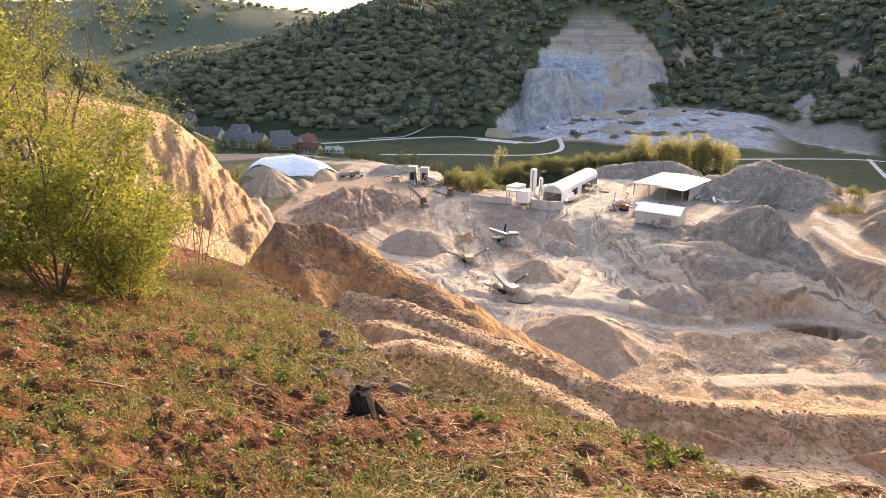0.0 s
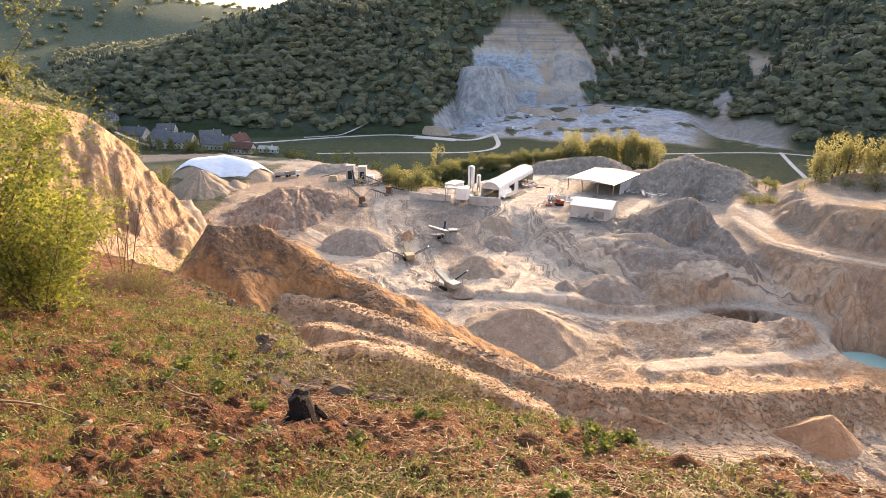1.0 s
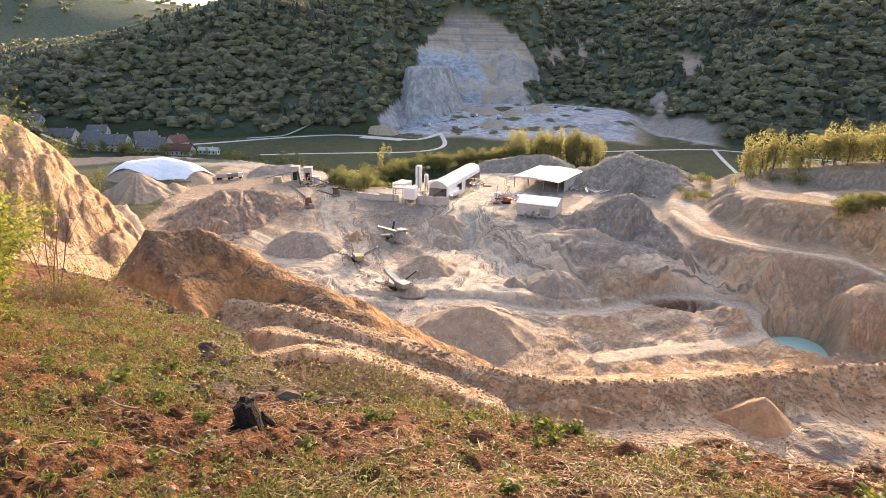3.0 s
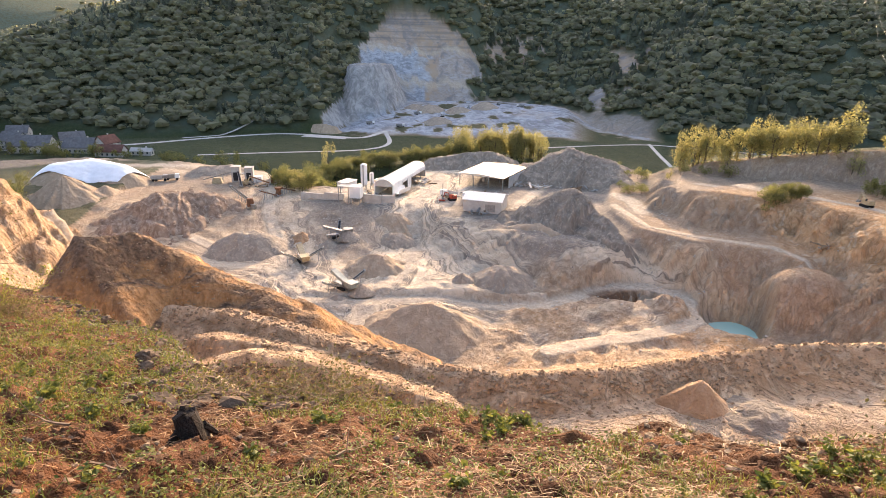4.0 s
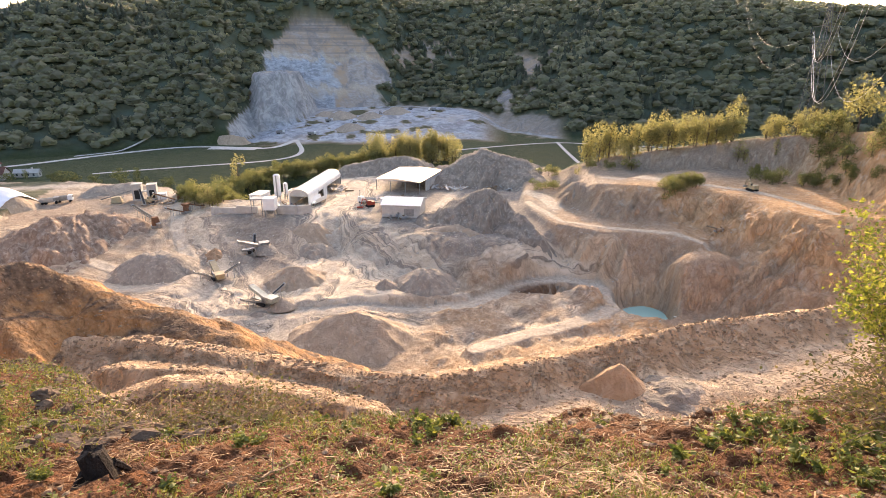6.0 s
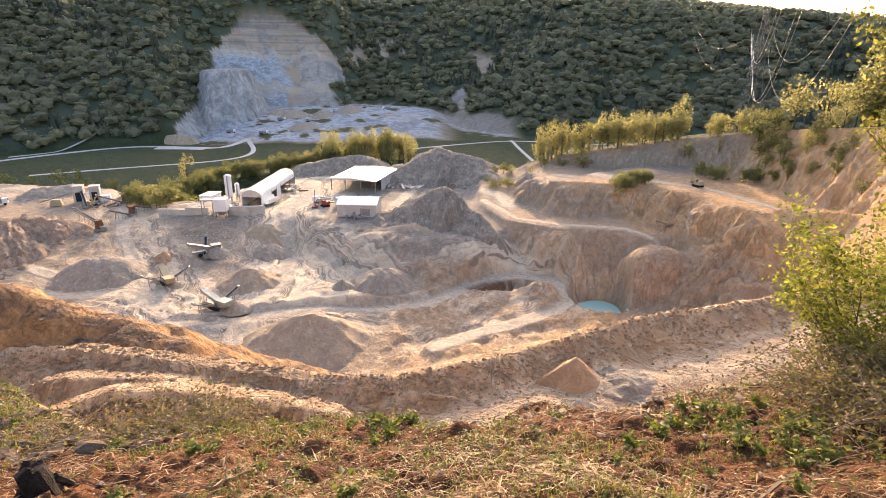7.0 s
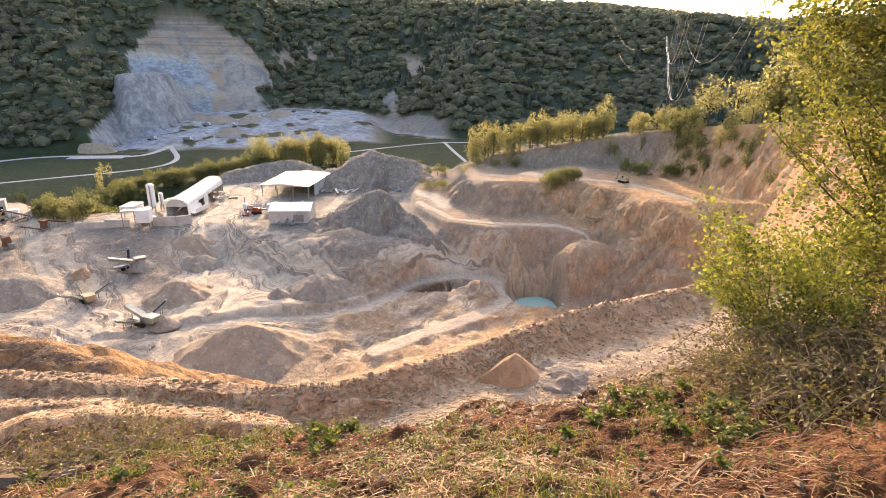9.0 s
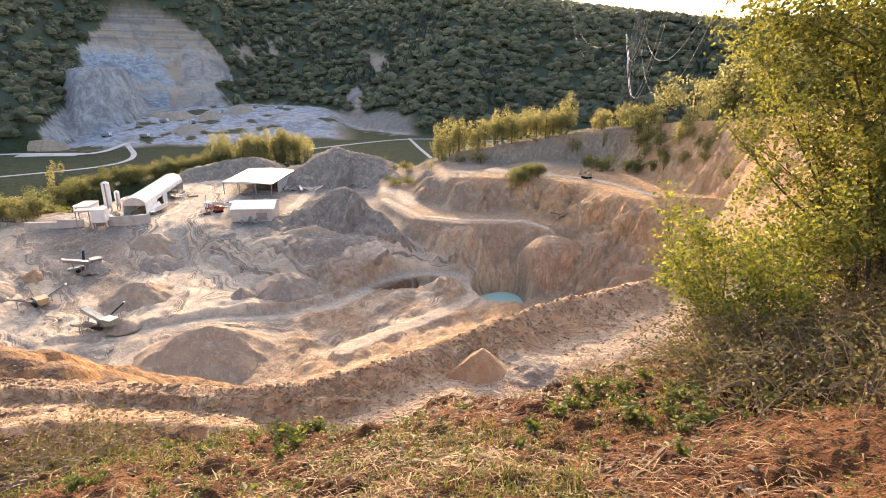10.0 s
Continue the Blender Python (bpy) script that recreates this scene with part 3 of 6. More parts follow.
def lane(points, width, label):
    """A pale gravel way across the meadow, a strip laid just above the ground."""
    v, f = [], []
    fine = []
    for (x0, y0), (x1, y1) in zip(points, points[1:]):
        n = max(2, int(math.hypot(x1 - x0, y1 - y0) / 5))
        fine += [(x0 + (x1 - x0) * k / n, y0 + (y1 - y0) * k / n) for k in range(n)]
    fine = np.array(fine + [points[-1]], float)
    for _ in range(12):
        fine[1:-1] = 0.25 * fine[:-2] + 0.5 * fine[1:-1] + 0.25 * fine[2:]
    go = np.gradient(fine, axis=0)
    go /= np.linalg.norm(go, axis=1, keepdims=True)
    side = np.stack([-go[:, 1], go[:, 0]], -1)
    rows = [fine + side * (o * width) for o in (-1.0, -0.4, 0.4, 1.0)]
    zs = [lay(r[:, 0], r[:, 1])[0] for r in rows]
    top = np.max(zs, axis=0)
    verts = np.concatenate([np.column_stack([r, top + (0.3 if 0 < k < 3 else 0.12)]) for k, r in enumerate(rows)])
    n = len(fine)
    faces = [(k * n + i, k * n + i + 1, (k + 1) * n + i + 1, (k + 1) * n + i) for k in range(3) for i in range(n - 1)]
    me = bpy.data.meshes.new("road")
    me.from_pydata(verts.tolist(), [], [q[::-1] for q in faces])
    me.materials.append(LANE)
    tagged(new("road", me), label, "road", kind="structure")


def lane_material():
    g = Graph("lane_gravel", 0.95)
    g.bump(g.noise(3.0, 5), 0.4, 0.1)
    return g.done(g.mix(g.span(g.noise(0.3, 5), 0.3, 0.7), (0.36, 0.34, 0.31), (0.52, 0.50, 0.46)))


LANE = lane_material()
lane([(-330, 326), (-240, 372), (-201, 408), (-155, 446), (-118, 440), (-90, 423), (-72, 454)], 2.6, "pale gravel road along the foot of the hill")
lane([(-173, 346), (-122, 363), (-81, 374), (-62, 392), (-62, 420), (-72, 454)], 1.7, "pale farm track across the meadow")
lane([(-132, 436), (-112, 434), (-96, 428)], 6.0, "wide pale gravel place beside the hill road")
lane([(20, 402), (80, 422), (128, 436), (161, 424), (240, 396)], 1.7, "pale farm track behind the ridge")
lane([(129, 436), (124, 395), (119, 350)], 1.3, "narrow pale track between the meadows")
lane([(-215, 410), (-190, 428), (-172, 455), (-168, 472)], 1.6, "pale track climbing into the wood")
# ---- builders
class Solid:
    """Gathers vertices and faces of one mesh."""

    def __init__(self):
        self.v, self.f = [], []

    def add(self, verts, faces, m=None):
        n = len(self.v)
        self.v += [tuple(m @ Vector(p)) if m is not None else tuple(p) for p in verts]
        self.f += [tuple(n + i for i in f) for f in faces]
        return self

    def box(self, x, y, z, sx, sy, sz, m=None, top=1.0):
        """A box standing on z, centred on x, y; top: how far its top narrows."""
        a, b = sx / 2, sy / 2
        c, d = a * top, b * top
        p = [(x - a, y - b, z), (x + a, y - b, z), (x + a, y + b, z), (x - a, y + b, z), (x - c, y - d, z + sz), (x + c, y - d, z + sz), (x + c, y + d, z + sz), (x - c, y + d, z + sz)]
        return self.add(p, [(3, 2, 1, 0), (4, 5, 6, 7), (0, 1, 5, 4), (1, 2, 6, 5), (2, 3, 7, 6), (3, 0, 4, 7)], m)

    def beam(self, p, q, w, h, m=None):
        """A bar of width w and height h from p to q."""
        p, q = Vector(p), Vector(q)
        t = (q - p).normalized()
        s = t.cross(Vector((0, 0, 1)))
        s = s.normalized() if s.length > 1e-3 else Vector((1, 0, 0))
        u = s.cross(t).normalized()
        ends = [e + s * (a * w / 2) + u * (b * h / 2) for e in (p, q) for a, b in ((-1, -1), (1, -1), (1, 1), (-1, 1))]
        return self.add(ends, [(3, 2, 1, 0), (4, 5, 6, 7), (0, 1, 5, 4), (1, 2, 6, 5), (2, 3, 7, 6), (3, 0, 4, 7)], m)

    def tube(self, points, radii, n=6, m=None, close=True):
        rings = []
        side = None
        for i, p in enumerate(points):
            p = Vector(p)
            t = (Vector(points[min(i + 1, len(points) - 1)]) - Vector(points[max(i - 1, 0)])).normalized()
            if side is None:
                side = t.orthogonal().normalized()
            side = (side - t * side.dot(t)).normalized()
            up = t.cross(side)
            rings += [p + (side * math.cos(2 * math.pi * k / n) + up * math.sin(2 * math.pi * k / n)) * radii[i] for k in range(n)]
        faces = [(i * n + k, i * n + (k + 1) % n, (i + 1) * n + (k + 1) % n, (i + 1) * n + k) for i in range(len(points) - 1) for k in range(n)]
        if close:
            faces += [tuple(range(n))[::-1], tuple(range((len(points) - 1) * n, len(points) * n))]
        return self.add(rings, faces, m)

    def prism(self, profile, x0, x1, m=None):
        """A profile of (y, z) points drawn out along x."""
        n = len(profile)
        p = [(x0, y, z) for y, z in profile] + [(x1, y, z) for y, z in profile]
        f = [(i, (i + 1) % n, n + (i + 1) % n, n + i)[::-1] for i in range(n)] + [tuple(range(n)), tuple(range(n, 2 * n))[::-1]]
        return self.add(p, f, m)

    def mesh(self, name, material=None, soft=False):
        me = bpy.data.meshes.new(name)
        me.from_pydata(self.v, [], self.f)
        if soft:
            me.polygons.foreach_set("use_smooth", np.ones(len(me.polygons), bool))
        me.update()
        if material:
            me.materials.append(material)
        return me


def part(name, solid, material, parent, label="", soft=False):
    me = solid if isinstance(solid, bpy.types.Mesh) else solid.mesh(name, material, soft)
    ob = new(name, me)
    ob.parent = parent
    return tagged(ob, label)


def thing(name, place, label, category, group="", kind=""):
    """An empty at a thing's base that carries its parts."""
    ob = new(name)
    ob.matrix_world = place
    ob.empty_display_size = 0.3
    return tagged(ob, label, category, group, kind)


def raw_mesh(name, verts, faces, material, soft=False):
    """A mesh from arrays of equal-sided faces."""
    me = bpy.data.meshes.new(name)
    k = faces.shape[1]
    me.vertices.add(len(verts))
    me.vertices.foreach_set("co", np.asarray(verts, np.float32).ravel())
    me.loops.add(faces.size)
    me.loops.foreach_set("vertex_index", faces.ravel().astype(np.int32))
    me.polygons.add(len(faces))
    me.polygons.foreach_set("loop_start", np.arange(0, faces.size, k, dtype=np.int32))
    me.polygons.foreach_set("use_smooth", np.full(len(faces), soft))
    me.update()
    me.validate()
    me.materials.append(material)
    return me


def plain(name, colour, rough=0.8, metal=0.0, vary=0.25, scale=1.5, bump=0.15):
    """A painted, worn or dusty surface in one colour, mottled at two scales."""
    g = Graph(name, rough, metal)
    dark = tuple(c * (1 - vary) for c in colour)
    light = tuple(min(1, c * (1 + vary * 0.6)) for c in colour)
    col = g.mix(g.span(g.noise(scale, 6), 0.32, 0.68), dark, light)
    col = g.mix(g.span(g.noise(scale * 7, 4), 0.5, 0.8, 0, 0.45), col, dark)
    g.bump(g.noise(scale * 5, 5), bump, 0.05)
    return g.done(col)


def leaf_material(name, dark, light, through=0.45):
    """Thin leaves: they shine, and let light through."""
    g = Graph(name, 0.55)
    col = g.mix(g.island(), dark, light)
    g.put(g.b.inputs["Base Color"], col)
    t = g.t.nodes.new("ShaderNodeBsdfTranslucent")
    bright = g.mix(0.5, col, (0.95, 0.92, 0.5), "MULTIPLY")
    g.put(t.inputs["Color"], g.mix(1.0, bright, (1.55, 1.55, 1.55), "MULTIPLY"))
    mix = g.t.nodes.new("ShaderNodeMixShader")
    mix.inputs[0].default_value = through
    g.t.links.new(g.b.outputs[0], mix.inputs[1])
    g.t.links.new(t.outputs[0], mix.inputs[2])
    g.t.links.new(mix.outputs[0], g.t.nodes["Material Output"].inputs[0])
    return g.m


def earth(name, dark, mid, light, stones=0.0):
    """Loose tipped earth, sand or gravel with run-off streaks."""
    g = Graph(name, 0.95)
    rill = g.noise(0.9, 5, (1, 1, 0.15), 0.6, 0.5)
    col = g.mix(g.span(g.noise(0.35, 6), 0.3, 0.7), dark, mid)
    col = g.mix(g.span(rill, 0.5, 0.75), col, light)
    if stones:
        col = g.mix(g.span(g.spots(2.4), 0.05, 0.22, stones, 0.0), col, tuple(min(1, c * 1.35) for c in light))
    one = g.bump(rill, 0.7, 0.8)
    g.bump(g.noise(2.6, 6), 0.8, 0.2, one)
    return g.done(col)


SAND = earth("sand", (0.29, 0.215, 0.145), (0.39, 0.295, 0.20), (0.50, 0.385, 0.275))
GRAVEL = earth("grey_gravel", (0.235, 0.19, 0.145), (0.33, 0.27, 0.205), (0.46, 0.38, 0.29))
BROWN_EARTH = earth("brown_earth", (0.26, 0.15, 0.08), (0.40, 0.25, 0.14), (0.46, 0.31, 0.19), 0.25)


def spoil_material():
    """Stony brown earth: a weathered dark crust where it lies flat, fresh orange earth where it has slid."""
    g = Graph("spoil_earth", 0.95)
    n = g.t.nodes.new("ShaderNodeNewGeometry")
    up = g.t.nodes.new("ShaderNodeSeparateXYZ")
    g.t.links.new(n.outputs["Normal"], up.inputs[0])
    rill = g.noise(1.3, 6, (1, 1, 0.2), 0.65, 0.8)
    crust = g.mix(g.span(g.noise(2.2, 6), 0.35, 0.65), (0.075, 0.048, 0.03), (0.21, 0.135, 0.085))
    fresh = g.mix(g.span(rill, 0.35, 0.65), (0.25, 0.125, 0.05), (0.46, 0.255, 0.115))
    level = g.t.nodes.new("ShaderNodeSeparateXYZ")
    g.t.links.new(g.coord(), level.inputs[0])
    flat = g.span(g.math("ADD", up.outputs[2], g.span(g.noise(0.5, 4), 0.3, 0.7, -0.16, 0.16)), 0.74, 0.95)
    aged = g.span(g.math("ADD", level.outputs[2], g.span(g.noise(0.4, 5), 0.3, 0.7, -2.2, 2.2)), 15.6, 17.4, 0.0, 0.9)
    col = g.mix(g.math("MAXIMUM", flat, aged), fresh, crust)
    col = g.mix(g.span(g.spots(2.6), 0.05, 0.2, 0.55, 0.0), col, (0.38, 0.29, 0.20))
    one = g.bump(rill, 0.8, 0.7)
    g.bump(g.math("ADD", g.noise(4.0, 6), g.spots(3.0)), 0.8, 0.14, one)
    return g.done(col)


SPOIL_EARTH = spoil_material()
DEBRIS = earth("burnt_rubble", (0.17, 0.105, 0.07), (0.38, 0.27, 0.185), (0.48, 0.38, 0.285), 0.5)
GREY_SPOIL = earth("grey_spoil", (0.15, 0.125, 0.10), (0.28, 0.23, 0.175), (0.42, 0.345, 0.265), 0.3)


def heap(name, crest, slope, foot, material, label, category="heap", group="", flat=0.4, rough=0.8, rings=34, spokes=100, shape=None, tips=0, gullies=0.0):
    """Tipped material that falls at its own slope from a crest line of (x, y, z) points down to foot."""
    cx = sum(p[0] for p in crest) / len(crest)
    cy = sum(p[1] for p in crest) / len(crest)
    line = crest if len(crest) > 1 else [crest[0], (crest[0][0] + 0.01, crest[0][1], crest[0][2])]
    ang = np.linspace(0, 2 * math.pi, spokes, endpoint=False)
    reach = max(math.hypot(p[0] - cx, p[1] - cy) + (p[2] - foot) / slope for p in crest) * 1.25 + 1
    rad = np.linspace(0, 1, rings) ** 0.8 * reach
    A, R = np.meshgrid(ang, rad)
    X, Y = cx + R * np.cos(A), cy + R * np.sin(A)
    d, z, _ = along(X, Y, line)
    seed = int(abs(cx * 7 + cy * 3)) % 50
    gully = fbm(np.cos(A) * 6 + seed, np.sin(A) * 6, 1.0, 3, seed)
    Z = z - slope * (np.sqrt(d * d + flat * flat) - flat) * (1 + 0.18 * gully * smooth(d, 0.5, 4))
    if shape:
        Z = shape(X, Y, Z)
    if gullies:
        gone = along(X, Y, line, True)[3]
        Z = Z + gullies * (ribs(gone, d, 5.0, seed + 31) + 0.6 * ribs(gone, d, 1.9, seed + 33)) * smooth(d, 0.8, 5)
    rng = random.Random(seed)
    top = max(p[2] for p in crest)
    for _ in range(tips):
        a, far = rng.uniform(0, 6.28), (top - foot) / slope * rng.uniform(0.45, 0.8)
        p = rng.choice(crest)
        Z = np.maximum(Z, foot + (p[2] - foot) * rng.uniform(0.35, 0.62) - slope * np.maximum(np.hypot(X - p[0] - far * math.cos(a), Y - p[1] - far * math.sin(a)) - 0.3, 0))
    Z = Z - 0.5 * rough * np.maximum(fbm(X, Y, 5.0, 3, seed + 21), 0) - 0.3 * rough * np.abs(fbm(X, Y, 2.0, 3, seed + 23))
    Z = Z + rough * fbm(X, Y, 3.5, 4, seed) * smooth(d, 0, 2) + 0.35 * rough * fbm(X, Y, 0.9, 3, seed + 9)
    Z = np.maximum(Z, lay(X, Y)[0] - 0.8)
    verts = np.stack([X - cx, Y - cy, Z - foot], -1).reshape(-1, 3)
    i, j = np.meshgrid(np.arange(rings - 1), np.arange(spokes), indexing="ij")
    k = (j + 1) % spokes
    faces = np.stack([i * spokes + j, (i + 1) * spokes + j, (i + 1) * spokes + k, i * spokes + k], -1).reshape(-1, 4)
    ob = new(name, raw_mesh(name, verts, faces, material, True))
    ob.location = (cx, cy, foot)
    return tagged(ob, label, category, group)


# ---- heaps of tipped and sorted material
SPOIL_CREST = [(-33.0, 38.7, 38.1), (-31.2, 42.1, 41.8), (-28.7, 45.0, 41.6), (-26.7, 45.6, 40.1), (-23.5, 45.7, 38.3), (-19.1, 45.0, 36.6), (-14.5, 42.6, 35.6)]


def undercut(X, Y, Z):
    """The bank's toe, dug away steeply by the haul road below it and by the cut beside it."""
    return Z - 2.2 * np.maximum(-0.5 - Z, 0) - 1.6 * np.maximum(X + 0.5 * (Y - 172) - 49, 0)


def scooped(X, Y, Z):
    """The bite that a digger has taken out of the mound's flank, beside a blunt buttress."""
    n = fbm(X, Y, 2.2, 4, 44)
    r = np.hypot((X + 22.2) / 1.35, (Y - 40.0) / 1.2) + 0.5 * n
    Z = np.minimum(Z, 35.4 + 1.3 * np.maximum(r - 2.0, 0))
    return Z - 0.45 * np.abs(fbm(X, Y, 1.5, 4, 45)) + 0.5 * np.abs(fbm(X, Y, 3.6, 3, 46)) + 1.0 * np.exp(-((X + 27.0) / 1.3) ** 2 - ((Y - 40.7) / 2.2) ** 2)


heap("spoil_mound", SPOIL_CREST, 0.74, 22, SPOIL_EARTH, "large brown spoil mound of stony earth on the bench", "mound", flat=1.0, rough=1.0, rings=90, spokes=190, shape=scooped)
heap("earth_ridge", [(15.9, 34.9, 35.9), (12.6, 34.4, 34.4)], 0.8, 33.6, BROWN_EARTH, "small orange ridge of tipped earth beside the haul road", "mound", flat=0.15, rough=0.35)
heap("earth_hummock", [(19.5, 33.5, 35.0)], 0.5, 33.6, GREY_SPOIL, "low grey-brown hummock overgrown with weeds", "mound", flat=1.2, rough=0.8)
piles = "stockpiles in the yard"
heap("gravel_mound", [(-77, 176, -2.4), (-71, 175.5, -2.2)], 0.75, -8.5, GRAVEL, "broad flat-topped grey gravel stockpile with tracks on it", "heap", piles, tips=5, flat=4.5)
heap("sand_mound", [(-31.5, 163, -3.4), (-27.5, 162.5, -3.6)], 0.6, -8.8, SAND, "low tan sand heap with a flattened top", "heap", piles, tips=5)
heap("gravel_mound", [(-31, 198, -0.2), (-27, 199, -0.5)], 0.7, -7, SAND, "tall tan gravel heap below the plateau edge", "heap", piles, tips=3)
heap("gravel_mound", [(-29, 187, -4.4), (-24, 188, -4.8)], 0.6, -8, GRAVEL, "low grey gravel heap driven flat", "heap", piles, tips=5)
heap("earth_mound", [(-50, 197, -3.0), (-47, 197, -3.0)], 0.5, -7, BROWN_EARTH, "reddish brown earth heap beside the hopper", "heap", piles)
heap("earth_mound", [(-58.5, 184.5, -4.2)], 0.55, -7.8, BROWN_EARTH, "small brown earth heap on the yard floor", "heap", piles)
heap("gravel_mound", [(8, 157, -3.2), (11, 157.5, -3.5)], 0.75, -9, GRAVEL, "rounded grey gravel heap in two tips", "heap", piles, tips=5, flat=2.5)
heap("gravel_mound", [(-2.5, 154, -5.0)], 0.75, -9, GRAVEL, "pointed small grey gravel heap", "heap", piles, tips=5)
heap("sand_mound", [(-16, 128, -3.8), (-10, 129, -3.0), (-6, 128, -4.2)], 0.56, -10.5, SAND, "big tan sand heap with collapsed edges", "heap", piles, tips=5, rough=0.9)
heap("sand_bank", [(8, 183, -0.2), (14.5, 184, 1.4), (22, 183, 2.4), (28, 178, 0.6), (36, 168.6, -4)], 0.62, -10, SAND, "long sand bank tipped over the plateau edge", "heap", piles)
heap("sand_mound", [(-161, 211, 6.5)], 0.62, -5, SAND, "pointed tan sand heap under the quarry face", "heap", piles, tips=5)
heap("debris_mound", [(-124, 197, 1), (-116, 198, 4.2), (-106, 208, 3), (-95, 212, 0)], 0.5, -8.5, DEBRIS, "wide mound of dark rubble and burnt earth", "mound", rough=2.6, rings=56, spokes=150, gullies=1.2)
heap("gravel_mound", [(-101, 190, -4.8)], 0.55, -8.3, SAND, "small tan gravel heap at the rubble's foot", "heap", piles, tips=5)
heap("gravel_mound", [(-130, 262, 1), (-118, 268, 1)], 0.5, -3, GRAVEL, "dark grey gravel heap behind the covered pile", "heap", piles, tips=5)
heap("gravel_mound", [(-88, 252, 0.6)], 0.6, -3, GRAVEL, "small gravel heap beside the crushing plant", "heap", piles, tips=5)
heap("spoil_bank", [(20.7, 194.5, 5.5), (26.2, 196, 9.0), (34.2, 197, 11.0), (42.5, 193.5, 10.2), (47.0, 187, 7.0)], 0.52, -4, GREY_SPOIL, "rough grey spoil bank with scrub on its crest", "mound", flat=1.5, rough=1.8, rings=60, spokes=150, shape=undercut, gullies=1.8)
heap("spoil_bank", [(30, 262, 9), (43, 265, 14), (57, 257, 11), (63, 240, 5)], 0.5, -1, GREY_SPOIL, "grey spoil bank behind the sheds", "mound", rough=2.0, rings=48, spokes=120, gullies=1.6)
heap("rock_bank", [(-18, 282, 5), (-4, 286, 7), (10, 288, 7.5)], 0.5, -1, GREY_SPOIL, "worked rock bank behind the open shed", "mound", rough=2.4, rings=30, spokes=80)

heap("earth_bank", [(-132, 462, -4.5), (-122, 458, -3.5), (-112, 455, -5)], 0.9, -9, SAND, "low tan cut bank beside the hill road", "mound", rough=1.2)

# the pile under white sheets
COVERED = [(-178, 231, 6.4), (-168, 240, 6.9), (-156, 239, 5.2)]


cover = heap("sand_mound", COVERED, 0.95, -4, SAND, "tan material pile with steep trimmed sides", "heap", flat=5.0, rough=0.5)


def sheet():
    """White sheeting laid over the pile's crown, creased, hanging over its sides."""
    xs, ys = np.meshgrid(np.linspace(-1, 1, 40), np.linspace(-1, 1, 40))
    X, Y = -165.5 + xs * 17 + ys * 3, 237.5 + ys * 10.5 + xs * 3
    d, z, _ = along(X, Y, COVERED)
    Z = z - 0.95 * (np.sqrt(d * d + 25) - 5) + 0.5 + 0.5 * np.abs(fbm(X, Y, 2.4, 3, 3))
    v = np.stack([X + 165, Y - 237, Z], -1).reshape(-1, 3)
    v = np.vstack([v, v - [0, 0, 0.12]])
    i, j = np.meshgrid(np.arange(39), np.arange(39), indexing="ij")
    q = np.stack([i * 40 + j, i * 40 + j + 1, (i + 1) * 40 + j + 1, (i + 1) * 40 + j], -1).reshape(-1, 4)
    ob = new("tarpaulin", raw_mesh("tarpaulin", v, np.vstack([q, q[:, ::-1] + 1600]), plain("white_sheet", (0.8, 0.82, 0.84), 0.5, 0, 0.08, 0.6, 0.4), True))
    ob.location = (-165, 237, 0)
    tagged(ob, "creased white plastic sheeting laid over the pile", "tarpaulin")


sheet()

# the turquoise pond
def pond_water():
    g = Graph("pond_water", 0.08)
    g.b.inputs["Specular IOR Level"].default_value = 0.5
    g.bump(g.noise(1.2, 3), 0.08, 0.05)
    s = Solid()
    n = 36
    ring = [(72.5 + math.cos(a) * 7.5 * (1 + 0.12 * math.sin(3 * a)), 142 + math.sin(a) * 9 * (1 + 0.1 * math.cos(2 * a)), -15.0) for a in (2 * math.pi * k / n for k in range(n))]
    s.add(ring, [tuple(range(n))])
    me = s.mesh("pond_water", g.done((0.40, 0.60, 0.50)))
    tagged(new("pond_water", me), "still turquoise pond water at the pit's foot", "water", kind="structure")


pond_water()

# ---- sheds, plant and machines of the works
WHITE_PANEL = plain("white_panel", (0.72, 0.71, 0.68), 0.5, 0, 0.12, 0.4)
GREY_WALL = plain("grey_wall", (0.45, 0.43, 0.39), 0.85, 0, 0.2, 0.5)
OPENING_SHADE = plain("opening_shade", (0.03, 0.03, 0.03), 0.9)
METAL_ROOF = plain("metal_roof", (0.60, 0.59, 0.56), 0.32, 0.55, 0.12, 0.25, 0.05)
RUST_STEEL = plain("rusty_steel", (0.20, 0.10, 0.055), 0.8, 0.2, 0.4, 1.5)
STEEL = plain("dull_steel", (0.30, 0.30, 0.29), 0.5, 0.6, 0.3, 1.0)
BLACK_BELT = plain("black_belt", (0.025, 0.025, 0.025), 0.8)
GREEN_PAINT = plain("pale_green_paint", (0.36, 0.38, 0.33), 0.5, 0.1, 0.3, 0.8)
YELLOW_PAINT = plain("yellow_paint", (0.55, 0.36, 0.06), 0.5, 0, 0.25, 1.2)
DUSTY_PAINT = plain("dusty_tan_paint", (0.40, 0.32, 0.19), 0.6, 0, 0.25, 1.2)
RED_PAINT = plain("red_paint", (0.38, 0.07, 0.04), 0.5, 0, 0.25, 1.2)
CONCRETE = plain("concrete", (0.46, 0.43, 0.38), 0.9, 0, 0.22, 0.4, 0.3)
RUBBER = plain("rubber", (0.02, 0.02, 0.02), 0.85)
GLASS = plain("cab_glass", (0.05, 0.06, 0.07), 0.1)
TILE_RED = plain("red_tiles", (0.13, 0.06, 0.045), 0.85, 0, 0.3, 0.6)
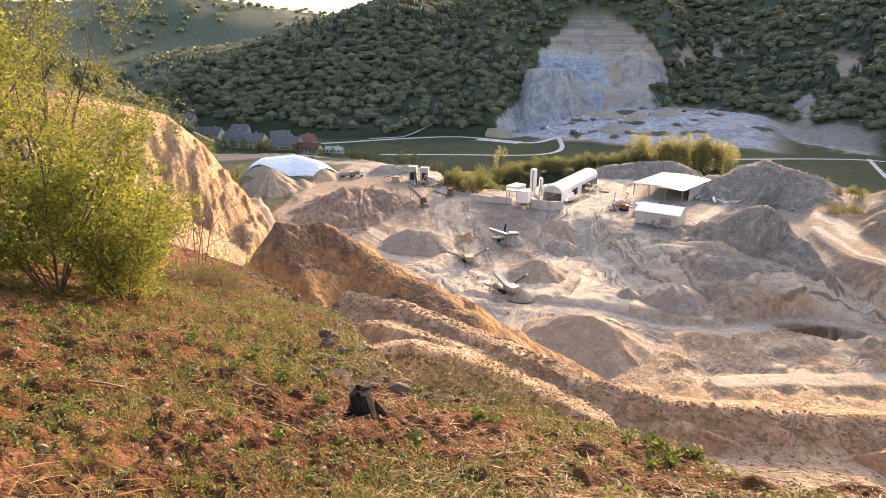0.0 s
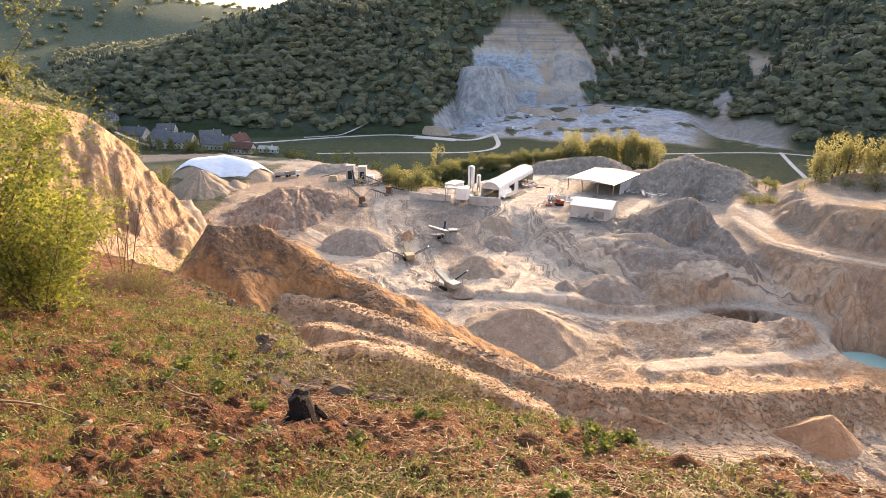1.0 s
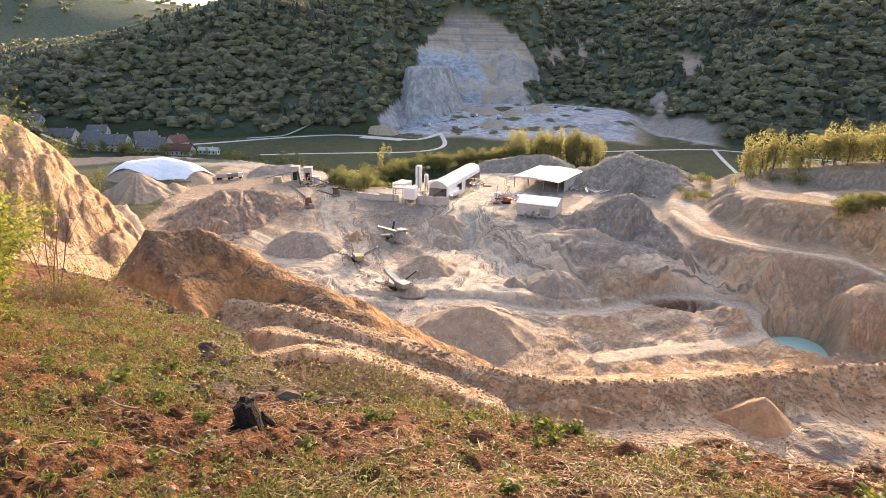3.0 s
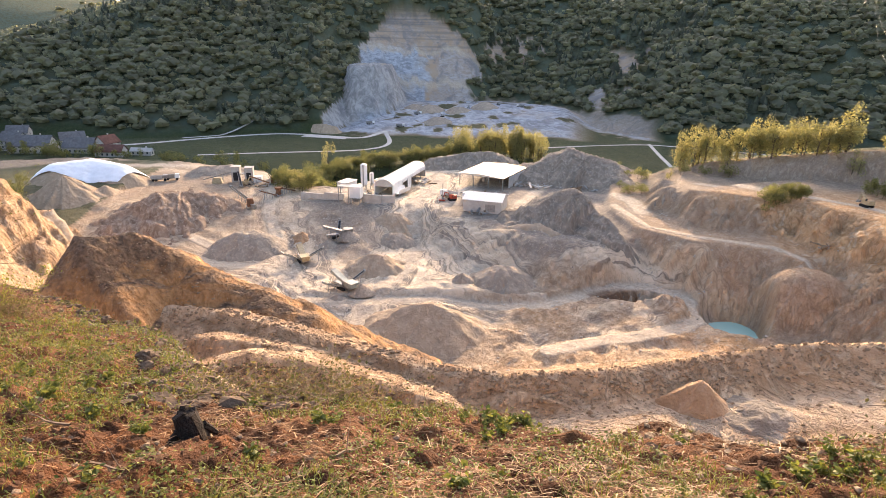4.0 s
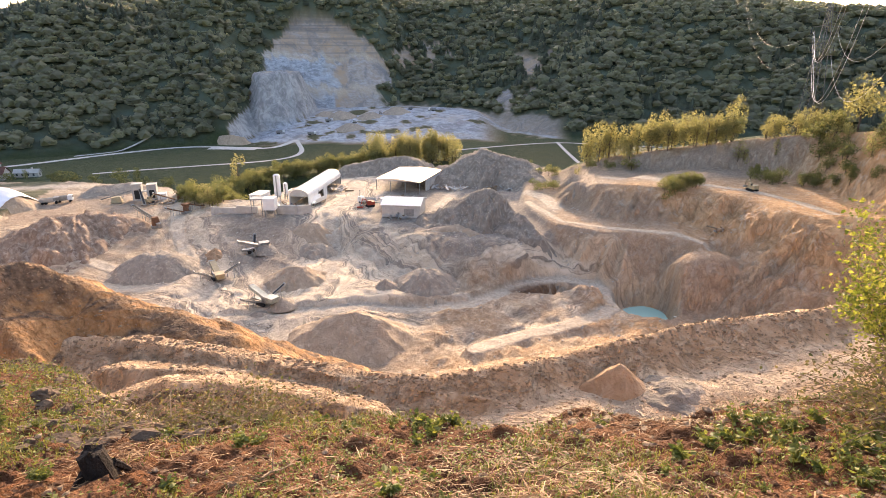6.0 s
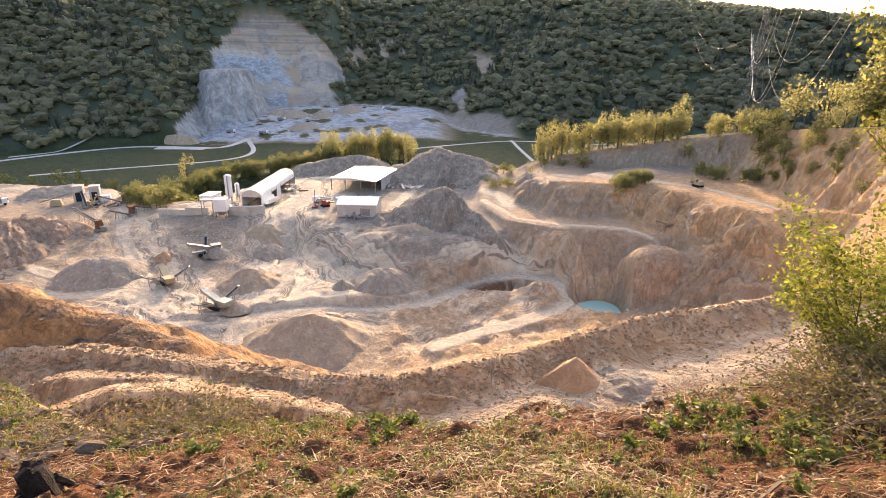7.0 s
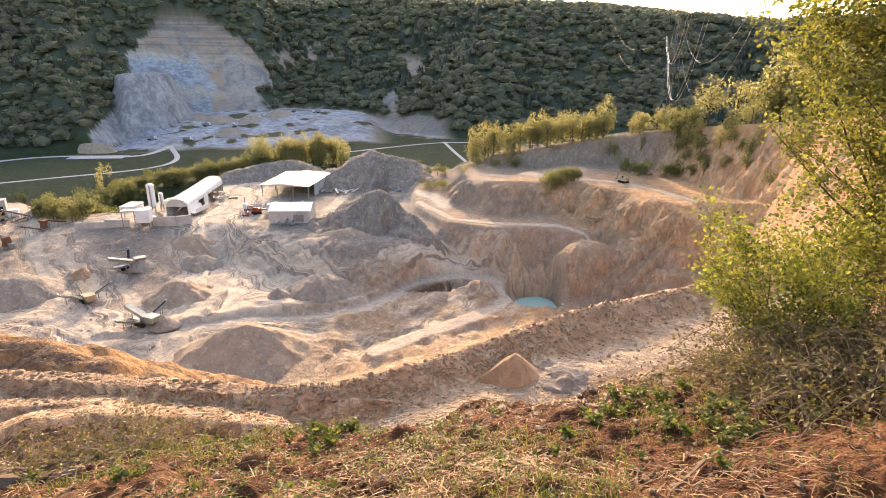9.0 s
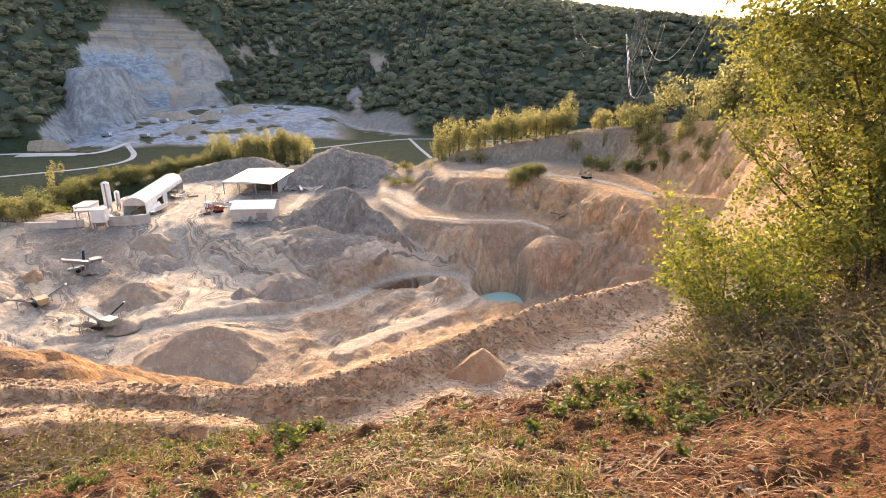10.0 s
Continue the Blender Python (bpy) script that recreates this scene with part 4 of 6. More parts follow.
TILE_GREY = plain("grey_tiles", (0.13, 0.125, 0.125), 0.8, 0, 0.3, 0.6)
PLASTER = plain("plaster", (0.42, 0.40, 0.36), 0.9, 0, 0.12, 0.3)
TIMBER = plain("old_timber", (0.20, 0.14, 0.09), 0.85, 0, 0.3, 0.8)


def on_ground(x, y, turn=0.0, dz=0.0):
    return pose(x, y, height(x, y) + dz, 0, 0, turn)


def arched_hall():
    """White arched storage hall, open along its yard side."""
    w, l, wall, rise = 8.0, 41.0, 4.0, 2.7
    hall = thing("storage_hall", pose(-31.2, 239.5, 0.3, 0, 0, 77), "long white arched storage hall open towards the yard", "hall")
    n = 12
    arch = [(-w / 2 * math.cos(math.pi * k / n), wall + rise * math.sin(math.pi * k / n)) for k in range(n + 1)]
    inner = [(y * 0.955, z - 0.22) for y, z in arch]
    part("roof", Solid().prism(arch + inner[::-1], -l / 2, l / 2), WHITE_PANEL, hall, "ribbed white arched roof")
    for k in range(15):
        x = -l / 2 + 0.4 + k * (l - 0.8) / 14
        outer = [(y * 1.012, z + 0.09) for y, z in arch]
        part("rib", Solid().prism(outer + arch[::-1], x - 0.14, x + 0.14), METAL_ROOF, hall)
    part("rear_wall", Solid().box(0, w / 2 - 0.15, 0, l, 0.25, wall), WHITE_PANEL, hall)
    part("front_wall", Solid().box(-l / 2 + 5.5, -w / 2 + 0.15, 0, 11, 0.25, wall), WHITE_PANEL, hall)
    part("front_wall", Solid().box(-1.2, -w / 2 + 0.15, 0, 4.4, 0.25, wall), WHITE_PANEL, hall)
    part("lintel", Solid().box(0, -w / 2 + 0.15, wall - 0.75, l, 0.22, 0.74), WHITE_PANEL, hall)
    for x in (-9.4, -3.6, 1.2, 7.5, 13.6, 20.2):
        part("post", Solid().box(x, -w / 2 + 0.15, 0, 0.35, 0.35, wall), STEEL, hall)
    end = [(-w / 2 + 0.3, 0), (w / 2 - 0.3, 0), (w / 2 - 0.3, wall)] + [(-y * 0.95, z - 0.25) for y, z in arch] + [(-w / 2 + 0.3, wall)]
    part("end_wall", Solid().prism(end, l / 2 - 0.5, l / 2 - 0.25), GREY_WALL, hall)
    part("gable", Solid().prism([(y * 0.95, z - 0.25) for y, z in arch], -l / 2 + 0.2, -l / 2 + 0.4), GREY_WALL, hall, "weathered grey gable above the open end")
    return hall


arched_hall()


def long_bin():
    """Low trough with sloping sides beside the hall's front."""
    b = thing("feed_bin", on_ground(-29, 224, 68), "dusty white steel feed bin on legs", "bin")
    part("trough", Solid().prism([(-1.2, 1.0), (1.2, 1.0), (1.7, 2.8), (1.5, 2.8), (1.0, 1.2), (-1.0, 1.2), (-1.5, 2.8), (-1.7, 2.8)], -4.5, 4.5), WHITE_PANEL, b)
    for x in (-4, 0, 4):
        for y in (-0.9, 0.9):
            part("leg", Solid().box(x, y, 0, 0.22, 0.22, 1.05), STEEL, b)


long_bin()


def box_shed():
    """Closed shed with a low white roof."""
    l, w, h = 14.0, 12.0, 4.4
    s = thing("storage_shed", pose(4.4, 206.3, 0.2, 0, 0, -13), "closed pale shed with a white sheet-metal roof", "shed")
    part("wall", Solid().prism([(-w / 2, 0), (w / 2, 0), (w / 2, h), (0, h + 1.5), (-w / 2, h)], -l / 2, l / 2), GREY_WALL, s)
    for side in (-1, 1):
        p = Solid().prism([(0, h + 1.62), (side * (w / 2 + 0.4), h - 0.02), (side * (w / 2 + 0.4), h + 0.14), (0, h + 1.78)][::side], -l / 2 - 0.4, l / 2 + 0.4)
        roof = part("roof", p, WHITE_PANEL, s, "white ribbed roof slope")
        for k in range(14):
            x = -l / 2 + 0.3 + k * (l - 0.6) / 13
            part("rib", Solid().beam((x, side * 0.1, h + 1.79), (x, side * (w / 2 + 0.35), h + 0.2), 0.08, 0.1), METAL_ROOF, roof)
    part("door", Solid().box(3.0, -w / 2 - 0.06, 0, 3.6, 0.1, 3.2), STEEL, s, "grey sliding door")
    part("plinth", Solid().box(0, -w / 2 - 0.05, 0, l + 0.1, 0.14, 0.6), CONCRETE, s)


box_shed()


def open_shed():
    """Wide low roof on posts."""
    s = thing("open_shed", pose(8.0, 251.5, 0.2, 0, 0, -26), "wide open shed with a bright metal roof on posts", "shed")
    w, l = 21.0, 25.0
    g = Solid()
    g.add([(-w / 2, -l / 2, 5.0), (w / 2, -l / 2, 5.0), (w / 2, l / 2, 5.6), (-w / 2, l / 2, 5.6), (0, -l / 2, 5.7), (0, l / 2, 6.3),
           (-w / 2, -l / 2, 4.75), (w / 2, -l / 2, 4.75), (w / 2, l / 2, 5.35), (-w / 2, l / 2, 5.35)],
          [(0, 4, 5, 3), (4, 1, 2, 5), (0, 6, 7, 1, 4), (1, 7, 8, 2), (2, 8, 9, 3, 5), (3, 9, 6, 0), (6, 9, 8, 7)])
    roof = part("roof", g, METAL_ROOF, s, "bright sheet-metal roof")
    for k in range(21):
        x = -w / 2 + 0.5 + k * (w - 1.0) / 20
        z = 5.72 - abs(x) / (w / 2) * 0.7
        part("seam", Solid().beam((x, -l / 2, z + 0.03), (x, l / 2, z + 0.63), 0.07, 0.07), METAL_ROOF, roof)
    for x in (-w / 2 + 0.4, -3.5, 3.5, w / 2 - 0.4):
        for y in (-l / 2 + 0.4, 0, l / 2 - 0.4):
            part("post", Solid().box(x, y, -0.6, 0.3, 0.3, 5.5 + 0.024 * y), STEEL, s)
    part("rear_wall", Solid().box(0, l / 2 - 0.2, -0.5, w - 1, 0.25, 5.6), GREY_WALL, s)
    part("side_wall", Solid().box(w / 2 - 0.2, 3, -0.5, 0.25, l - 7, 5.2), GREY_WALL, s)


open_shed()


def silo(x, y, h, r, label):
    s = thing("silo", on_ground(x, y), label, "silo")
    part("shell", Solid().tube([(0, 0, 1.6), (0, 0, 2.6), (0, 0, h), (0, 0, h + 0.5)], [r * 0.35, r, r, r * 0.5], 18), WHITE_PANEL, s, soft=False)
    for k in range(4):
        a = math.pi / 4 + k * math.pi / 2
        part("leg", Solid().box(r * 0.8 * math.cos(a), r * 0.8 * math.sin(a), 0, 0.2, 0.2, 2.8), STEEL, s)
    part("ladder", Solid().box(0, -r - 0.15, 1.5, 0.45, 0.12, h - 1.4), STEEL, s)


silo(-45.2, 228, 10.5, 1.35, "tall pale cement silo beside the hall")
silo(-42.6, 231, 6.5, 0.9, "small pale silo beside the tall one")


def office(x, y, sx, sy, h, turn, label):
    b = thing("site_building", on_ground(x, y, turn), label, "building")
    part("wall", Solid().box(0, 0, 0, sx, sy, h), WHITE_PANEL, b)
    part("roof", Solid().box(0, 0, h, sx + 0.4, sy + 0.4, 0.2), METAL_ROOF, b)
    for k in range(max(2, int(sx / 2.5))):
        xx = -sx / 2 + 1.2 + k * (sx - 2.4) / max(1, int(sx / 2.5) - 1)
        part("window", Solid().box(xx, -sy / 2 - 0.03, h * 0.4, 0.9, 0.08, h * 0.38), GLASS, b)


office(-55, 240, 5, 8, 2.8, -18, "low white site office with a flat roof")
office(-52.5, 252, 6, 6, 2.6, -18, "white site container beside the office")
office(-46, 262, 9, 4, 2.6, 70, "long white site container behind the hall")


def kerb_wall(points, h, t, label):
    """A concrete retaining wall that follows points on the ground."""
    s = Solid()
    for p, q in zip(points, points[1:]):
        z = min(height(*p), height(*q)) - 0.6
        s.beam((p[0], p[1], z + h / 2), (q[0], q[1], z + h / 2), t, h)
    tagged(new("retaining_wall", s.mesh("retaining_wall", CONCRETE)), label, "wall")


kerb_wall([(-68, 216), (-58, 213.5), (-50, 211.5)], 3.6, 0.7, "pale concrete retaining wall beside the hopper")
kerb_wall([(-42.5, 211), (-35, 209.5), (-30, 210.5)], 3.8, 0.7, "pale concrete retaining wall under the plateau")
kerb_wall([(-58, 231), (-60, 243), (-55, 256), (-44, 268)], 1.7, 0.5, "low white boundary wall round the plant's yard")


def hopper():
    h = thing("feed_hopper", on_ground(-45.8, 209.5, -6), "pale steel feed hopper with a roofed platform", "hopper")
    part("bin", Solid().box(1.2, 0, 2.2, 4.2, 4.0, 4.4), WHITE_PANEL, h)
    part("chute", Solid().box(1.2, 0, 0.6, 1.6, 1.6, 1.7, None, 1.9), STEEL, h)
    part("roof", Solid().box(-3.6, 0.5, 6.0, 4.6, 3.6, 0.35), CONCRETE, h, "flat pale platform roof")
    for x in (-5.6, -1.7):
        for y in (-0.9, 1.9):
            part("post", Solid().box(x, y, 0, 0.25, 0.25, 6.1), STEEL, h)
    for x in (-0.5, 2.9):
        for y in (-1.6, 1.6):
            part("leg", Solid().box(x, y, -1, 0.3, 0.3, 3.3), STEEL, h)


hopper()


def conveyor(owner, p, q, w=1.0, legs=True, belt=BLACK_BELT, frame=None):
    """An inclined belt on a lattice frame, with its end drums and props."""
    p, q = Vector(p), Vector(q)
    t = (q - p).normalized()
    side = t.cross(Vector((0, 0, 1))).normalized()
    arm = part("conveyor", Solid().beam(p, q, w * 0.8, 0.16), belt, owner, "black rubber conveyor belt")
    for s in (-1, 1):
        part("side_rail", Solid().beam(p + side * (s * w / 2) - Vector((0, 0, 0.15)), q + side * (s * w / 2) - Vector((0, 0, 0.15)), 0.12, 0.4), frame or STEEL, arm)
    for e in (p, q):
        part("drum", Solid().tube([e - side * w / 2, e + side * w / 2], [0.28, 0.28], 10), STEEL, arm)
    if legs:
        for f in (0.35, 0.7):
            m = p.lerp(q, f)
            for s in (-1, 1):
                part("prop", Solid().beam(m + side * (s * w / 2), (m.x + side.x * s * w * 0.8, m.y + side.y * s * w * 0.8, min(p.z, 0)), 0.14, 0.14), STEEL, owner)
    return arm


def screener(x, y, turn, paint, label):
    """A tracked screening machine: hopper and screen box on a chassis, a tail belt and two side belts."""
    m = thing("mobile_screener", on_ground(x, y, turn), label, "screener", "mobile screeners in the yard")
    part("chassis", Solid().box(0, 0, 0.9, 7.5, 1.6, 0.5), STEEL, m)
    for s in (-1, 1):
        part("track", Solid().prism([(-2.0, 0.25), (-1.6, 0), (1.6, 0), (2.0, 0.25), (2.0, 0.65), (1.6, 0.9), (-1.6, 0.9), (-2.0, 0.65)], s * 1.25 - 0.25, s * 1.25 + 0.25, pose(0, 0, 0, 0, 0, 90)), RUBBER, m)
    part("screen_box", Solid().box(0, 0, 0, 7.6, 1.7, 0.9, pose(-1.0, 0, 2.5, 0, 18, 0)), paint, m, "tilted screen box")
    part("hopper", Solid().box(3.6, 0, 1.5, 2.2, 1.9, 1.6, None, 1.45), paint, m)
    part("engine", Solid().box(1.3, 0, 1.4, 2.0, 1.8, 1.0), STEEL, m)
    conveyor(m, (3.0, 0, 1.4), (-4.6, 0, 4.4), 1.5, True, paint, paint)
    conveyor(m, (0.4, 0.9, 1.2), (1.6, 6.3, 4.2), 0.9, True)
    conveyor(m, (0.2, -0.9, 1.2), (-0.8, -6.2, 3.4), 0.9, True)
    return m


screener(-35.5, 146, -40, GREEN_PAINT, "grey-green tracked screening machine with black conveyors")
screener(-53, 165.5, -62, DUSTY_PAINT, "dusty tan tracked screening machine with black conveyors")
screener(-46, 183.5, 20, STEEL, "dark steel screening machine beside a brown heap")
for hx, hy, hh in ((-30.5, 145.5, 1.6), (-38, 150, 1.4), (-36, 141, 1.2), (-50, 163.5, 1.5), (-56, 168, 1.3), (-42.5, 184.5, 2.0), (-48, 179, 1.5)):
    heap("sorted_mound", [(hx, hy, height(hx, hy) + hh)], 0.6, height(hx, hy), GRAVEL, "low heap of sorted gravel under a conveyor", "heap", "sorted heaps", rings=10, spokes=30, rough=0.2)


def crushing_plant():
    c = thing("crushing_plant", on_ground(-105, 250, 12) @ Matrix.Scale(0.8, 4), "pale concrete crushing plant with two towers and conveyors", "plant")
    for x, h in ((-3.6, 8.6), (3.6, 8.0)):
        tower = part("tower", Solid().box(x, 0, 0, 4.6, 5.0, h), CONCRETE, c, "pale concrete tower")
        # near-black slab on the solid wall, painted as the shade inside an opening
        part("opening_panel", Solid().box(x, -2.52, 1.0, 2.6, 0.12, h * 0.55), OPENING_SHADE, tower)
        part("coping", Solid().box(x, 0, h, 5.0, 5.4, 0.35), CONCRETE, tower)
    part("annex", Solid().box(8.2, -1.0, 0, 4.4, 4.0, 3.2), WHITE_PANEL, c)
    part("deck", Solid().box(0, 0, 4.4, 3.0, 4.2, 0.35), STEEL, c)
    conveyor(c, (-2, -3, 6.4), (2, -17, 1.2), 1.1)
    conveyor(c, (-5.5, 0, 5.6), (-22, 3, 1.0), 1.0)
    part("crusher", Solid().box(-13, -5, 0.5, 5.5, 3.4, 3.0, None, 0.7), DUSTY_PAINT, c, "rusty tan crusher housing")
    return c


crushing_plant()


def old_crusher():
    m = thing("crusher", on_ground(-86, 209, 30), "rusty brown crusher standing on the rubble slope", "crusher")
    part("body", Solid().box(0, 0, 1.0, 2.6, 2.2, 3.0, None, 0.8), RUST_STEEL, m)
    part("frame", Solid().box(0, 0, 0, 3.2, 2.6, 1.0), STEEL, m)
    conveyor(m, (0, 1, 3.0), (-5, 14, 6.2), 1.2)
    part("chute", Solid().box(0.6, -1.8, 0.4, 1.2, 1.6, 1.6, None, 1.3), STEEL, m)


old_crusher()


def small_crusher(x, y, turn, label):
    m = thing("jaw_crusher", on_ground(x, y, turn), label, "crusher", "old crushers on the rubble")
    part("frame", Solid().box(0, 0, 0, 3.4, 2.2, 0.9), STEEL, m)
    part("housing", Solid().box(0.3, 0, 0.9, 2.2, 1.9, 2.0, None, 0.75), RUST_STEEL, m, "rusty jaw housing")
    part("feed_box", Solid().box(0.3, 0, 2.9, 1.9, 1.7, 0.9, None, 1.5), RUST_STEEL, m)
    part("flywheel", Solid().tube([(1.0, -1.15, 1.8), (1.0, -0.95, 1.8)], [0.75, 0.75], 16), STEEL, m)
    conveyor(m, (-1.2, 0, 0.9), (-9.5, 1.0, 4.4), 1.0, True, BLACK_BELT, RUST_STEEL)
    conveyor(m, (1.4, 0, 3.4), (8.5, -1.5, 1.0), 1.0, True, BLACK_BELT, RUST_STEEL)


small_crusher(-90, 246, 25, "rusty jaw crusher with two conveyors beside the plant")
small_crusher(-80, 224, 70, "dark rusty jaw crusher with conveyors on the rubble slope")


def excavator(x, y, turn, paint, label, size=0.8):
    e = thing("excavator", on_ground(x, y, turn) @ Matrix.Scale(size, 4), label, "excavator", "excavators")
    for s in (-1, 1):
        part("track", Solid().prism([(-2.0, 0.3), (-1.6, 0), (1.6, 0), (2.0, 0.3), (2.0, 0.65), (1.6, 0.95), (-1.6, 0.95), (-2.0, 0.65)], s * 1.15 - 0.3, s * 1.15 + 0.3, pose(0, 0, 0, 0, 0, 90)), RUBBER, e)
    part("upper", Solid().box(-0.4, 0, 1.05, 3.4, 2.5, 0.9), paint, e)
    part("engine_cover", Solid().box(-1.4, 0, 1.95, 1.3, 2.4, 0.7), paint, e)
    cab = part("cab", Solid().box(0.6, 0.75, 1.95, 1.4, 0.95, 1.35, None, 0.92), paint, e)
    part("window", Solid().box(0.6, 0.75, 2.3, 1.46, 0.8, 0.75), GLASS, cab)
    part("boom", Solid().tube([(1.1, -0.2, 1.8), (2.0, -0.2, 3.8), (3.6, -0.2, 4.2)], [0.28, 0.34, 0.2], 4), paint, e)
    part("stick", Solid().beam((3.6, -0.2, 4.3), (4.4, -0.2, 1.6), 0.3, 0.35), paint, e)
    part("bucket", Solid().prism([(-0.5, 0), (0.5, 0.1), (0.6, 0.9), (-0.3, 1.0)], -0.6, 0.6, pose(4.2, -0.2, 0.7, 0, 0, 90)), STEEL, e)


excavator(117.4, 173.2, 100, DUSTY_PAINT, "small dusty excavator on the upper quarry bench")

excavator(-8.5, 217, 200, RED_PAINT, "red and grey excavator parked in front of the shed")
excavator(-101, 243, 60, DUSTY_PAINT, "dusty excavator beside the crushing plant")


def truck(x, y, turn, paint, label):
    k = thing("dump_truck", on_ground(x, y, turn), label, "truck", "trucks")
    part("chassis", Solid().box(0, 0, 0.7, 7.0, 1.0, 0.35), STEEL, k)
    part("dump_body", Solid().prism([(-1.2, 1.1), (1.2, 1.1), (1.3, 2.5), (1.15, 2.5), (1.05, 1.3), (-1.05, 1.3), (-1.15, 2.5), (-1.3, 2.5)], -3.6, 1.3), paint, k)
    cab = part("cab", Solid().box(2.5, 0, 0.8, 1.9, 2.3, 2.0, None, 0.94), WHITE_PANEL, k)
    part("windscreen", Solid().box(3.4, 0, 1.8, 0.12, 1.9, 0.75), GLASS, cab)
    for xx in (-2.6, -1.4, 2.4):
        for s in (-1, 1):
            part("wheel", Solid().tube([(xx, s * 0.85, 0.5), (xx, s * 1.2, 0.5)], [0.5, 0.5], 12), RUBBER, k)


truck(-142, 246, 15, GREY_WALL, "pale dump truck parked behind the covered pile")
truck(-137, 247, 20, STEEL, "dark dump truck parked beside a pale one")
truck(-10, 222, 150, GREY_WALL, "dusty dump truck standing in the yard")
truck(-1, 219, 170, RED_PAINT, "red dump truck beside the closed shed")


def scrap(x, y, n, spread, seed, label):
    """A tangle of beams, plates and drums left on the ground."""
    rng = random.Random(seed)
    s = thing("scrap_pile", on_ground(x, y), label, "scrap", "scrap piles")
    for k in range(n):
        a, r = rng.uniform(0, 6.28), spread * rng.random() ** 0.7
        p = Vector((r * math.cos(a) * 1.8, r * math.sin(a), rng.uniform(0.1, 0.8)))
        b, l = rng.uniform(0, 3.14), rng.uniform(1, 4.5)
        q = p + Vector((math.cos(b) * l, math.sin(b) * l, rng.uniform(-0.2, 1.2)))
        m = rng.choice((STEEL, TIMBER, TIMBER, CONCRETE, STEEL))
        part("beam" if k % 3 else "plate", Solid().beam(p, q, rng.uniform(0.2, 0.9), rng.uniform(0.15, 0.6)), m, s)


scrap(1, 224, 34, 6, 1, "pile of beams and scrap behind the closed shed")
scrap(4, 199, 18, 3.2, 2, "row of scrap and planks along the shed's foot")
scrap(24, 243, 26, 5, 3, "scrap and timber beside the open shed")
scrap(44, 240, 22, 6, 4, "broken timber and blocks on the spoil bank's foot")
scrap(30, 258, 18, 5, 5, "rusty scrap beside the drive")
scrap(-23, 243, 16, 3, 6, "beams stacked in the open hall's mouth")
scrap(-40, 218, 18, 3.4, 7, "plant parts standing before the hall's open end")
scrap(98, 155, 14, 1.6, 9, "low dark machine parts lying on the bench road")
scrap(-97, 240, 18, 4, 11, "rusty steel parts lying beside the crushing plant")
scrap(-117, 192, 30, 6, 8, "broken dark timber on the burnt rubble")


def derrick():
    d = thing("derrick", on_ground(-12.3, 216), "thin dark drilling mast on a low base", "mast")
    part("mast", Solid().beam((0, 0, 0), (0.2, 0, 7.0), 0.25, 0.25), STEEL, d)
    part("base", Solid().box(0, 0, 0, 2.4, 1.2, 0.5), RED_PAINT, d)


derrick()


def tank(x, y, r, h, label):
    t = thing("water_tank", on_ground(x, y), label, "tank", "tanks on the bank")
    part("shell", Solid().tube([(0, 0, 0), (0, 0, h), (0, 0, h + 0.4)], [r, r, r * 0.4], 18), METAL_ROOF, t)
    part("hatch", Solid().tube([(0, 0, h + 0.35), (0, 0, h + 0.7)], [0.35, 0.35], 10), STEEL, t)


tank(33.5, 276, 1.7, 2.2, "round bright metal tank on the bank")
tank(39, 275, 2.0, 1.8, "broad bright metal tank on the bank")
tank(35, 281, 1.0, 5.5, "slim pale tank on the bank")


# ---- houses of the village in the valley
def house(x, y, l, w, h, turn, roof, label):
    b = thing("house", on_ground(x, y, turn), label, "house", "village houses")
    rise = w * 0.42
    part("wall", Solid().prism([(-w / 2, -1), (w / 2, -1), (w / 2, h), (0, h + rise), (-w / 2, h)], -l / 2, l / 2), PLASTER, b)
    top = part("roof", Solid().prism([(0, h + rise + 0.3), (-w / 2 - 0.6, h - 0.25), (-w / 2 - 0.6, h), (0, h + rise + 0.55)], -l / 2 - 0.5, l / 2 + 0.5), roof, b)
    part("roof", Solid().prism([(0, h + rise + 0.3), (0, h + rise + 0.55), (w / 2 + 0.6, h), (w / 2 + 0.6, h - 0.25)], -l / 2 - 0.5, l / 2 + 0.5), roof, b)
    part("chimney", Solid().box(l * 0.2, w * 0.12, h + rise * 0.5, 0.7, 0.7, rise * 0.5 + 1.2), PLASTER, top)
    for side in (-1, 1):
        for k in range(int(l / 3)):
            xx = -l / 2 + 1.5 + k * 3
            for z in ([0.9] if h < 4 else [0.9, 3.6]):
                part("window", Solid().box(xx, side * (w / 2 + 0.02), z, 1.0, 0.1, 1.3), GLASS, b)
    for z in ([1.0] if h < 4 else [1.0, 3.7]):
        part("window", Solid().box(l / 2 + 0.02, 0, z, 0.1, 1.0, 1.3), GLASS, b)


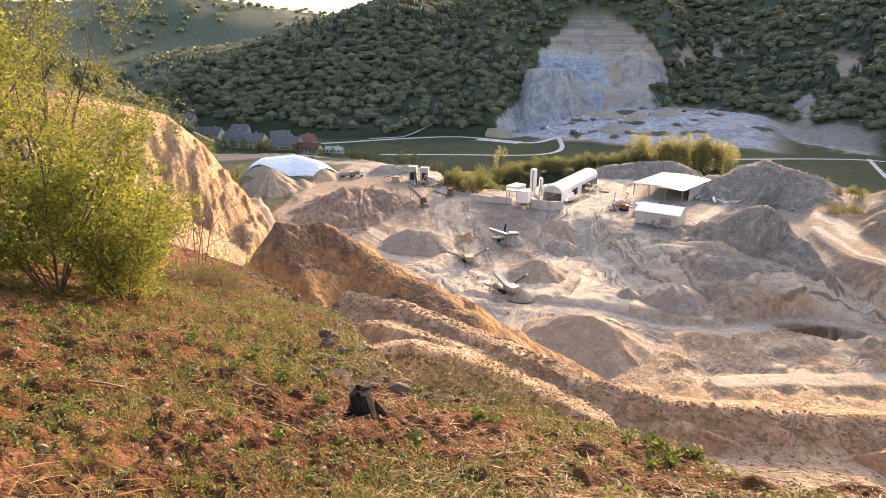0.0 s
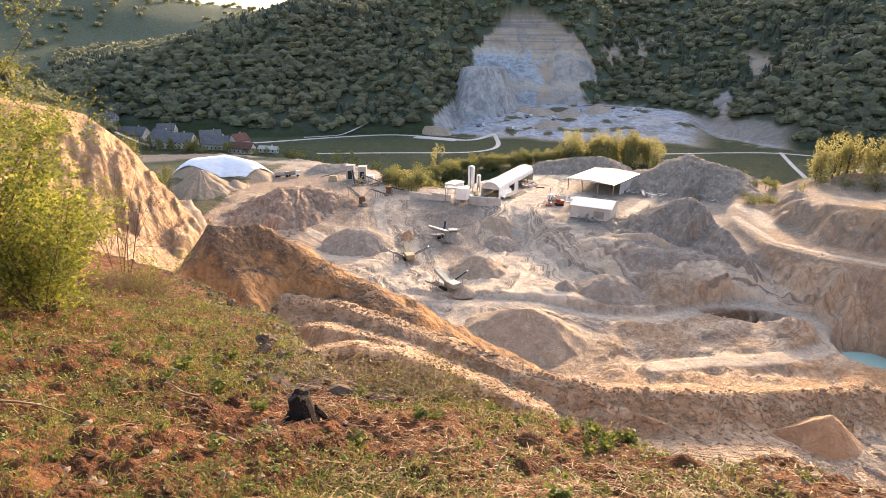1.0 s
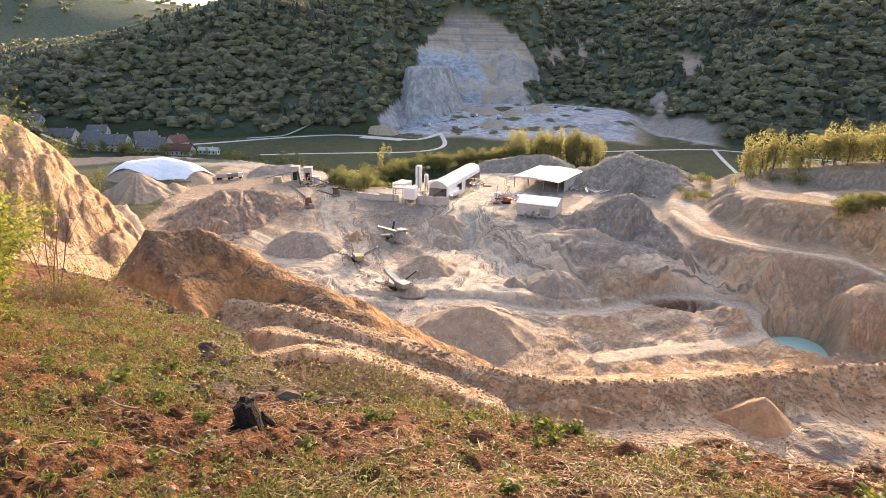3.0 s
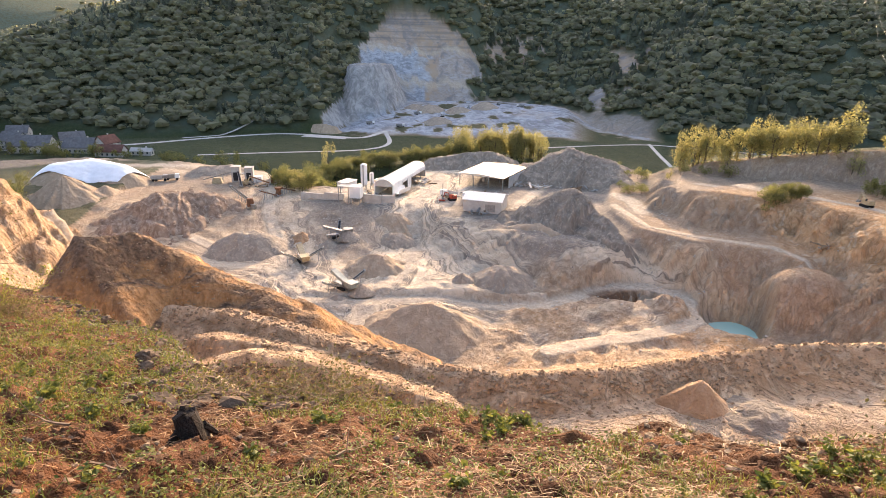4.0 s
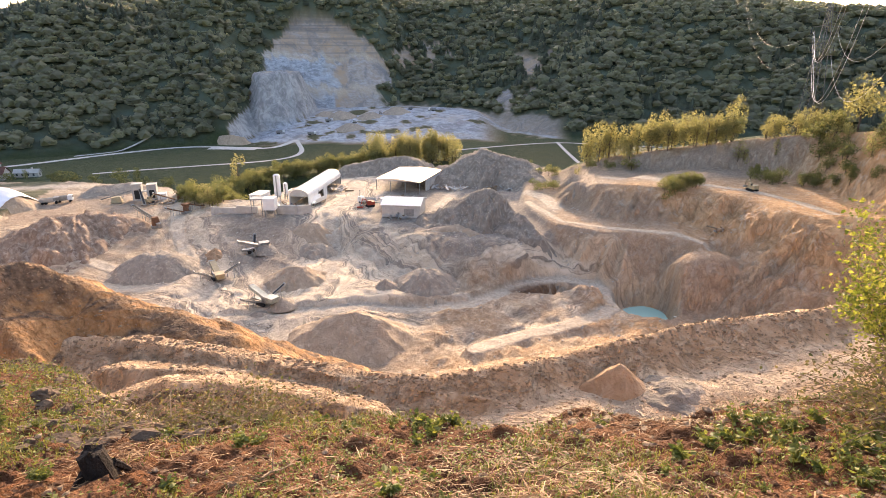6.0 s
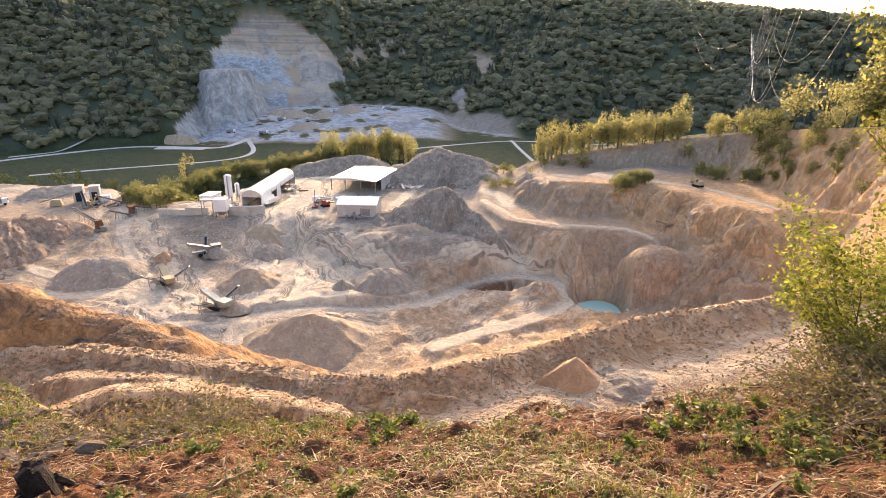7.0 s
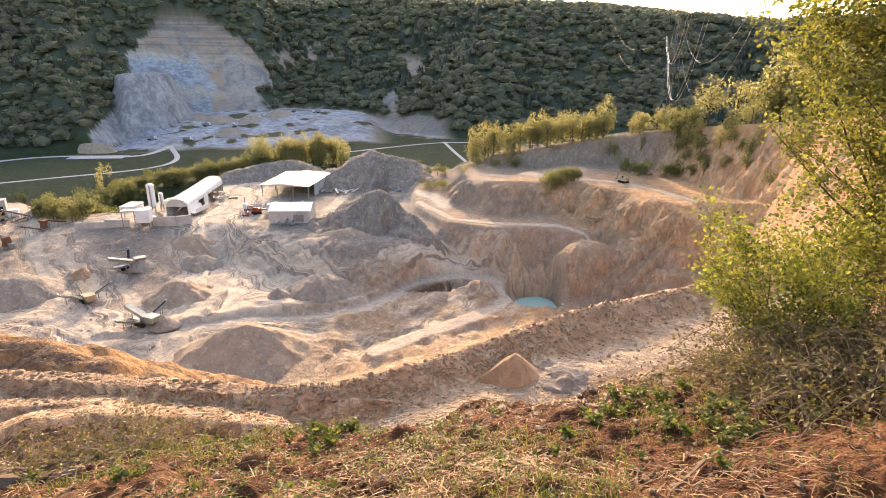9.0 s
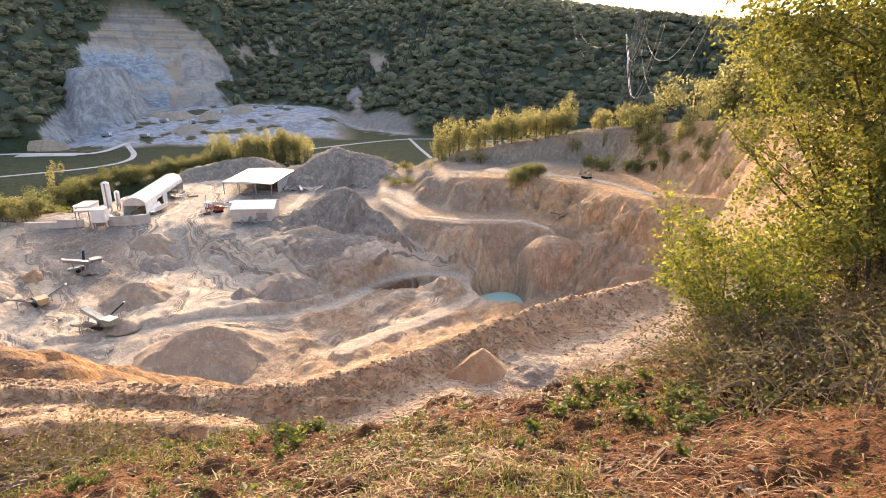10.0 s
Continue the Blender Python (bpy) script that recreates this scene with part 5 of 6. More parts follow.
house(-330, 362, 22, 12, 4.5, 8, TILE_GREY, "long pale house with a dark roof in the valley")
house(-296, 352, 16, 11, 5.5, -12, TILE_GREY, "white house with a dark grey roof")
house(-276, 342, 24, 13, 4.5, 10, TILE_GREY, "broad farm building with a grey roof")
house(-264, 362, 14, 10, 5.5, 40, TILE_GREY, "white house behind the farm building")
house(-247, 346, 18, 12, 3.6, 5, TILE_GREY, "low shed with a wide grey roof")
house(-233, 350, 11, 10, 5.8, 70, TILE_RED, "white house with a red tiled roof")
house(-222, 336, 16, 8, 3.2, 4, TILE_RED, "long low red-brown roofed barn beside the meadow")
house(-206, 342, 13, 3.5, 2.6, 0, PLASTER, "low white greenhouse beside the barn")
house(-318, 384, 13, 10, 5.5, 20, TILE_GREY, "house at the foot of the wooded hill")
house(-387, 400, 14, 9, 5, 15, TILE_GREY, "lone house at the edge of the wood")


# ---- machines and small heaps in the quarry across the valley
for k, (x, y, a) in enumerate(((-88, 478, 20), (-70, 500, 100), (-52, 512, 40), (-30, 505, 160), (-62, 470, 10), (20, 560, 60), (40, 552, 150), (-8, 540, 90))):
    if k % 2:
        excavator(x, y, a, STEEL, "dark excavator at work in the quarry across the valley")
    else:
        truck(x, y, a, STEEL, "dark dump truck in the quarry across the valley")
for x, y, h in ((-45, 530, 5), (-20, 528, 4), (-35, 490, 4.5), (5, 545, 5), (-60, 535, 4)):
    heap("gravel_mound", [(x, y, height(x, y) + h), (x + 7, y + 2, height(x + 7, y + 2) + h * 0.8)], 0.5, height(x, y) - 1, GRAVEL, "pale gravel heap in the quarry across the valley", "heap", "stockpiles across the valley", rings=12, spokes=40)
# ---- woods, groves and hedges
# far leaves lifted and greyed: the valley's haze is put into their colour
HAZED_LEAF = leaf_material("hazed_wood_foliage", (0.14, 0.145, 0.10), (0.25, 0.25, 0.165), 0.6)
FIR_LEAF = leaf_material("fir_foliage", (0.06, 0.07, 0.05), (0.10, 0.115, 0.075), 0.4)
SPRING_LEAF = leaf_material("spring_foliage", (0.17, 0.16, 0.07), (0.34, 0.31, 0.14), 0.6)
HEDGE_LEAF = leaf_material("hedge_foliage", (0.08, 0.09, 0.035), (0.22, 0.215, 0.08), 0.5)
BARK = plain("bark", (0.10, 0.075, 0.055), 0.9, 0, 0.4, 3.0, 0.5)


def icosphere(level):
    bm = bmesh.new()
    bmesh.ops.create_icosphere(bm, subdivisions=level, radius=1)
    v = np.array([p.co[:] for p in bm.verts])
    f = np.array([[p.index for p in q.verts] for q in bm.faces])
    bm.free()
    return v, f


def shards(rng, centres, size, out=None):
    """Small tilted triangles, one for each centre: sprays of leaves."""
    n = len(centres)
    a = rng.normal(size=(n, 3))
    b = rng.normal(size=(n, 3))
    a /= np.linalg.norm(a, axis=1, keepdims=True)
    b -= a * (a * b).sum(1, keepdims=True)
    b /= np.linalg.norm(b, axis=1, keepdims=True)
    s = size * rng.uniform(0.6, 1.4, (n, 1))
    v = np.stack([centres - a * s * 0.6 - b * s * 0.5, centres + a * s * 0.7 - b * s * 0.25, centres + b * s * 0.75], 1).reshape(-1, 3)
    return v, np.arange(3 * n).reshape(-1, 3)


def wood_crowns(rng):
    """Six broad-leaved crowns and two firs, one metre high units."""
    v0, f0 = icosphere(1)
    f0 = f0[v0[f0][:, :, 2].max(1) > -0.35]
    kinds = []
    for k in range(6):
        v = v0 * (1 + 0.22 * rng.normal(size=(len(v0), 1)))
        v = v * [0.38, 0.38, 0.44] + [0, 0, 0.52]
        d = rng.normal(size=(18, 3))
        d[:, 2] = np.abs(d[:, 2]) - 0.3
        d /= np.linalg.norm(d, axis=1, keepdims=True)
        sv, sf = shards(rng, d * [0.41, 0.41, 0.48] * rng.uniform(0.85, 1.1, (18, 1)) + [0, 0, 0.53], 0.15)
        kinds.append((np.vstack([v, sv]), np.vstack([f0, sf + len(v)])))
    for k in range(2):
        vs, fs = [], []
        for i in range(5):
            z0, r = 0.08 + 0.17 * i, 0.24 * (1 - i / 5.6)
            ring = np.array([[r * rng.uniform(0.7, 1.2) * math.cos(a), r * rng.uniform(0.7, 1.2) * math.sin(a), z0 + rng.uniform(-0.03, 0.03)] for a in np.linspace(0, 6.28, 9)[:-1]])
            n = len(vs) and sum(len(q) for q in vs)
            vs.append(np.vstack([ring, [[0, 0, z0 + 0.30]]]))
            fs.append(np.array([[n + j, n + (j + 1) % 8, n + 8] for j in range(8)]))
        kinds.append((np.vstack(vs), np.vstack(fs)))
    return kinds


def wood(name, places, heights, kinds, which, material, label):
    """One object for a whole wood that nobody could count."""
    rng = np.random.default_rng(5)
    vs, fs, n = [], [], 0
    for k, (v, f) in enumerate(kinds):
        at = places[which == k]
        if not len(at):
            continue
        h = heights[which == k][:, None, None]
        turn = rng.uniform(0, 6.28, len(at))
        c, s = np.cos(turn)[:, None], np.sin(turn)[:, None]
        w = rng.uniform(1.3, 2.0, (len(at), 1))
        x = (v[None, :, 0] * c - v[None, :, 1] * s) * w
        y = (v[None, :, 0] * s + v[None, :, 1] * c) * w
        p = np.stack([x, y, np.broadcast_to(v[None, :, 2], x.shape)], -1) * h + at[:, None, :]
        f = (f[None] + (n + np.arange(len(at)) * len(v))[:, None, None]).reshape(-1, 3)
        vs.append(p.reshape(-1, 3)), fs.append(f)
        n += len(at) * len(v)
    ob = new(name, raw_mesh(name, np.vstack(vs), np.vstack(fs), material))
    return tagged(ob, label, "wood", kind="stuff")


def plant_woods():
    rng = np.random.default_rng(3)
    kinds = wood_crowns(rng)
    n = 120000
    az, d = np.radians(rng.uniform(-62, 58, n)), np.sqrt(rng.uniform(330 ** 2, 1050 ** 2, n))
    X, Y = d * np.sin(az), d * np.cos(az)
    Z, zone = lay(X, Y)
    # a slope that falls away behind its ridge is not planted
    keep = (zone["wood"] > 0.55) & (Z < 150)
    clump = fbm(X, Y, 45, 3, 61)
    keep &= rng.random(n) < np.clip(1.05 - d / 1600, 0.3, 1)
    pick = np.where(keep)[0][:20500]
    P = np.stack([X, Y, Z - 0.8], -1)[pick]
    H = rng.uniform(5.0, 9.0, len(pick)) * (1 + 0.25 * clump[pick])
    fir = (clump[pick] > 0.16) & (rng.random(len(pick)) < 0.55)
    which = rng.integers(0, 6, len(pick))
    wood("hill_wood", P[~fir], H[~fir], kinds[:6], which[~fir], HAZED_LEAF, "dense dark green broad-leaved wood on the far hillside, leaf colour lightened for haze")
    wood("fir_wood", P[fir], H[fir] * 1.25, kinds[6:], which[fir] % 2, FIR_LEAF, "scattered dark firs among the broad-leaved wood")
    n = 26000
    az, d = np.radians(rng.uniform(-62, 58, n)), np.sqrt(rng.uniform(1150 ** 2, 2600 ** 2, n))
    X, Y = d * np.sin(az), d * np.cos(az)
    Z, zone = lay(X, Y)
    pick = np.where((zone["wood"] > 0.5) & (fbm(X, Y, 160, 3, 63) > -0.12))[0][:1250]
    P = np.stack([X, Y, Z - 2], -1)[pick]
    wood("distant_wood", P, rng.uniform(12, 20, len(pick)), kinds[:6], rng.integers(0, 6, len(pick)), HAZED_LEAF, "woods on the distant hills with haze put into their leaf colour")


plant_woods()


def crown_mesh(name, rng, n, size, shape, material):
    """Sprays of leaves in several rounded masses."""
    lobes = [(rng.normal(size=3) * [0.20, 0.20, 0.22] + [0, 0, 0.62], rng.uniform(0.16, 0.30)) for _ in range(9)]
    pts = []
    for c, r in lobes:
        d = rng.normal(size=(n // 9, 3))
        d /= np.linalg.norm(d, axis=1, keepdims=True)
        pts.append(c + d * r * rng.uniform(0.55, 1.05, (n // 9, 1)))
    v, f = shards(rng, np.vstack(pts) * shape, size)
    return raw_mesh(name, v, f, material)


def limb_mesh(name, rng, top, width, material=None):
    s = Solid()
    s.tube([(0, 0, -0.03), (0.01, 0, 0.2), (-0.01, 0.01, 0.45), (0.01, 0, top)], [0.022, 0.017, 0.012, 0.004], 5)
    for k in range(6):
        a, z = rng.uniform(0, 6.28), rng.uniform(0.2, 0.6)
        r = width * rng.uniform(0.5, 1)
        s.tube([(0, 0, z), (r * 0.5 * math.cos(a), r * 0.5 * math.sin(a), z + 0.1), (r * math.cos(a), r * math.sin(a), z + 0.26)], [0.009, 0.006, 0.002], 4)
    return s.mesh(name, material or BARK)


def tree_kinds():
    rng = np.random.default_rng(11)
    out = {}
    for kind, mat, shape, n, size, top in (
            ("broad", SPRING_LEAF, (0.9, 0.9, 1.0), 900, 0.036, 0.85), ("tall", SPRING_LEAF, (0.5, 0.5, 1.05), 700, 0.034, 0.9),
            ("sparse", SPRING_LEAF, (0.7, 0.7, 1.0), 360, 0.036, 0.95), ("bush", HEDGE_LEAF, (1.25, 1.25, 0.95), 800, 0.055, 0.7),
            ("green", HEDGE_LEAF, (0.95, 0.95, 1.0), 900, 0.042, 0.85)):
        out[kind] = [(limb_mesh("trunk", rng, top, 0.26 * shape[0]), crown_mesh("crown", rng, n, size, np.array(shape), mat)) for _ in range(3)]
    return out


TREES = tree_kinds()


def tree(kind, x, y, h, rng, label, category="tree", group="", sink=0.1, z=None):
    wood_me, crown_me = TREES[kind][rng.randrange(3)]
    t = thing("tree" if category == "tree" else "shrub", Matrix.LocRotScale((x, y, (height(x, y) if z is None else z) - sink), Euler((0, 0, rng.uniform(0, 6.28))), None), label, category, group)
    for name, me in (("trunk", wood_me), ("crown", crown_me)):
        ob = part(name, me, None, t)
        ob.scale = (h * rng.uniform(0.9, 1.1), h * rng.uniform(0.9, 1.1), h)
    return t


def row(rng, line, n, spread, lo, hi, kinds, label, category, group):
    for k in range(n):
        s = (k + rng.random()) / n * (len(line) - 1)
        i = min(int(s), len(line) - 2)
        f = s - i
        x = line[i][0] + (line[i + 1][0] - line[i][0]) * f + rng.gauss(0, spread)
        y = line[i][1] + (line[i + 1][1] - line[i][1]) * f + rng.gauss(0, spread)
        tree(rng.choice(kinds), x, y, rng.uniform(lo, hi), rng, label, category, group)


pick = random.Random(21)
row(pick, [(-8, 325), (8, 328), (24, 326), (36, 320)], 46, 4, 10, 16, ["tall", "tall", "broad"], "slender sunlit spring tree in the grove above the works", "tree", "grove trees")
row(pick, [(-14, 305), (10, 310), (34, 304)], 12, 4, 5, 9, ["bush", "sparse"], "low yellow-green shrub at the grove's edge", "shrub", "grove shrubs")
row(pick, [(-67, 292), (-50, 306), (-31, 314), (-14, 322), (0, 325)], 84, 1.8, 4.5, 8.5, ["bush", "green", "broad"], "pale green shrub in the hedge behind the yard", "shrub", "hedge shrubs")
row(pick, [(-84, 246), (-75, 238), (-70, 246), (-74, 264), (-70, 284), (-62, 296)], 60, 3.5, 4.5, 8.5, ["bush", "green", "broad"], "rounded shrub on the bank beside the drive", "shrub", "bank shrubs")
tree("tall", -74, 282, 15, pick, "tall yellow-green poplar above the bank's shrubs", "tree")
row(pick, [(84, 252), (98, 245), (114, 235), (128, 224), (139, 216)], 40, 1.8, 8.5, 14, ["tall", "broad", "broad", "tall"], "sunlit spring tree on the ridge above the cut", "tree", "ridge trees")
row(pick, [(138, 211), (148, 201), (156, 188)], 22, 2.5, 5, 9, ["tall", "broad", "sparse"], "slim sunlit yellow-green tree on the ridge", "tree", "ridge trees")
row(pick, [(146, 190), (153, 176), (152, 160)], 16, 4, 5, 9, ["bush", "broad", "sparse"], "small tree and scrub at the end of the ridge", "tree", "ridge trees")
row(pick, [(160, 178), (172, 165), (180, 150), (175, 130)], 20, 5, 16, 26, ["broad", "green", "broad"], "large rounded spring tree on the hillside", "tree", "hillside trees")
row(pick, [(60, 262), (70, 250), (84, 240), (100, 230)], 18, 2.5, 2.5, 5, ["bush", "bush", "sparse"], "low yellow shrub along the ridge path", "shrub", "ridge shrubs")
row(pick, [(128, 190), (138, 180), (144, 165), (147, 148), (143, 128)], 32, 3.0, 3, 6, ["bush", "green"], "green shrub hanging on the cut's edge", "shrub", "ridge shrubs")
row(pick, [(93, 181), (98, 182.5), (104, 182)], 18, 1.3, 3.4, 5.6, ["green", "bush", "green"], "dense green bush standing on the quarry nose", "shrub", "nose bushes")
row(pick, [(58, 232), (66, 222)], 8, 2.5, 2, 4, ["bush"], "low yellow-green scrub on the spoil bank", "shrub", "bank scrub")
row(pick, [(-152, 120), (-160, 106), (-178, 100)], 14, 4, 3, 6, ["bush", "sparse"], "scrub on the rim of the quarry face", "shrub", "rim scrub")
row(pick, [(-150, 158), (-158, 172), (-172, 196), (-190, 215)], 16, 5, 5, 10, ["green", "bush"], "dark shrub below the end of the spur", "shrub", "spur shrubs")
row(pick, [(-262, 330), (-240, 332), (-190, 330), (-150, 312), (-110, 296)], 22, 4, 4, 7, ["green", "bush"], "shaded tree at the meadow's edge beside the village", "tree", "village trees")
row(pick, [(-345, 340), (-300, 336), (-262, 328), (-228, 328)], 26, 5, 4, 8, ["green"], "garden tree between the village houses", "tree", "village trees")
row(pick, [(-215, 120), (-260, 140), (-300, 190)], 22, 14, 9, 15, ["broad", "tall", "sparse"], "sunlit tree on the slope behind the spur", "tree", "slope trees")


# ---- the power line
PYLON_STEEL = plain("weathered_pylon_steel", (0.13, 0.13, 0.125), 0.6, 0.4)


def pylon():
    p = thing("pylon", pose(157.8, 207.2, height(157.8, 207.2) - 0.5, 0, 0, 20), "grey steel lattice pylon on the ridge", "pylon")
    h, lean = 46.0, (3.2, 0.5)
    corner = lambda i, z: Vector((((1, 1, -1, -1)[i]) * (lean[0] + (lean[1] - lean[0]) * z / h), ((1, -1, -1, 1)[i]) * (lean[0] + (lean[1] - lean[0]) * z / h), z))
    for i in range(4):
        part("leg", Solid().beam(corner(i, 0), corner(i, h), 0.17, 0.17), PYLON_STEEL, p)
    for k in range(14):
        z0, z1 = h * k / 14, h * (k + 1) / 14
        for i in range(4):
            part("brace", Solid().beam(corner(i, z0), corner((i + 1) % 4, z1), 0.08, 0.08), PYLON_STEEL, p)
    for z, w in ((32, 6.5), (38, 8.0), (43, 5.5)):
        for s in (-1, 1):
            arm = part("cross_arm", Solid().beam((0, 0, z + 0.8), (s * w, 0, z), 0.15, 0.15), PYLON_STEEL, p)
            part("insulator", Solid().tube([(s * w, 0, z), (s * w, 0, z - 2.0)], [0.14, 0.14], 6), GLASS, arm)
    return p


pylon()
WIRE = plain("aluminium_wire", (0.45, 0.45, 0.45), 0.4, 0.6)


def wire(a, b, sag, r=0.04, metal=WIRE):
    a, b = Vector(a), Vector(b)
    pts = [a.lerp(b, k / 40) - Vector((0, 0, 4 * sag * k / 40 * (1 - k / 40))) for k in range(41)]
    me = Solid().tube(pts, [r] * 41, 5).mesh("power_cable", metal)
    tagged(new("power_cable", me), "sagging bright aluminium power cable", "cable", "power cables")


foot = height(157.8, 207.2)
for k, (dx, z, sag) in enumerate(((-7, 36, 23), (-6.2, 36, 23.3), (7, 36, 23), (-5, 30, 28), (-4.2, 30, 28.4), (5, 30, 28))):
    wire((157.8 + dx * 0.9, 207.2 + dx * 0.3, foot + z), (62 + dx, 62 - dx * 0.4, 97 + z - 36), sag)
for dx, z, sag in ((-7, 36, 40), (-5, 30, 50)):
    wire((157.8 + dx * 0.9, 207.2 + dx * 0.3, foot + z), (258 + dx, 420, 104 + z - 36), sag * 0.5, 0.03, PYLON_STEEL)

# ---- plants, stones and litter on the slope underfoot
GRASS_LEAF = leaf_material("grass_blades", (0.06, 0.085, 0.016), (0.235, 0.21, 0.045), 0.4)
STRAW = leaf_material("dry_straw", (0.10, 0.045, 0.016), (0.29, 0.16, 0.066), 0.15)
HAZEL_LEAF = leaf_material("hazel_leaves", (0.075, 0.105, 0.016), (0.30, 0.29, 0.055), 0.5)
TREE_LEAF = leaf_material("young_tree_leaves", (0.055, 0.07, 0.014), (0.24, 0.225, 0.048), 0.5)
WEED_LEAF = leaf_material("weed_leaves", (0.055, 0.08, 0.02), (0.20, 0.205, 0.048), 0.4)
BRAMBLE_LEAF = leaf_material("bramble_leaves", (0.07, 0.075, 0.02), (0.22, 0.17, 0.07), 0.35)
TWIG = plain("twigs", (0.13, 0.085, 0.055), 0.85, 0, 0.35, 6.0)
RED_TWIG = plain("reddish_twigs", (0.17, 0.085, 0.055), 0.85, 0, 0.3, 6.0)
DRY_CANE = plain("dry_canes", (0.23, 0.155, 0.095), 0.8, 0, 0.3, 5.0)
CHARRED = plain("charred_wood", (0.035, 0.026, 0.02), 0.95, 0, 0.5, 8.0, 0.8)
ROCK = plain("ochre_rock", (0.29, 0.20, 0.125), 0.9, 0, 0.35, 4.0, 0.6)
DARK_ROCK = plain("dark_rock", (0.135, 0.09, 0.058), 0.9, 0, 0.4, 4.0, 0.6)
CLOD = plain("soil_clods", (0.12, 0.056, 0.026), 0.95, 0, 0.4, 9.0, 0.6)
PALE_ROCK = plain("pale_rock", (0.47, 0.41, 0.33), 0.9, 0, 0.3, 3.0, 0.6)


def blades(rng, base, lean, length, width):
    """Bent grass blades of two faces each."""
    n = len(base)
    a = rng.uniform(0, 6.28, n)
    out = np.stack([np.cos(a), np.sin(a), np.zeros(n)], -1)
    side = np.stack([-np.sin(a), np.cos(a), np.zeros(n)], -1) * (width * rng.uniform(0.6, 1.4, n))[:, None]
    l = (length * rng.uniform(0.5, 1.3, n))[:, None]
    k = (lean * rng.uniform(0.3, 1.5, n))[:, None]
    mid = base + out * l * k * 0.35 + np.array([0, 0, 1.0]) * l * 0.6
    tip = base + out * l * k + np.array([0, 0, 1.0]) * l * np.clip(1.05 - 0.5 * k, 0.1, 1)
    v = np.stack([base - side, base + side, mid + side * 0.8, mid - side * 0.8, tip], 1).reshape(-1, 3)
    o = np.arange(n)[:, None] * 5
    return v, np.vstack([o + [0, 1, 2], o + [0, 2, 3], o + [3, 2, 4]])


def slope_points(rng, n, far=26.0, near_d=2.6):
    az = np.radians(rng.uniform(-66, 64, n))
    d = near_d * (far / near_d) ** rng.random(n)
    X, Y = d * np.sin(az), d * np.cos(az)
    Z, zone = lay(X, Y)
    return X, Y, Z, zone["near"], d


def green_share(X, Y):
    """Where the slope is overgrown: along its brink and under the shrubs, in patches elsewhere."""
    patch = 1.15 * fbm(X, Y, 1.7, 3, 71)
    left = smooth(-X, 2.0, 6.0) * smooth(Y + 0.25 * X, 2.2, 4.5)
    brink = smooth(Y, 5.4, 7.0) * smooth(X, -3, -1)
    right = smooth(X, 2.5, 4.5) * smooth(Y + 0.2 * X, 4.4, 5.6)
    return np.clip(0.0 + 0.55 * np.maximum(np.maximum(1.5 * left, 0.45 * brink), right) + 1.1 * patch, 0.0, 1.0)


def leaf_blades(rng, c, size):
    """Single pointed leaves, tilted every way but mostly lying open to the sky."""
    n = len(c)
    a = rng.normal(size=(n, 3)) * [1, 1, 0.35]
    a /= np.linalg.norm(a, axis=1, keepdims=True)
    b = np.cross(a, rng.normal(size=(n, 3)) * 0.5 + [0, 0, 1])
    b /= np.linalg.norm(b, axis=1, keepdims=True)
    s = (size * rng.uniform(0.6, 1.4, n))[:, None]
    v = np.stack([c - a * s * 0.6, c + b * s * 0.4, c + a * s * 0.7, c - b * s * 0.4], 1).reshape(-1, 3)
    o = np.arange(n)[:, None] * 4
    return v, np.vstack([o + [0, 1, 2], o + [0, 2, 3]])


def lying_stalks(rng, c, length, width):
    """Dry stalks that lie along the slope, slightly bowed."""
    n = len(c)
    a = rng.uniform(0, 6.28, n)
    t = np.stack([np.cos(a), np.sin(a), -0.44 * np.sin(a) + rng.normal(size=n) * 0.22], -1)
    side = np.stack([-np.sin(a), np.cos(a), 0.3 * np.ones(n)], -1) * (width * rng.uniform(0.6, 1.5, n))[:, None]
    l = length[:, None]
    lift = np.stack([np.zeros(n), np.zeros(n), rng.uniform(0.0, 0.25, n)], -1) * l
    v = np.stack([c - t * l - side, c - t * l + side, c + lift + side, c + lift - side, c + t * l + side * 0.5], 1).reshape(-1, 3)
    o = np.arange(n)[:, None] * 5
    return v, np.vstack([o + [0, 1, 2], o + [0, 2, 3], o + [3, 2, 4]])


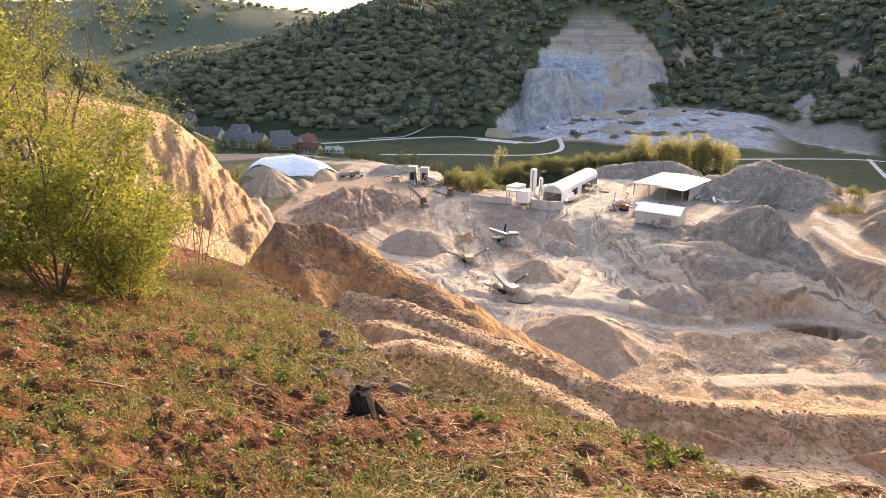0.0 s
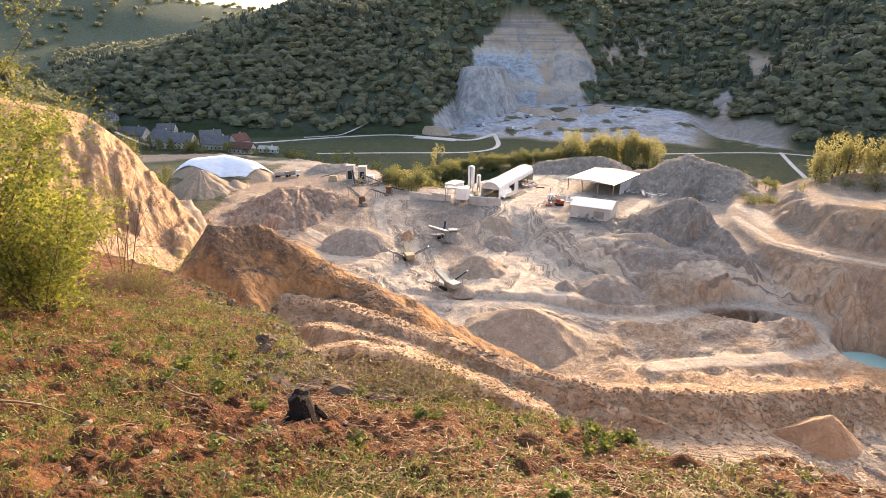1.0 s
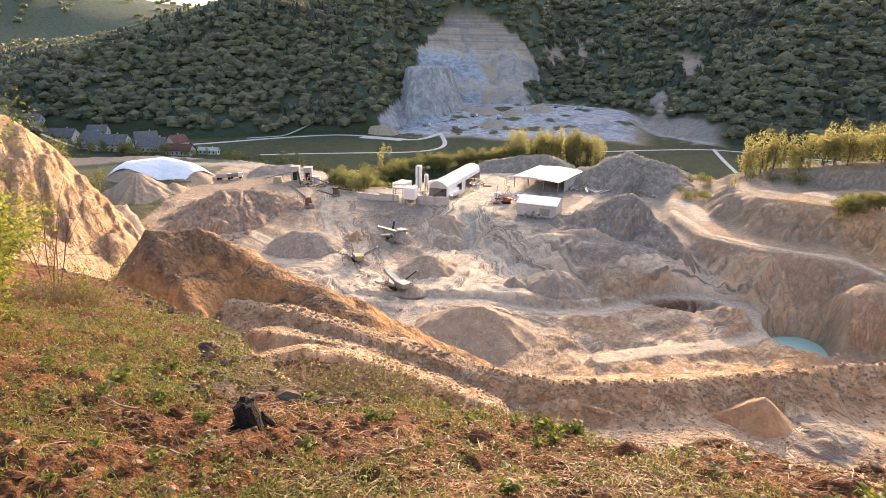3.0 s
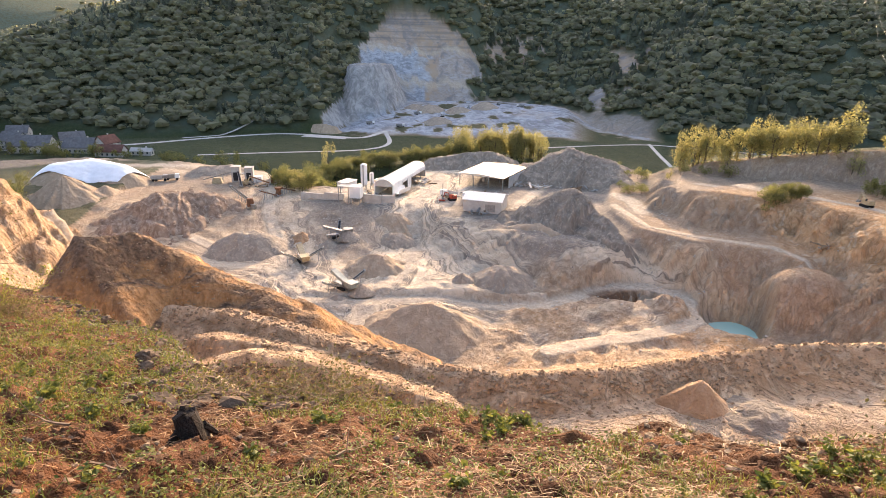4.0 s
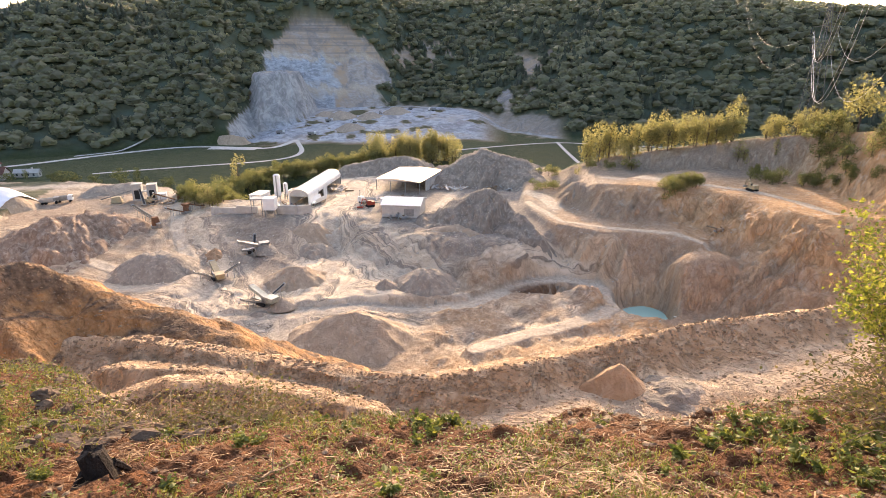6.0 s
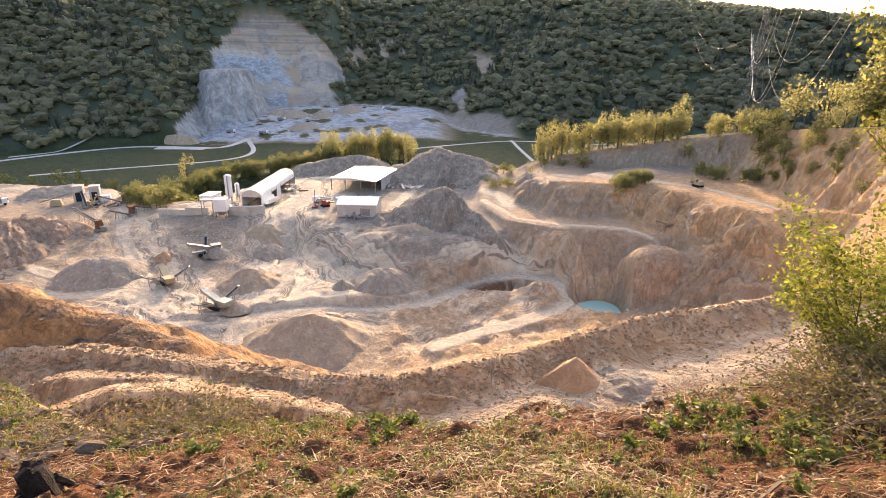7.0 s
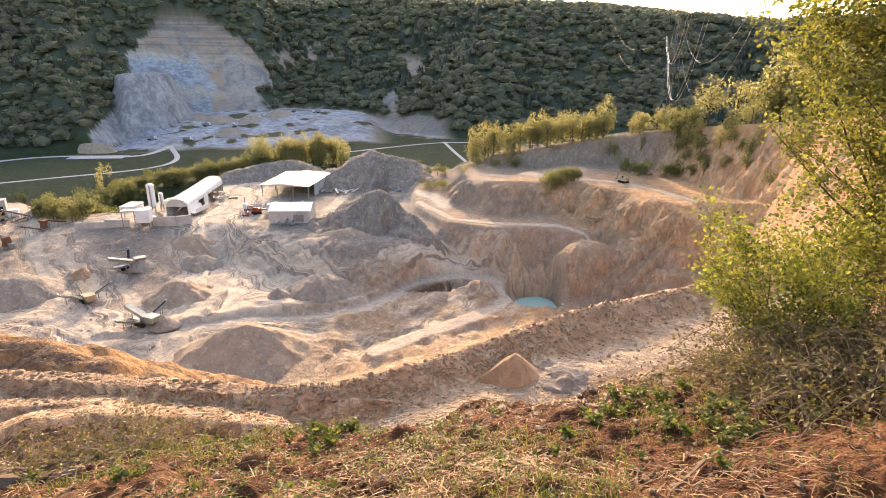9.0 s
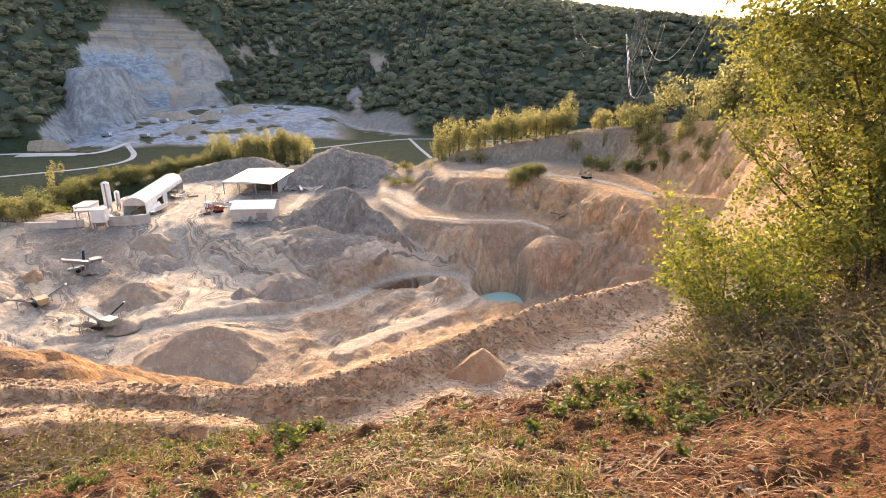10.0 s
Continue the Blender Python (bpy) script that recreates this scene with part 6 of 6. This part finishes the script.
def grow_grass():
    rng = np.random.default_rng(31)
    X, Y, Z, near, d = slope_points(rng, 34000)
    keep = (near > 0.5) & (rng.random(len(X)) < green_share(X, Y) ** 1.6)
    P = np.stack([X, Y, Z - 0.01], -1)[keep]
    tuft = np.repeat(np.arange(len(P)), 8)
    spread = rng.normal(size=(len(tuft), 3)) * [0.05, 0.05, 0]
    size = rng.uniform(0.03, 0.10, len(P))[tuft] * (1 + 0.03 * d[keep][tuft])
    v, f = blades(rng, P[tuft] + spread * (0.6 + 0.1 * d[keep][tuft])[:, None], 1.1, size, 0.0026 + 0.0005 * d[keep][tuft])
    tagged(new("grass", raw_mesh("grass", v, f, GRASS_LEAF)), "short green grass tufts scattered over the slope", "grass", kind="stuff")
    # low leafy herbs that cover the soil in mats
    X, Y, Z, near, d = slope_points(rng, 16000, 20)
    keep = (near > 0.5) & (rng.random(len(X)) < 1.5 * green_share(X + 0.4, Y + 3.1) ** 2)
    P = np.stack([X, Y, Z + 0.02], -1)[keep]
    many = np.repeat(np.arange(len(P)), 9)
    at = P[many] + rng.normal(size=(len(many), 3)) * [0.06, 0.06, 0.012] * (0.6 + 0.08 * d[keep][many])[:, None]
    v, f = leaf_blades(rng, at, 0.016 + 0.0022 * d[keep][many])
    tagged(new("ground_herbs", raw_mesh("ground_herbs", v, f, WEED_LEAF)), "low mats of small-leaved herbs on the slope", "herbs", kind="stuff")
    X, Y, Z, near, d = slope_points(rng, 22000)
    keep = (near > 0.5) & (rng.random(len(X)) < 0.22 + 1.1 * fbm(X, Y, 1.5, 3, 77))
    P = np.stack([X, Y, Z + 0.012], -1)[keep]
    tuft = np.repeat(np.arange(len(P)), 4)
    spread = rng.normal(size=(len(tuft), 3)) * [0.08, 0.08, 0.008]
    v, f = lying_stalks(rng, P[tuft] + spread, rng.uniform(0.04, 0.15, len(tuft)), 0.0018 + 0.0004 * d[keep][tuft])
    tagged(new("dry_grass", raw_mesh("dry_grass", v, f, STRAW)), "matted dry straw lying on the red soil", "grass", kind="stuff")


grow_grass()


def pebble(rng, level=1):
    v, f = icosphere(level)
    v = v * (1 + 0.28 * rng.normal(size=(len(v), 1))) * rng.uniform(0.6, 1.2, 3) * [1, 1, 0.65]
    return v, f


def scatter_stones(name, P, sizes, material, label, seed):
    rng = np.random.default_rng(seed)
    kinds = [pebble(rng) for _ in range(8)]
    which = rng.integers(0, 8, len(P))
    vs, fs, n = [], [], 0
    for k, (v, f) in enumerate(kinds):
        at, s = P[which == k], sizes[which == k]
        vs.append((v[None] * s[:, None, None] + at[:, None]).reshape(-1, 3))
        fs.append((f[None] + (n + np.arange(len(at)) * len(v))[:, None, None]).reshape(-1, 3))
        n += len(at) * len(v)
    tagged(new(name, raw_mesh(name, np.vstack(vs), np.vstack(fs), material)), label, "stones", kind="stuff")


def stones():
    rng = np.random.default_rng(41)
    X, Y, Z, near, d = slope_points(rng, 3800)
    keep = near > 0.3
    P = np.stack([X, Y, Z], -1)[keep]
    scatter_stones("gravel", P, 0.008 + 0.03 * rng.random(len(P)) ** 3 * (1 + d[keep] * 0.08), ROCK, "small ochre stones in the soil of the slope", 1)
    X, Y, Z, near, d = slope_points(rng, 6000, 13)
    keep = near > 0.4
    P = np.stack([X, Y, Z], -1)[keep]
    scatter_stones("soil_clods", P, (0.007 + 0.036 * rng.random(len(P)) ** 2.5) * (0.7 + d[keep] * 0.1), CLOD, "crumbled clods of red-brown soil", 6)
    # rubble on the berm, the furrows and the spoil mound
    n = 2600
    s = rng.random(n)
    line = np.array(BERM[1:12])
    i = np.minimum((s * 10).astype(int), 9)
    f = s * 10 - i
    X = line[i, 0] + (line[i + 1, 0] - line[i, 0]) * f + rng.normal(size=n) * 0.7
    Y = line[i, 1] + (line[i + 1, 1] - line[i, 1]) * f - np.abs(rng.normal(size=n)) * 1.9
    Z, _ = lay(X, Y)
    scatter_stones("berm_rubble", np.stack([X, Y, Z], -1), 0.035 + 0.20 * rng.random(n) ** 4, ROCK, "broken ochre stones along the earth berm", 2)
    n = 2600
    X, Y = rng.uniform(-24, 34, n), rng.uniform(28, 41, n)
    Z, _ = lay(X, Y)
    keep = Z < 40
    scatter_stones("bench_rubble", np.stack([X, Y, Z], -1)[keep], (0.025 + 0.17 * rng.random(n) ** 5)[keep], ROCK, "loose stones strewn over the bench", 3)
    n = 2600
    X, Y = rng.uniform(-70, 75, n), rng.uniform(105, 200, n)
    Z, _ = lay(X, Y)
    scatter_stones("yard_rubble", np.stack([X, Y, Z], -1), 0.08 + 0.5 * rng.random(n) ** 6, PALE_ROCK, "loose blocks and stones on the quarry floor", 4)
    n = 1500
    s = rng.random(n) * (len(FURROW) - 1)
    line = np.array(FURROW)
    i = np.minimum(s.astype(int), len(FURROW) - 2)
    f = s - i
    X = line[i, 0] + (line[i + 1, 0] - line[i, 0]) * f + rng.normal(size=n) * 0.3
    Y = line[i, 1] + (line[i + 1, 1] - line[i, 1]) * f - 0.25 - np.abs(rng.normal(size=n)) * 0.8
    Z, _ = lay(X, Y)
    scatter_stones("furrow_rubble", np.stack([X, Y, Z], -1), 0.03 + 0.13 * rng.random(n) ** 3, DARK_ROCK, "dark grey stones covering the bank of the furrow", 9)
    n = 900
    X, Y = rng.uniform(2, 6, n), rng.uniform(5.6, 8.4, n)
    Z, _ = lay(X, Y)
    scatter_stones("brink_rubble", np.stack([X, Y, Z], -1), 0.015 + 0.07 * rng.random(n) ** 3, ROCK, "stony ochre rubble along the slope's brink", 5)
    n = 2800
    s = rng.random(n) * 6
    line = np.array(CREST[2:9])
    i = np.minimum(s.astype(int), 5)
    f = s - i
    X = line[i, 0] + (line[i + 1, 0] - line[i, 0]) * f + rng.normal(size=n) * 0.5
    Y = line[i, 1] + (line[i + 1, 1] - line[i, 1]) * f + rng.normal(size=n) * 0.5
    Z, _ = lay(X, Y)
    scatter_stones("crust_rubble", np.stack([X, Y, Z], -1), 0.02 + 0.15 * rng.random(n) ** 3.5, DARK_ROCK, "broken brown crust and stones along the brink", 7)
    n = 1500
    X, Y = rng.uniform(-38, -12, n), rng.uniform(33, 47, n)
    d, zz, _ = along(X, Y, SPOIL_CREST)
    Z = np.maximum(lay(X, Y)[0], scooped(X, Y, zz - 0.74 * (np.sqrt(d * d + 1) - 1)) - 0.02)
    scatter_stones("mound_rubble", np.stack([X, Y, Z], -1), 0.03 + 0.14 * rng.random(n) ** 4, ROCK, "stones stuck in the spoil mound", 8)


stones()


def rock(x, y, r, seed, label, material=PALE_ROCK):
    rng = np.random.default_rng(seed)
    v, f = pebble(rng, 3)
    v = v / 1.0
    q = np.array([noise.noise(Vector(p) * 1.7 + Vector((seed, 0, 0))) for p in v])[:, None]
    v0, _ = icosphere(3)
    v = v0 * (1 + 0.35 * q) * rng.uniform(0.7, 1.2, 3) * r
    ob = new("rock", raw_mesh("rock", v, f, material))
    ob.location = (x, y, height(x, y) + r * 0.25)
    return tagged(ob, label, "rock", "rocks on the slope")


for k, (x, y, r) in enumerate(((-5.9, 9.2, 0.2), (-5.2, 8.6, 0.16), (-4.9, 8.9, 0.13), (-6.6, 10.4, 0.14), (6.0, 6.9, 0.2), (5.7, 6.6, 0.11), (4.6, 6.4, 0.1),
                              (-2.0, 7.9, 0.12), (-1.8, 8.1, 0.09), (-5.0, 4.6, 0.07), (-6.0, 4.4, 0.06), (-11.5, 16.0, 0.3), (-13, 17.5, 0.35), (-14.6, 19, 0.3),
                              (-10.4, 15.4, 0.26), (-9.6, 14.9, 0.2), (-16.5, 20.5, 0.4), (-12.2, 17.0, 0.22), (-18, 22.2, 0.35))):
    rock(x, y, r * (0.5 if y > 12 else 0.75), k, "weathered brown rock half sunk in the slope", DARK_ROCK)


def stump():
    rng = random.Random(5)
    s = Solid()
    n = 14
    pts, rad = [(0, 0, -0.1), (0.01, 0, 0.02), (-0.01, 0, 0.14), (-0.04, 0.01, 0.28), (-0.06, 0.01, 0.33)], [0.16, 0.14, 0.125, 0.11, 0.04]
    s.tube(pts, rad, n)
    s.v = [(x * (1 + rng.uniform(-0.16, 0.16)), y * (1 + rng.uniform(-0.16, 0.16)), z + rng.uniform(-0.03, 0.06) * (z > 0.2)) for x, y, z in s.v]
    t = thing("tree_stump", on_ground(-2.85, 5.15, 30), "charred dark tree stump with torn bark", "stump")
    part("trunk", s, CHARRED, t, soft=False)
    for a in (0.4, 2.9, 4.6):
        part("root", Solid().tube([(0.12 * math.cos(a), 0.12 * math.sin(a), 0.1), (0.2 * math.cos(a), 0.2 * math.sin(a), 0.0), (0.27 * math.cos(a), 0.27 * math.sin(a), -0.09)], [0.05, 0.04, 0.02], 6), CHARRED, t)
    part("splinter", Solid().box(-0.02, 0.02, 0.12, 0.17, 0.08, 0.26, pose(0, 0, 0, 8, -16, 20), 0.6), CHARRED, t, "torn upright slab of charred wood")


stump()


def branch(s, tips, rng, p, way, length, radius, depth, droop=0.0, wild=0.28, low=0.25):
    """A bent limb with its twigs, gathering the places where leaves sit."""
    n = 5
    pts, rad = [p.copy()], [radius]
    w = way.normalized()
    for k in range(n):
        w = (w + Vector((rng.gauss(0, wild), rng.gauss(0, wild), rng.gauss(0, wild) + 0.10 - droop)) * 0.55).normalized()
        pts.append(pts[-1] + w * (length / n))
        rad.append(radius * (1 - 0.8 * (k + 1) / n))
        if depth <= 1:
            tips.append((pts[-1].copy(), w.copy()))
    s.tube(pts, rad, 6 if radius > 0.02 else 4, close=False)
    if depth > 0:
        kids = {3: 7, 2: 6, 1: 5}[min(depth, 3)]
        for k in range(kids):
            f = rng.uniform(low, 1.0)
            i = min(int(f * n), n - 1)
            q = pts[i].lerp(pts[i + 1], f * n - i)
            side = Vector((rng.gauss(0, 1), rng.gauss(0, 1), rng.gauss(0.25, 0.5))).normalized()
            branch(s, tips, rng, q, (w * 0.55 + side * 0.8), length * rng.uniform(0.34, 0.6), max(0.0025, rad[i] * 0.55), depth - 1, droop, wild, low)


def leaves(rng, tips, n, size, spread, fold=0.35):
    """Pointed, folded leaves strewn round the twigs."""
    t = np.array([p[:] for p, _ in tips])
    c = t[rng.integers(0, len(t), n)] + rng.normal(size=(n, 3)) * spread
    a = rng.normal(size=(n, 3)) * [1, 1, 0.7]
    a /= np.linalg.norm(a, axis=1, keepdims=True)
    b = rng.normal(size=(n, 3))
    b -= a * (a * b).sum(1, keepdims=True)
    b /= np.linalg.norm(b, axis=1, keepdims=True)
    u = np.cross(a, b)
    s = size * rng.uniform(0.6, 1.35, (n, 1))
    v = np.stack([c - a * s * 0.5, c + b * s * 0.34 + u * s * fold * 0.3, c + a * s * 0.55, c - b * s * 0.34 + u * s * fold * 0.3], 1).reshape(-1, 3)
    o = np.arange(n)[:, None] * 4
    return v, np.vstack([o + [0, 1, 2], o + [0, 2, 3]])


def woody(name, x, y, stems, h, n_leaf, size, leaf, bark, label, category, seed, lean=0.35, spread=0.10, depth=2, r0=0.03, tilt=(0, 0), low=0.25):
    rng, nrng = random.Random(seed), np.random.default_rng(seed)
    t = thing(name, on_ground(x, y, 0, -0.05), label, category)
    tips = []
    for k in range(stems):
        s = Solid()
        a = 6.28 * (k + rng.random() * 0.7) / stems
        way = Vector((math.cos(a) * lean + tilt[0], math.sin(a) * lean + tilt[1], 1))
        branch(s, tips, rng, Vector((math.cos(a) * 0.12, math.sin(a) * 0.12, 0)), way, h * rng.uniform(0.75, 1.05), r0 * rng.uniform(0.7, 1.1), depth, 0, 0.16, low)
        part("stem", s, bark, t)
    if n_leaf:
        v, f = leaves(nrng, tips, n_leaf, size, spread)
        v[:, 2] = np.maximum(v[:, 2], 0.05)
        part("foliage", raw_mesh("foliage", v, f, leaf), None, t)
    return t


woody("hazel_shrub", -11.5, 7.8, 9, 3.5, 17000, 0.075, HAZEL_LEAF, TWIG, "dense yellow-green hazel shrub with many thin stems", "shrub", 1, 0.42, low=0.04)
woody("hazel_shrub", -10.5, 8.6, 9, 2.6, 11000, 0.07, HAZEL_LEAF, TWIG, "rounded yellow-green hazel shrub on the slope", "shrub", 2, 0.40, low=0.04)
woody("hazel_shrub", -13.3, 6.6, 8, 4.4, 17000, 0.08, HAZEL_LEAF, TWIG, "tall leafy hazel shrub beside a smaller one", "shrub", 3, 0.42, low=0.04)
woody("hazel_shrub", -12.2, 9.7, 6, 2.8, 9000, 0.07, HAZEL_LEAF, TWIG, "low hazel shrub behind the larger ones", "shrub", 4, 0.42, low=0.04)
woody("young_tree", -19.0, 12.6, 2, 9.0, 7000, 0.075, TREE_LEAF, BARK, "slender tree with thin yellowish spring leaves", "tree", 5, 0.06, 0.14, 2, 0.10)
woody("young_tree", -21.5, 12.8, 2, 10.0, 8000, 0.075, TREE_LEAF, BARK, "tall half-bare tree with yellowish leaves", "tree", 6, 0.08, 0.16, 2, 0.11)
woody("young_tree", -18.4, 10.6, 2, 7.0, 6000, 0.075, TREE_LEAF, BARK, "slim tree with pale spring foliage", "tree", 16, 0.1, 0.14, 2, 0.08)
woody("young_tree", -23.2, 15.6, 3, 9.5, 12000, 0.085, TREE_LEAF, BARK, "tall tree with a sunlit yellowish crown on the slope", "tree", 17, 0.12, 0.2, 2, 0.11)
woody("young_tree", -20.6, 14.6, 2, 8.5, 8000, 0.08, TREE_LEAF, BARK, "slender tree with sunlit thin foliage", "tree", 18, 0.1, 0.16, 2, 0.09)
woody("bare_sapling", -15.4, 15.6, 6, 4.2, 240, 0.05, HAZEL_LEAF, RED_TWIG, "leafless reddish sapling with several thin stems", "sapling", 7, 0.22, 0.05, 2, 0.022)
woody("bare_sapling", -13.2, 14.6, 4, 1.5, 900, 0.05, HAZEL_LEAF, RED_TWIG, "small half-bare shrub beside the sapling", "shrub", 8, 0.5, 0.06, 2, 0.012)
woody("young_tree", 8.3, 5.1, 5, 4.1, 26000, 0.07, TREE_LEAF, BARK, "leafy young tree with dark slender stems and yellow-green leaves", "tree", 9, 0.2, 0.085, 2, 0.055, (0.06, 0), 0.12)
woody("young_tree", 9.6, 4.7, 5, 5.6, 28000, 0.07, TREE_LEAF, BARK, "tall young tree with dark stems at the slope's brink", "tree", 10, 0.16, 0.09, 2, 0.065, (0.04, 0), 0.12)
woody("young_tree", 9.9, 6.2, 4, 4.4, 17000, 0.072, TREE_LEAF, BARK, "young tree with a light yellow-green crown", "tree", 11, 0.28, 0.13, 2, 0.045, (0.05, 0.03), 0.12)
woody("young_tree", 11.0, 5.6, 3, 6.2, 14000, 0.09, TREE_LEAF, BARK, "young tree behind its leafy neighbours", "tree", 12, 0.2, 0.13, 2, 0.05)
woody("young_tree", 8.9, 5.7, 5, 4.6, 20000, 0.07, TREE_LEAF, BARK, "young tree leafy down to its foot with several dark stems", "tree", 14, 0.2, 0.09, 2, 0.05, (-0.03, 0), 0.02)
woody("young_tree", 9.2, 4.3, 4, 5.2, 18000, 0.075, TREE_LEAF, BARK, "slender leafy tree with straight dark stems", "tree", 15, 0.12, 0.09, 2, 0.06, (0, 0), 0.02)
woody("hazel_shrub", 6.7, 6.0, 8, 2.0, 10000, 0.06, HAZEL_LEAF, TWIG, "low yellow-green shrub at the young tree's foot", "shrub", 13, 0.5, 0.08, 2, 0.016, low=0.02)


def bramble(x, y, r, h, seed, label):
    rng, nrng = random.Random(seed), np.random.default_rng(seed)
    t = thing("bramble_thicket", on_ground(x, y, 0, -0.03), label, "bramble", "bramble thickets")
    tips = []
    canes = Solid()
    a, d = nrng.uniform(0, 6.28, 130), r * nrng.random(130) ** 0.5
    px, py = d * np.cos(a), d * np.sin(a)
    pz = lay(x + px, y + py)[0] - height(x, y)
    for p in (Vector(q) for q in zip(px, py, pz)):
        b = rng.uniform(0, 6.28)
        l, up = rng.uniform(0.5, 1.3), h * rng.uniform(0.4, 1.1)
        pts = [p + Vector((math.cos(b) * l * u, math.sin(b) * l * u, up * math.sin(math.pi * min(1, u * 0.75 + 0.08)) + rng.gauss(0, 0.03))) for u in (0, 0.2, 0.4, 0.6, 0.8, 1.0)]
        canes.tube(pts, [0.006, 0.006, 0.005, 0.0045, 0.004, 0.003], 4, close=False)
        tips += [(q, None) for q in pts[1:]]
    tagged(part("cane_tangle", canes, DRY_CANE, t, "arching dry straw-coloured canes"), kind="stuff")
    v, f = leaves(nrng, tips, 2600, 0.05, 0.07)
    part("foliage", raw_mesh("foliage", v, f, BRAMBLE_LEAF), None, t)


bramble(6.9, 4.6, 1.0, 0.75, 1, "tangled dry bramble thicket under the young tree")
bramble(7.9, 4.0, 1.2, 0.95, 2, "tall tangled bramble thicket with dry canes")
bramble(6.2, 5.4, 0.8, 0.6, 3, "low bramble thicket at the slope's brink")
bramble(8.9, 5.0, 1.2, 1.0, 4, "bramble thicket between the stems")
bramble(5.4, 4.4, 0.7, 0.45, 8, "low bramble thicket with brown canes on the soil")
bramble(6.1, 3.7, 0.9, 0.6, 9, "spreading bramble thicket in front of the young trees")
bramble(6.7, 2.9, 0.9, 0.65, 10, "dark bramble thicket reaching over the bare soil")
bramble(-13.6, 14.2, 1.0, 0.5, 5, "dry bramble under the bare sapling")
bramble(-2.1, 7.4, 0.6, 0.16, 6, "low dry bramble along the brink")
bramble(-3.3, 7.3, 0.6, 0.16, 7, "low tangle of dry stalks along the brink")


def weed_mesh(seed, n, h):
    nrng = np.random.default_rng(seed)
    rng = random.Random(seed)
    tips = []
    s = Solid()
    for k in range(8):
        a = rng.uniform(0, 6.28)
        pts = [Vector((math.cos(a) * u * 0.5, math.sin(a) * u * 0.5, (u ** 0.7))) * h for u in (0, 0.3, 0.6, 1.0)]
        s.tube(pts, [0.004, 0.004, 0.003, 0.002], 4, close=False)
        tips += [(q, None) for q in pts[1:]]
    v, f = leaves(nrng, tips, n, h * 0.42, h * 0.16)
    v[:, 2] = np.maximum(v[:, 2], 0.01)
    return s.mesh("stalks", GRASS_LEAF), raw_mesh("leaves", v, f, WEED_LEAF)


def weeds():
    rng = random.Random(17)
    kinds = [weed_mesh(k, 60, 0.26) for k in range(4)]
    spots = [(rng.gauss(0.4, 0.5), rng.gauss(6.7, 0.25)) for _ in range(14)] + [(rng.gauss(1.4, 0.2), rng.gauss(6.5, 0.2)) for _ in range(3)]
    spots += [(rng.uniform(3.2, 6.2), rng.uniform(4.6, 5.6)) for _ in range(16)] + [(rng.uniform(-9.5, -4), rng.uniform(5.5, 9)) for _ in range(30)]
    spots += [(rng.gauss(4.5, 0.45), rng.gauss(4.1, 0.3)) for _ in range(16)] + [(rng.gauss(3.9, 0.4), rng.gauss(5.2, 0.4)) for _ in range(12)]
    spots += [(rng.uniform(-5, 5), rng.uniform(3.2, 6.8)) for _ in range(26)] + [(rng.uniform(-7, -3), rng.uniform(2.6, 4.5)) for _ in range(10)]
    for x, y in spots:
        st, lf = rng.choice(kinds)
        k = rng.uniform(0.3, 0.75)
        t = thing("weed_plant", on_ground(x, y, rng.uniform(0, 360)), "leafy dark green weed growing from the soil", "weed", "weeds on the slope")
        for nm, me in (("stalks", st), ("leaves", lf)):
            part(nm, me, None, t).scale = (k, k, k * 0.8)


weeds()


def dead_branch(x, y, length, turn, seed, label):
    rng = random.Random(seed)
    s = Solid()
    branch(s, [], rng, Vector((0, 0, 0.06)), Vector((1, 0, 0.02)), length, 0.02 * length, 1, 0.1, 0.2)
    ob = new("dead_branch", s.mesh("dead_branch", DRY_CANE))
    ob.matrix_world = on_ground(x, y, turn) @ pose(0, 0, 0, 0, math.degrees(math.atan(0.44 * math.sin(radians(turn)))), 0)
    tagged(ob, label, "branch", "fallen branches")


for k, (x, y, l, a) in enumerate(((-12.6, 14.0, 1.6, 10), (-4.2, 5.2, 0.9, 160), (-5.4, 3.9, 0.8, 20), (3.2, 3.4, 0.9, 200), (4.6, 3.7, 1.0, 30), (-1.2, 4.6, 0.7, 80),
                                 (5.4, 4.3, 1.1, 150), (-3.4, 4.4, 0.8, 340))):
    dead_branch(x, y, l, a, k, "dry fallen branch lying on the soil")
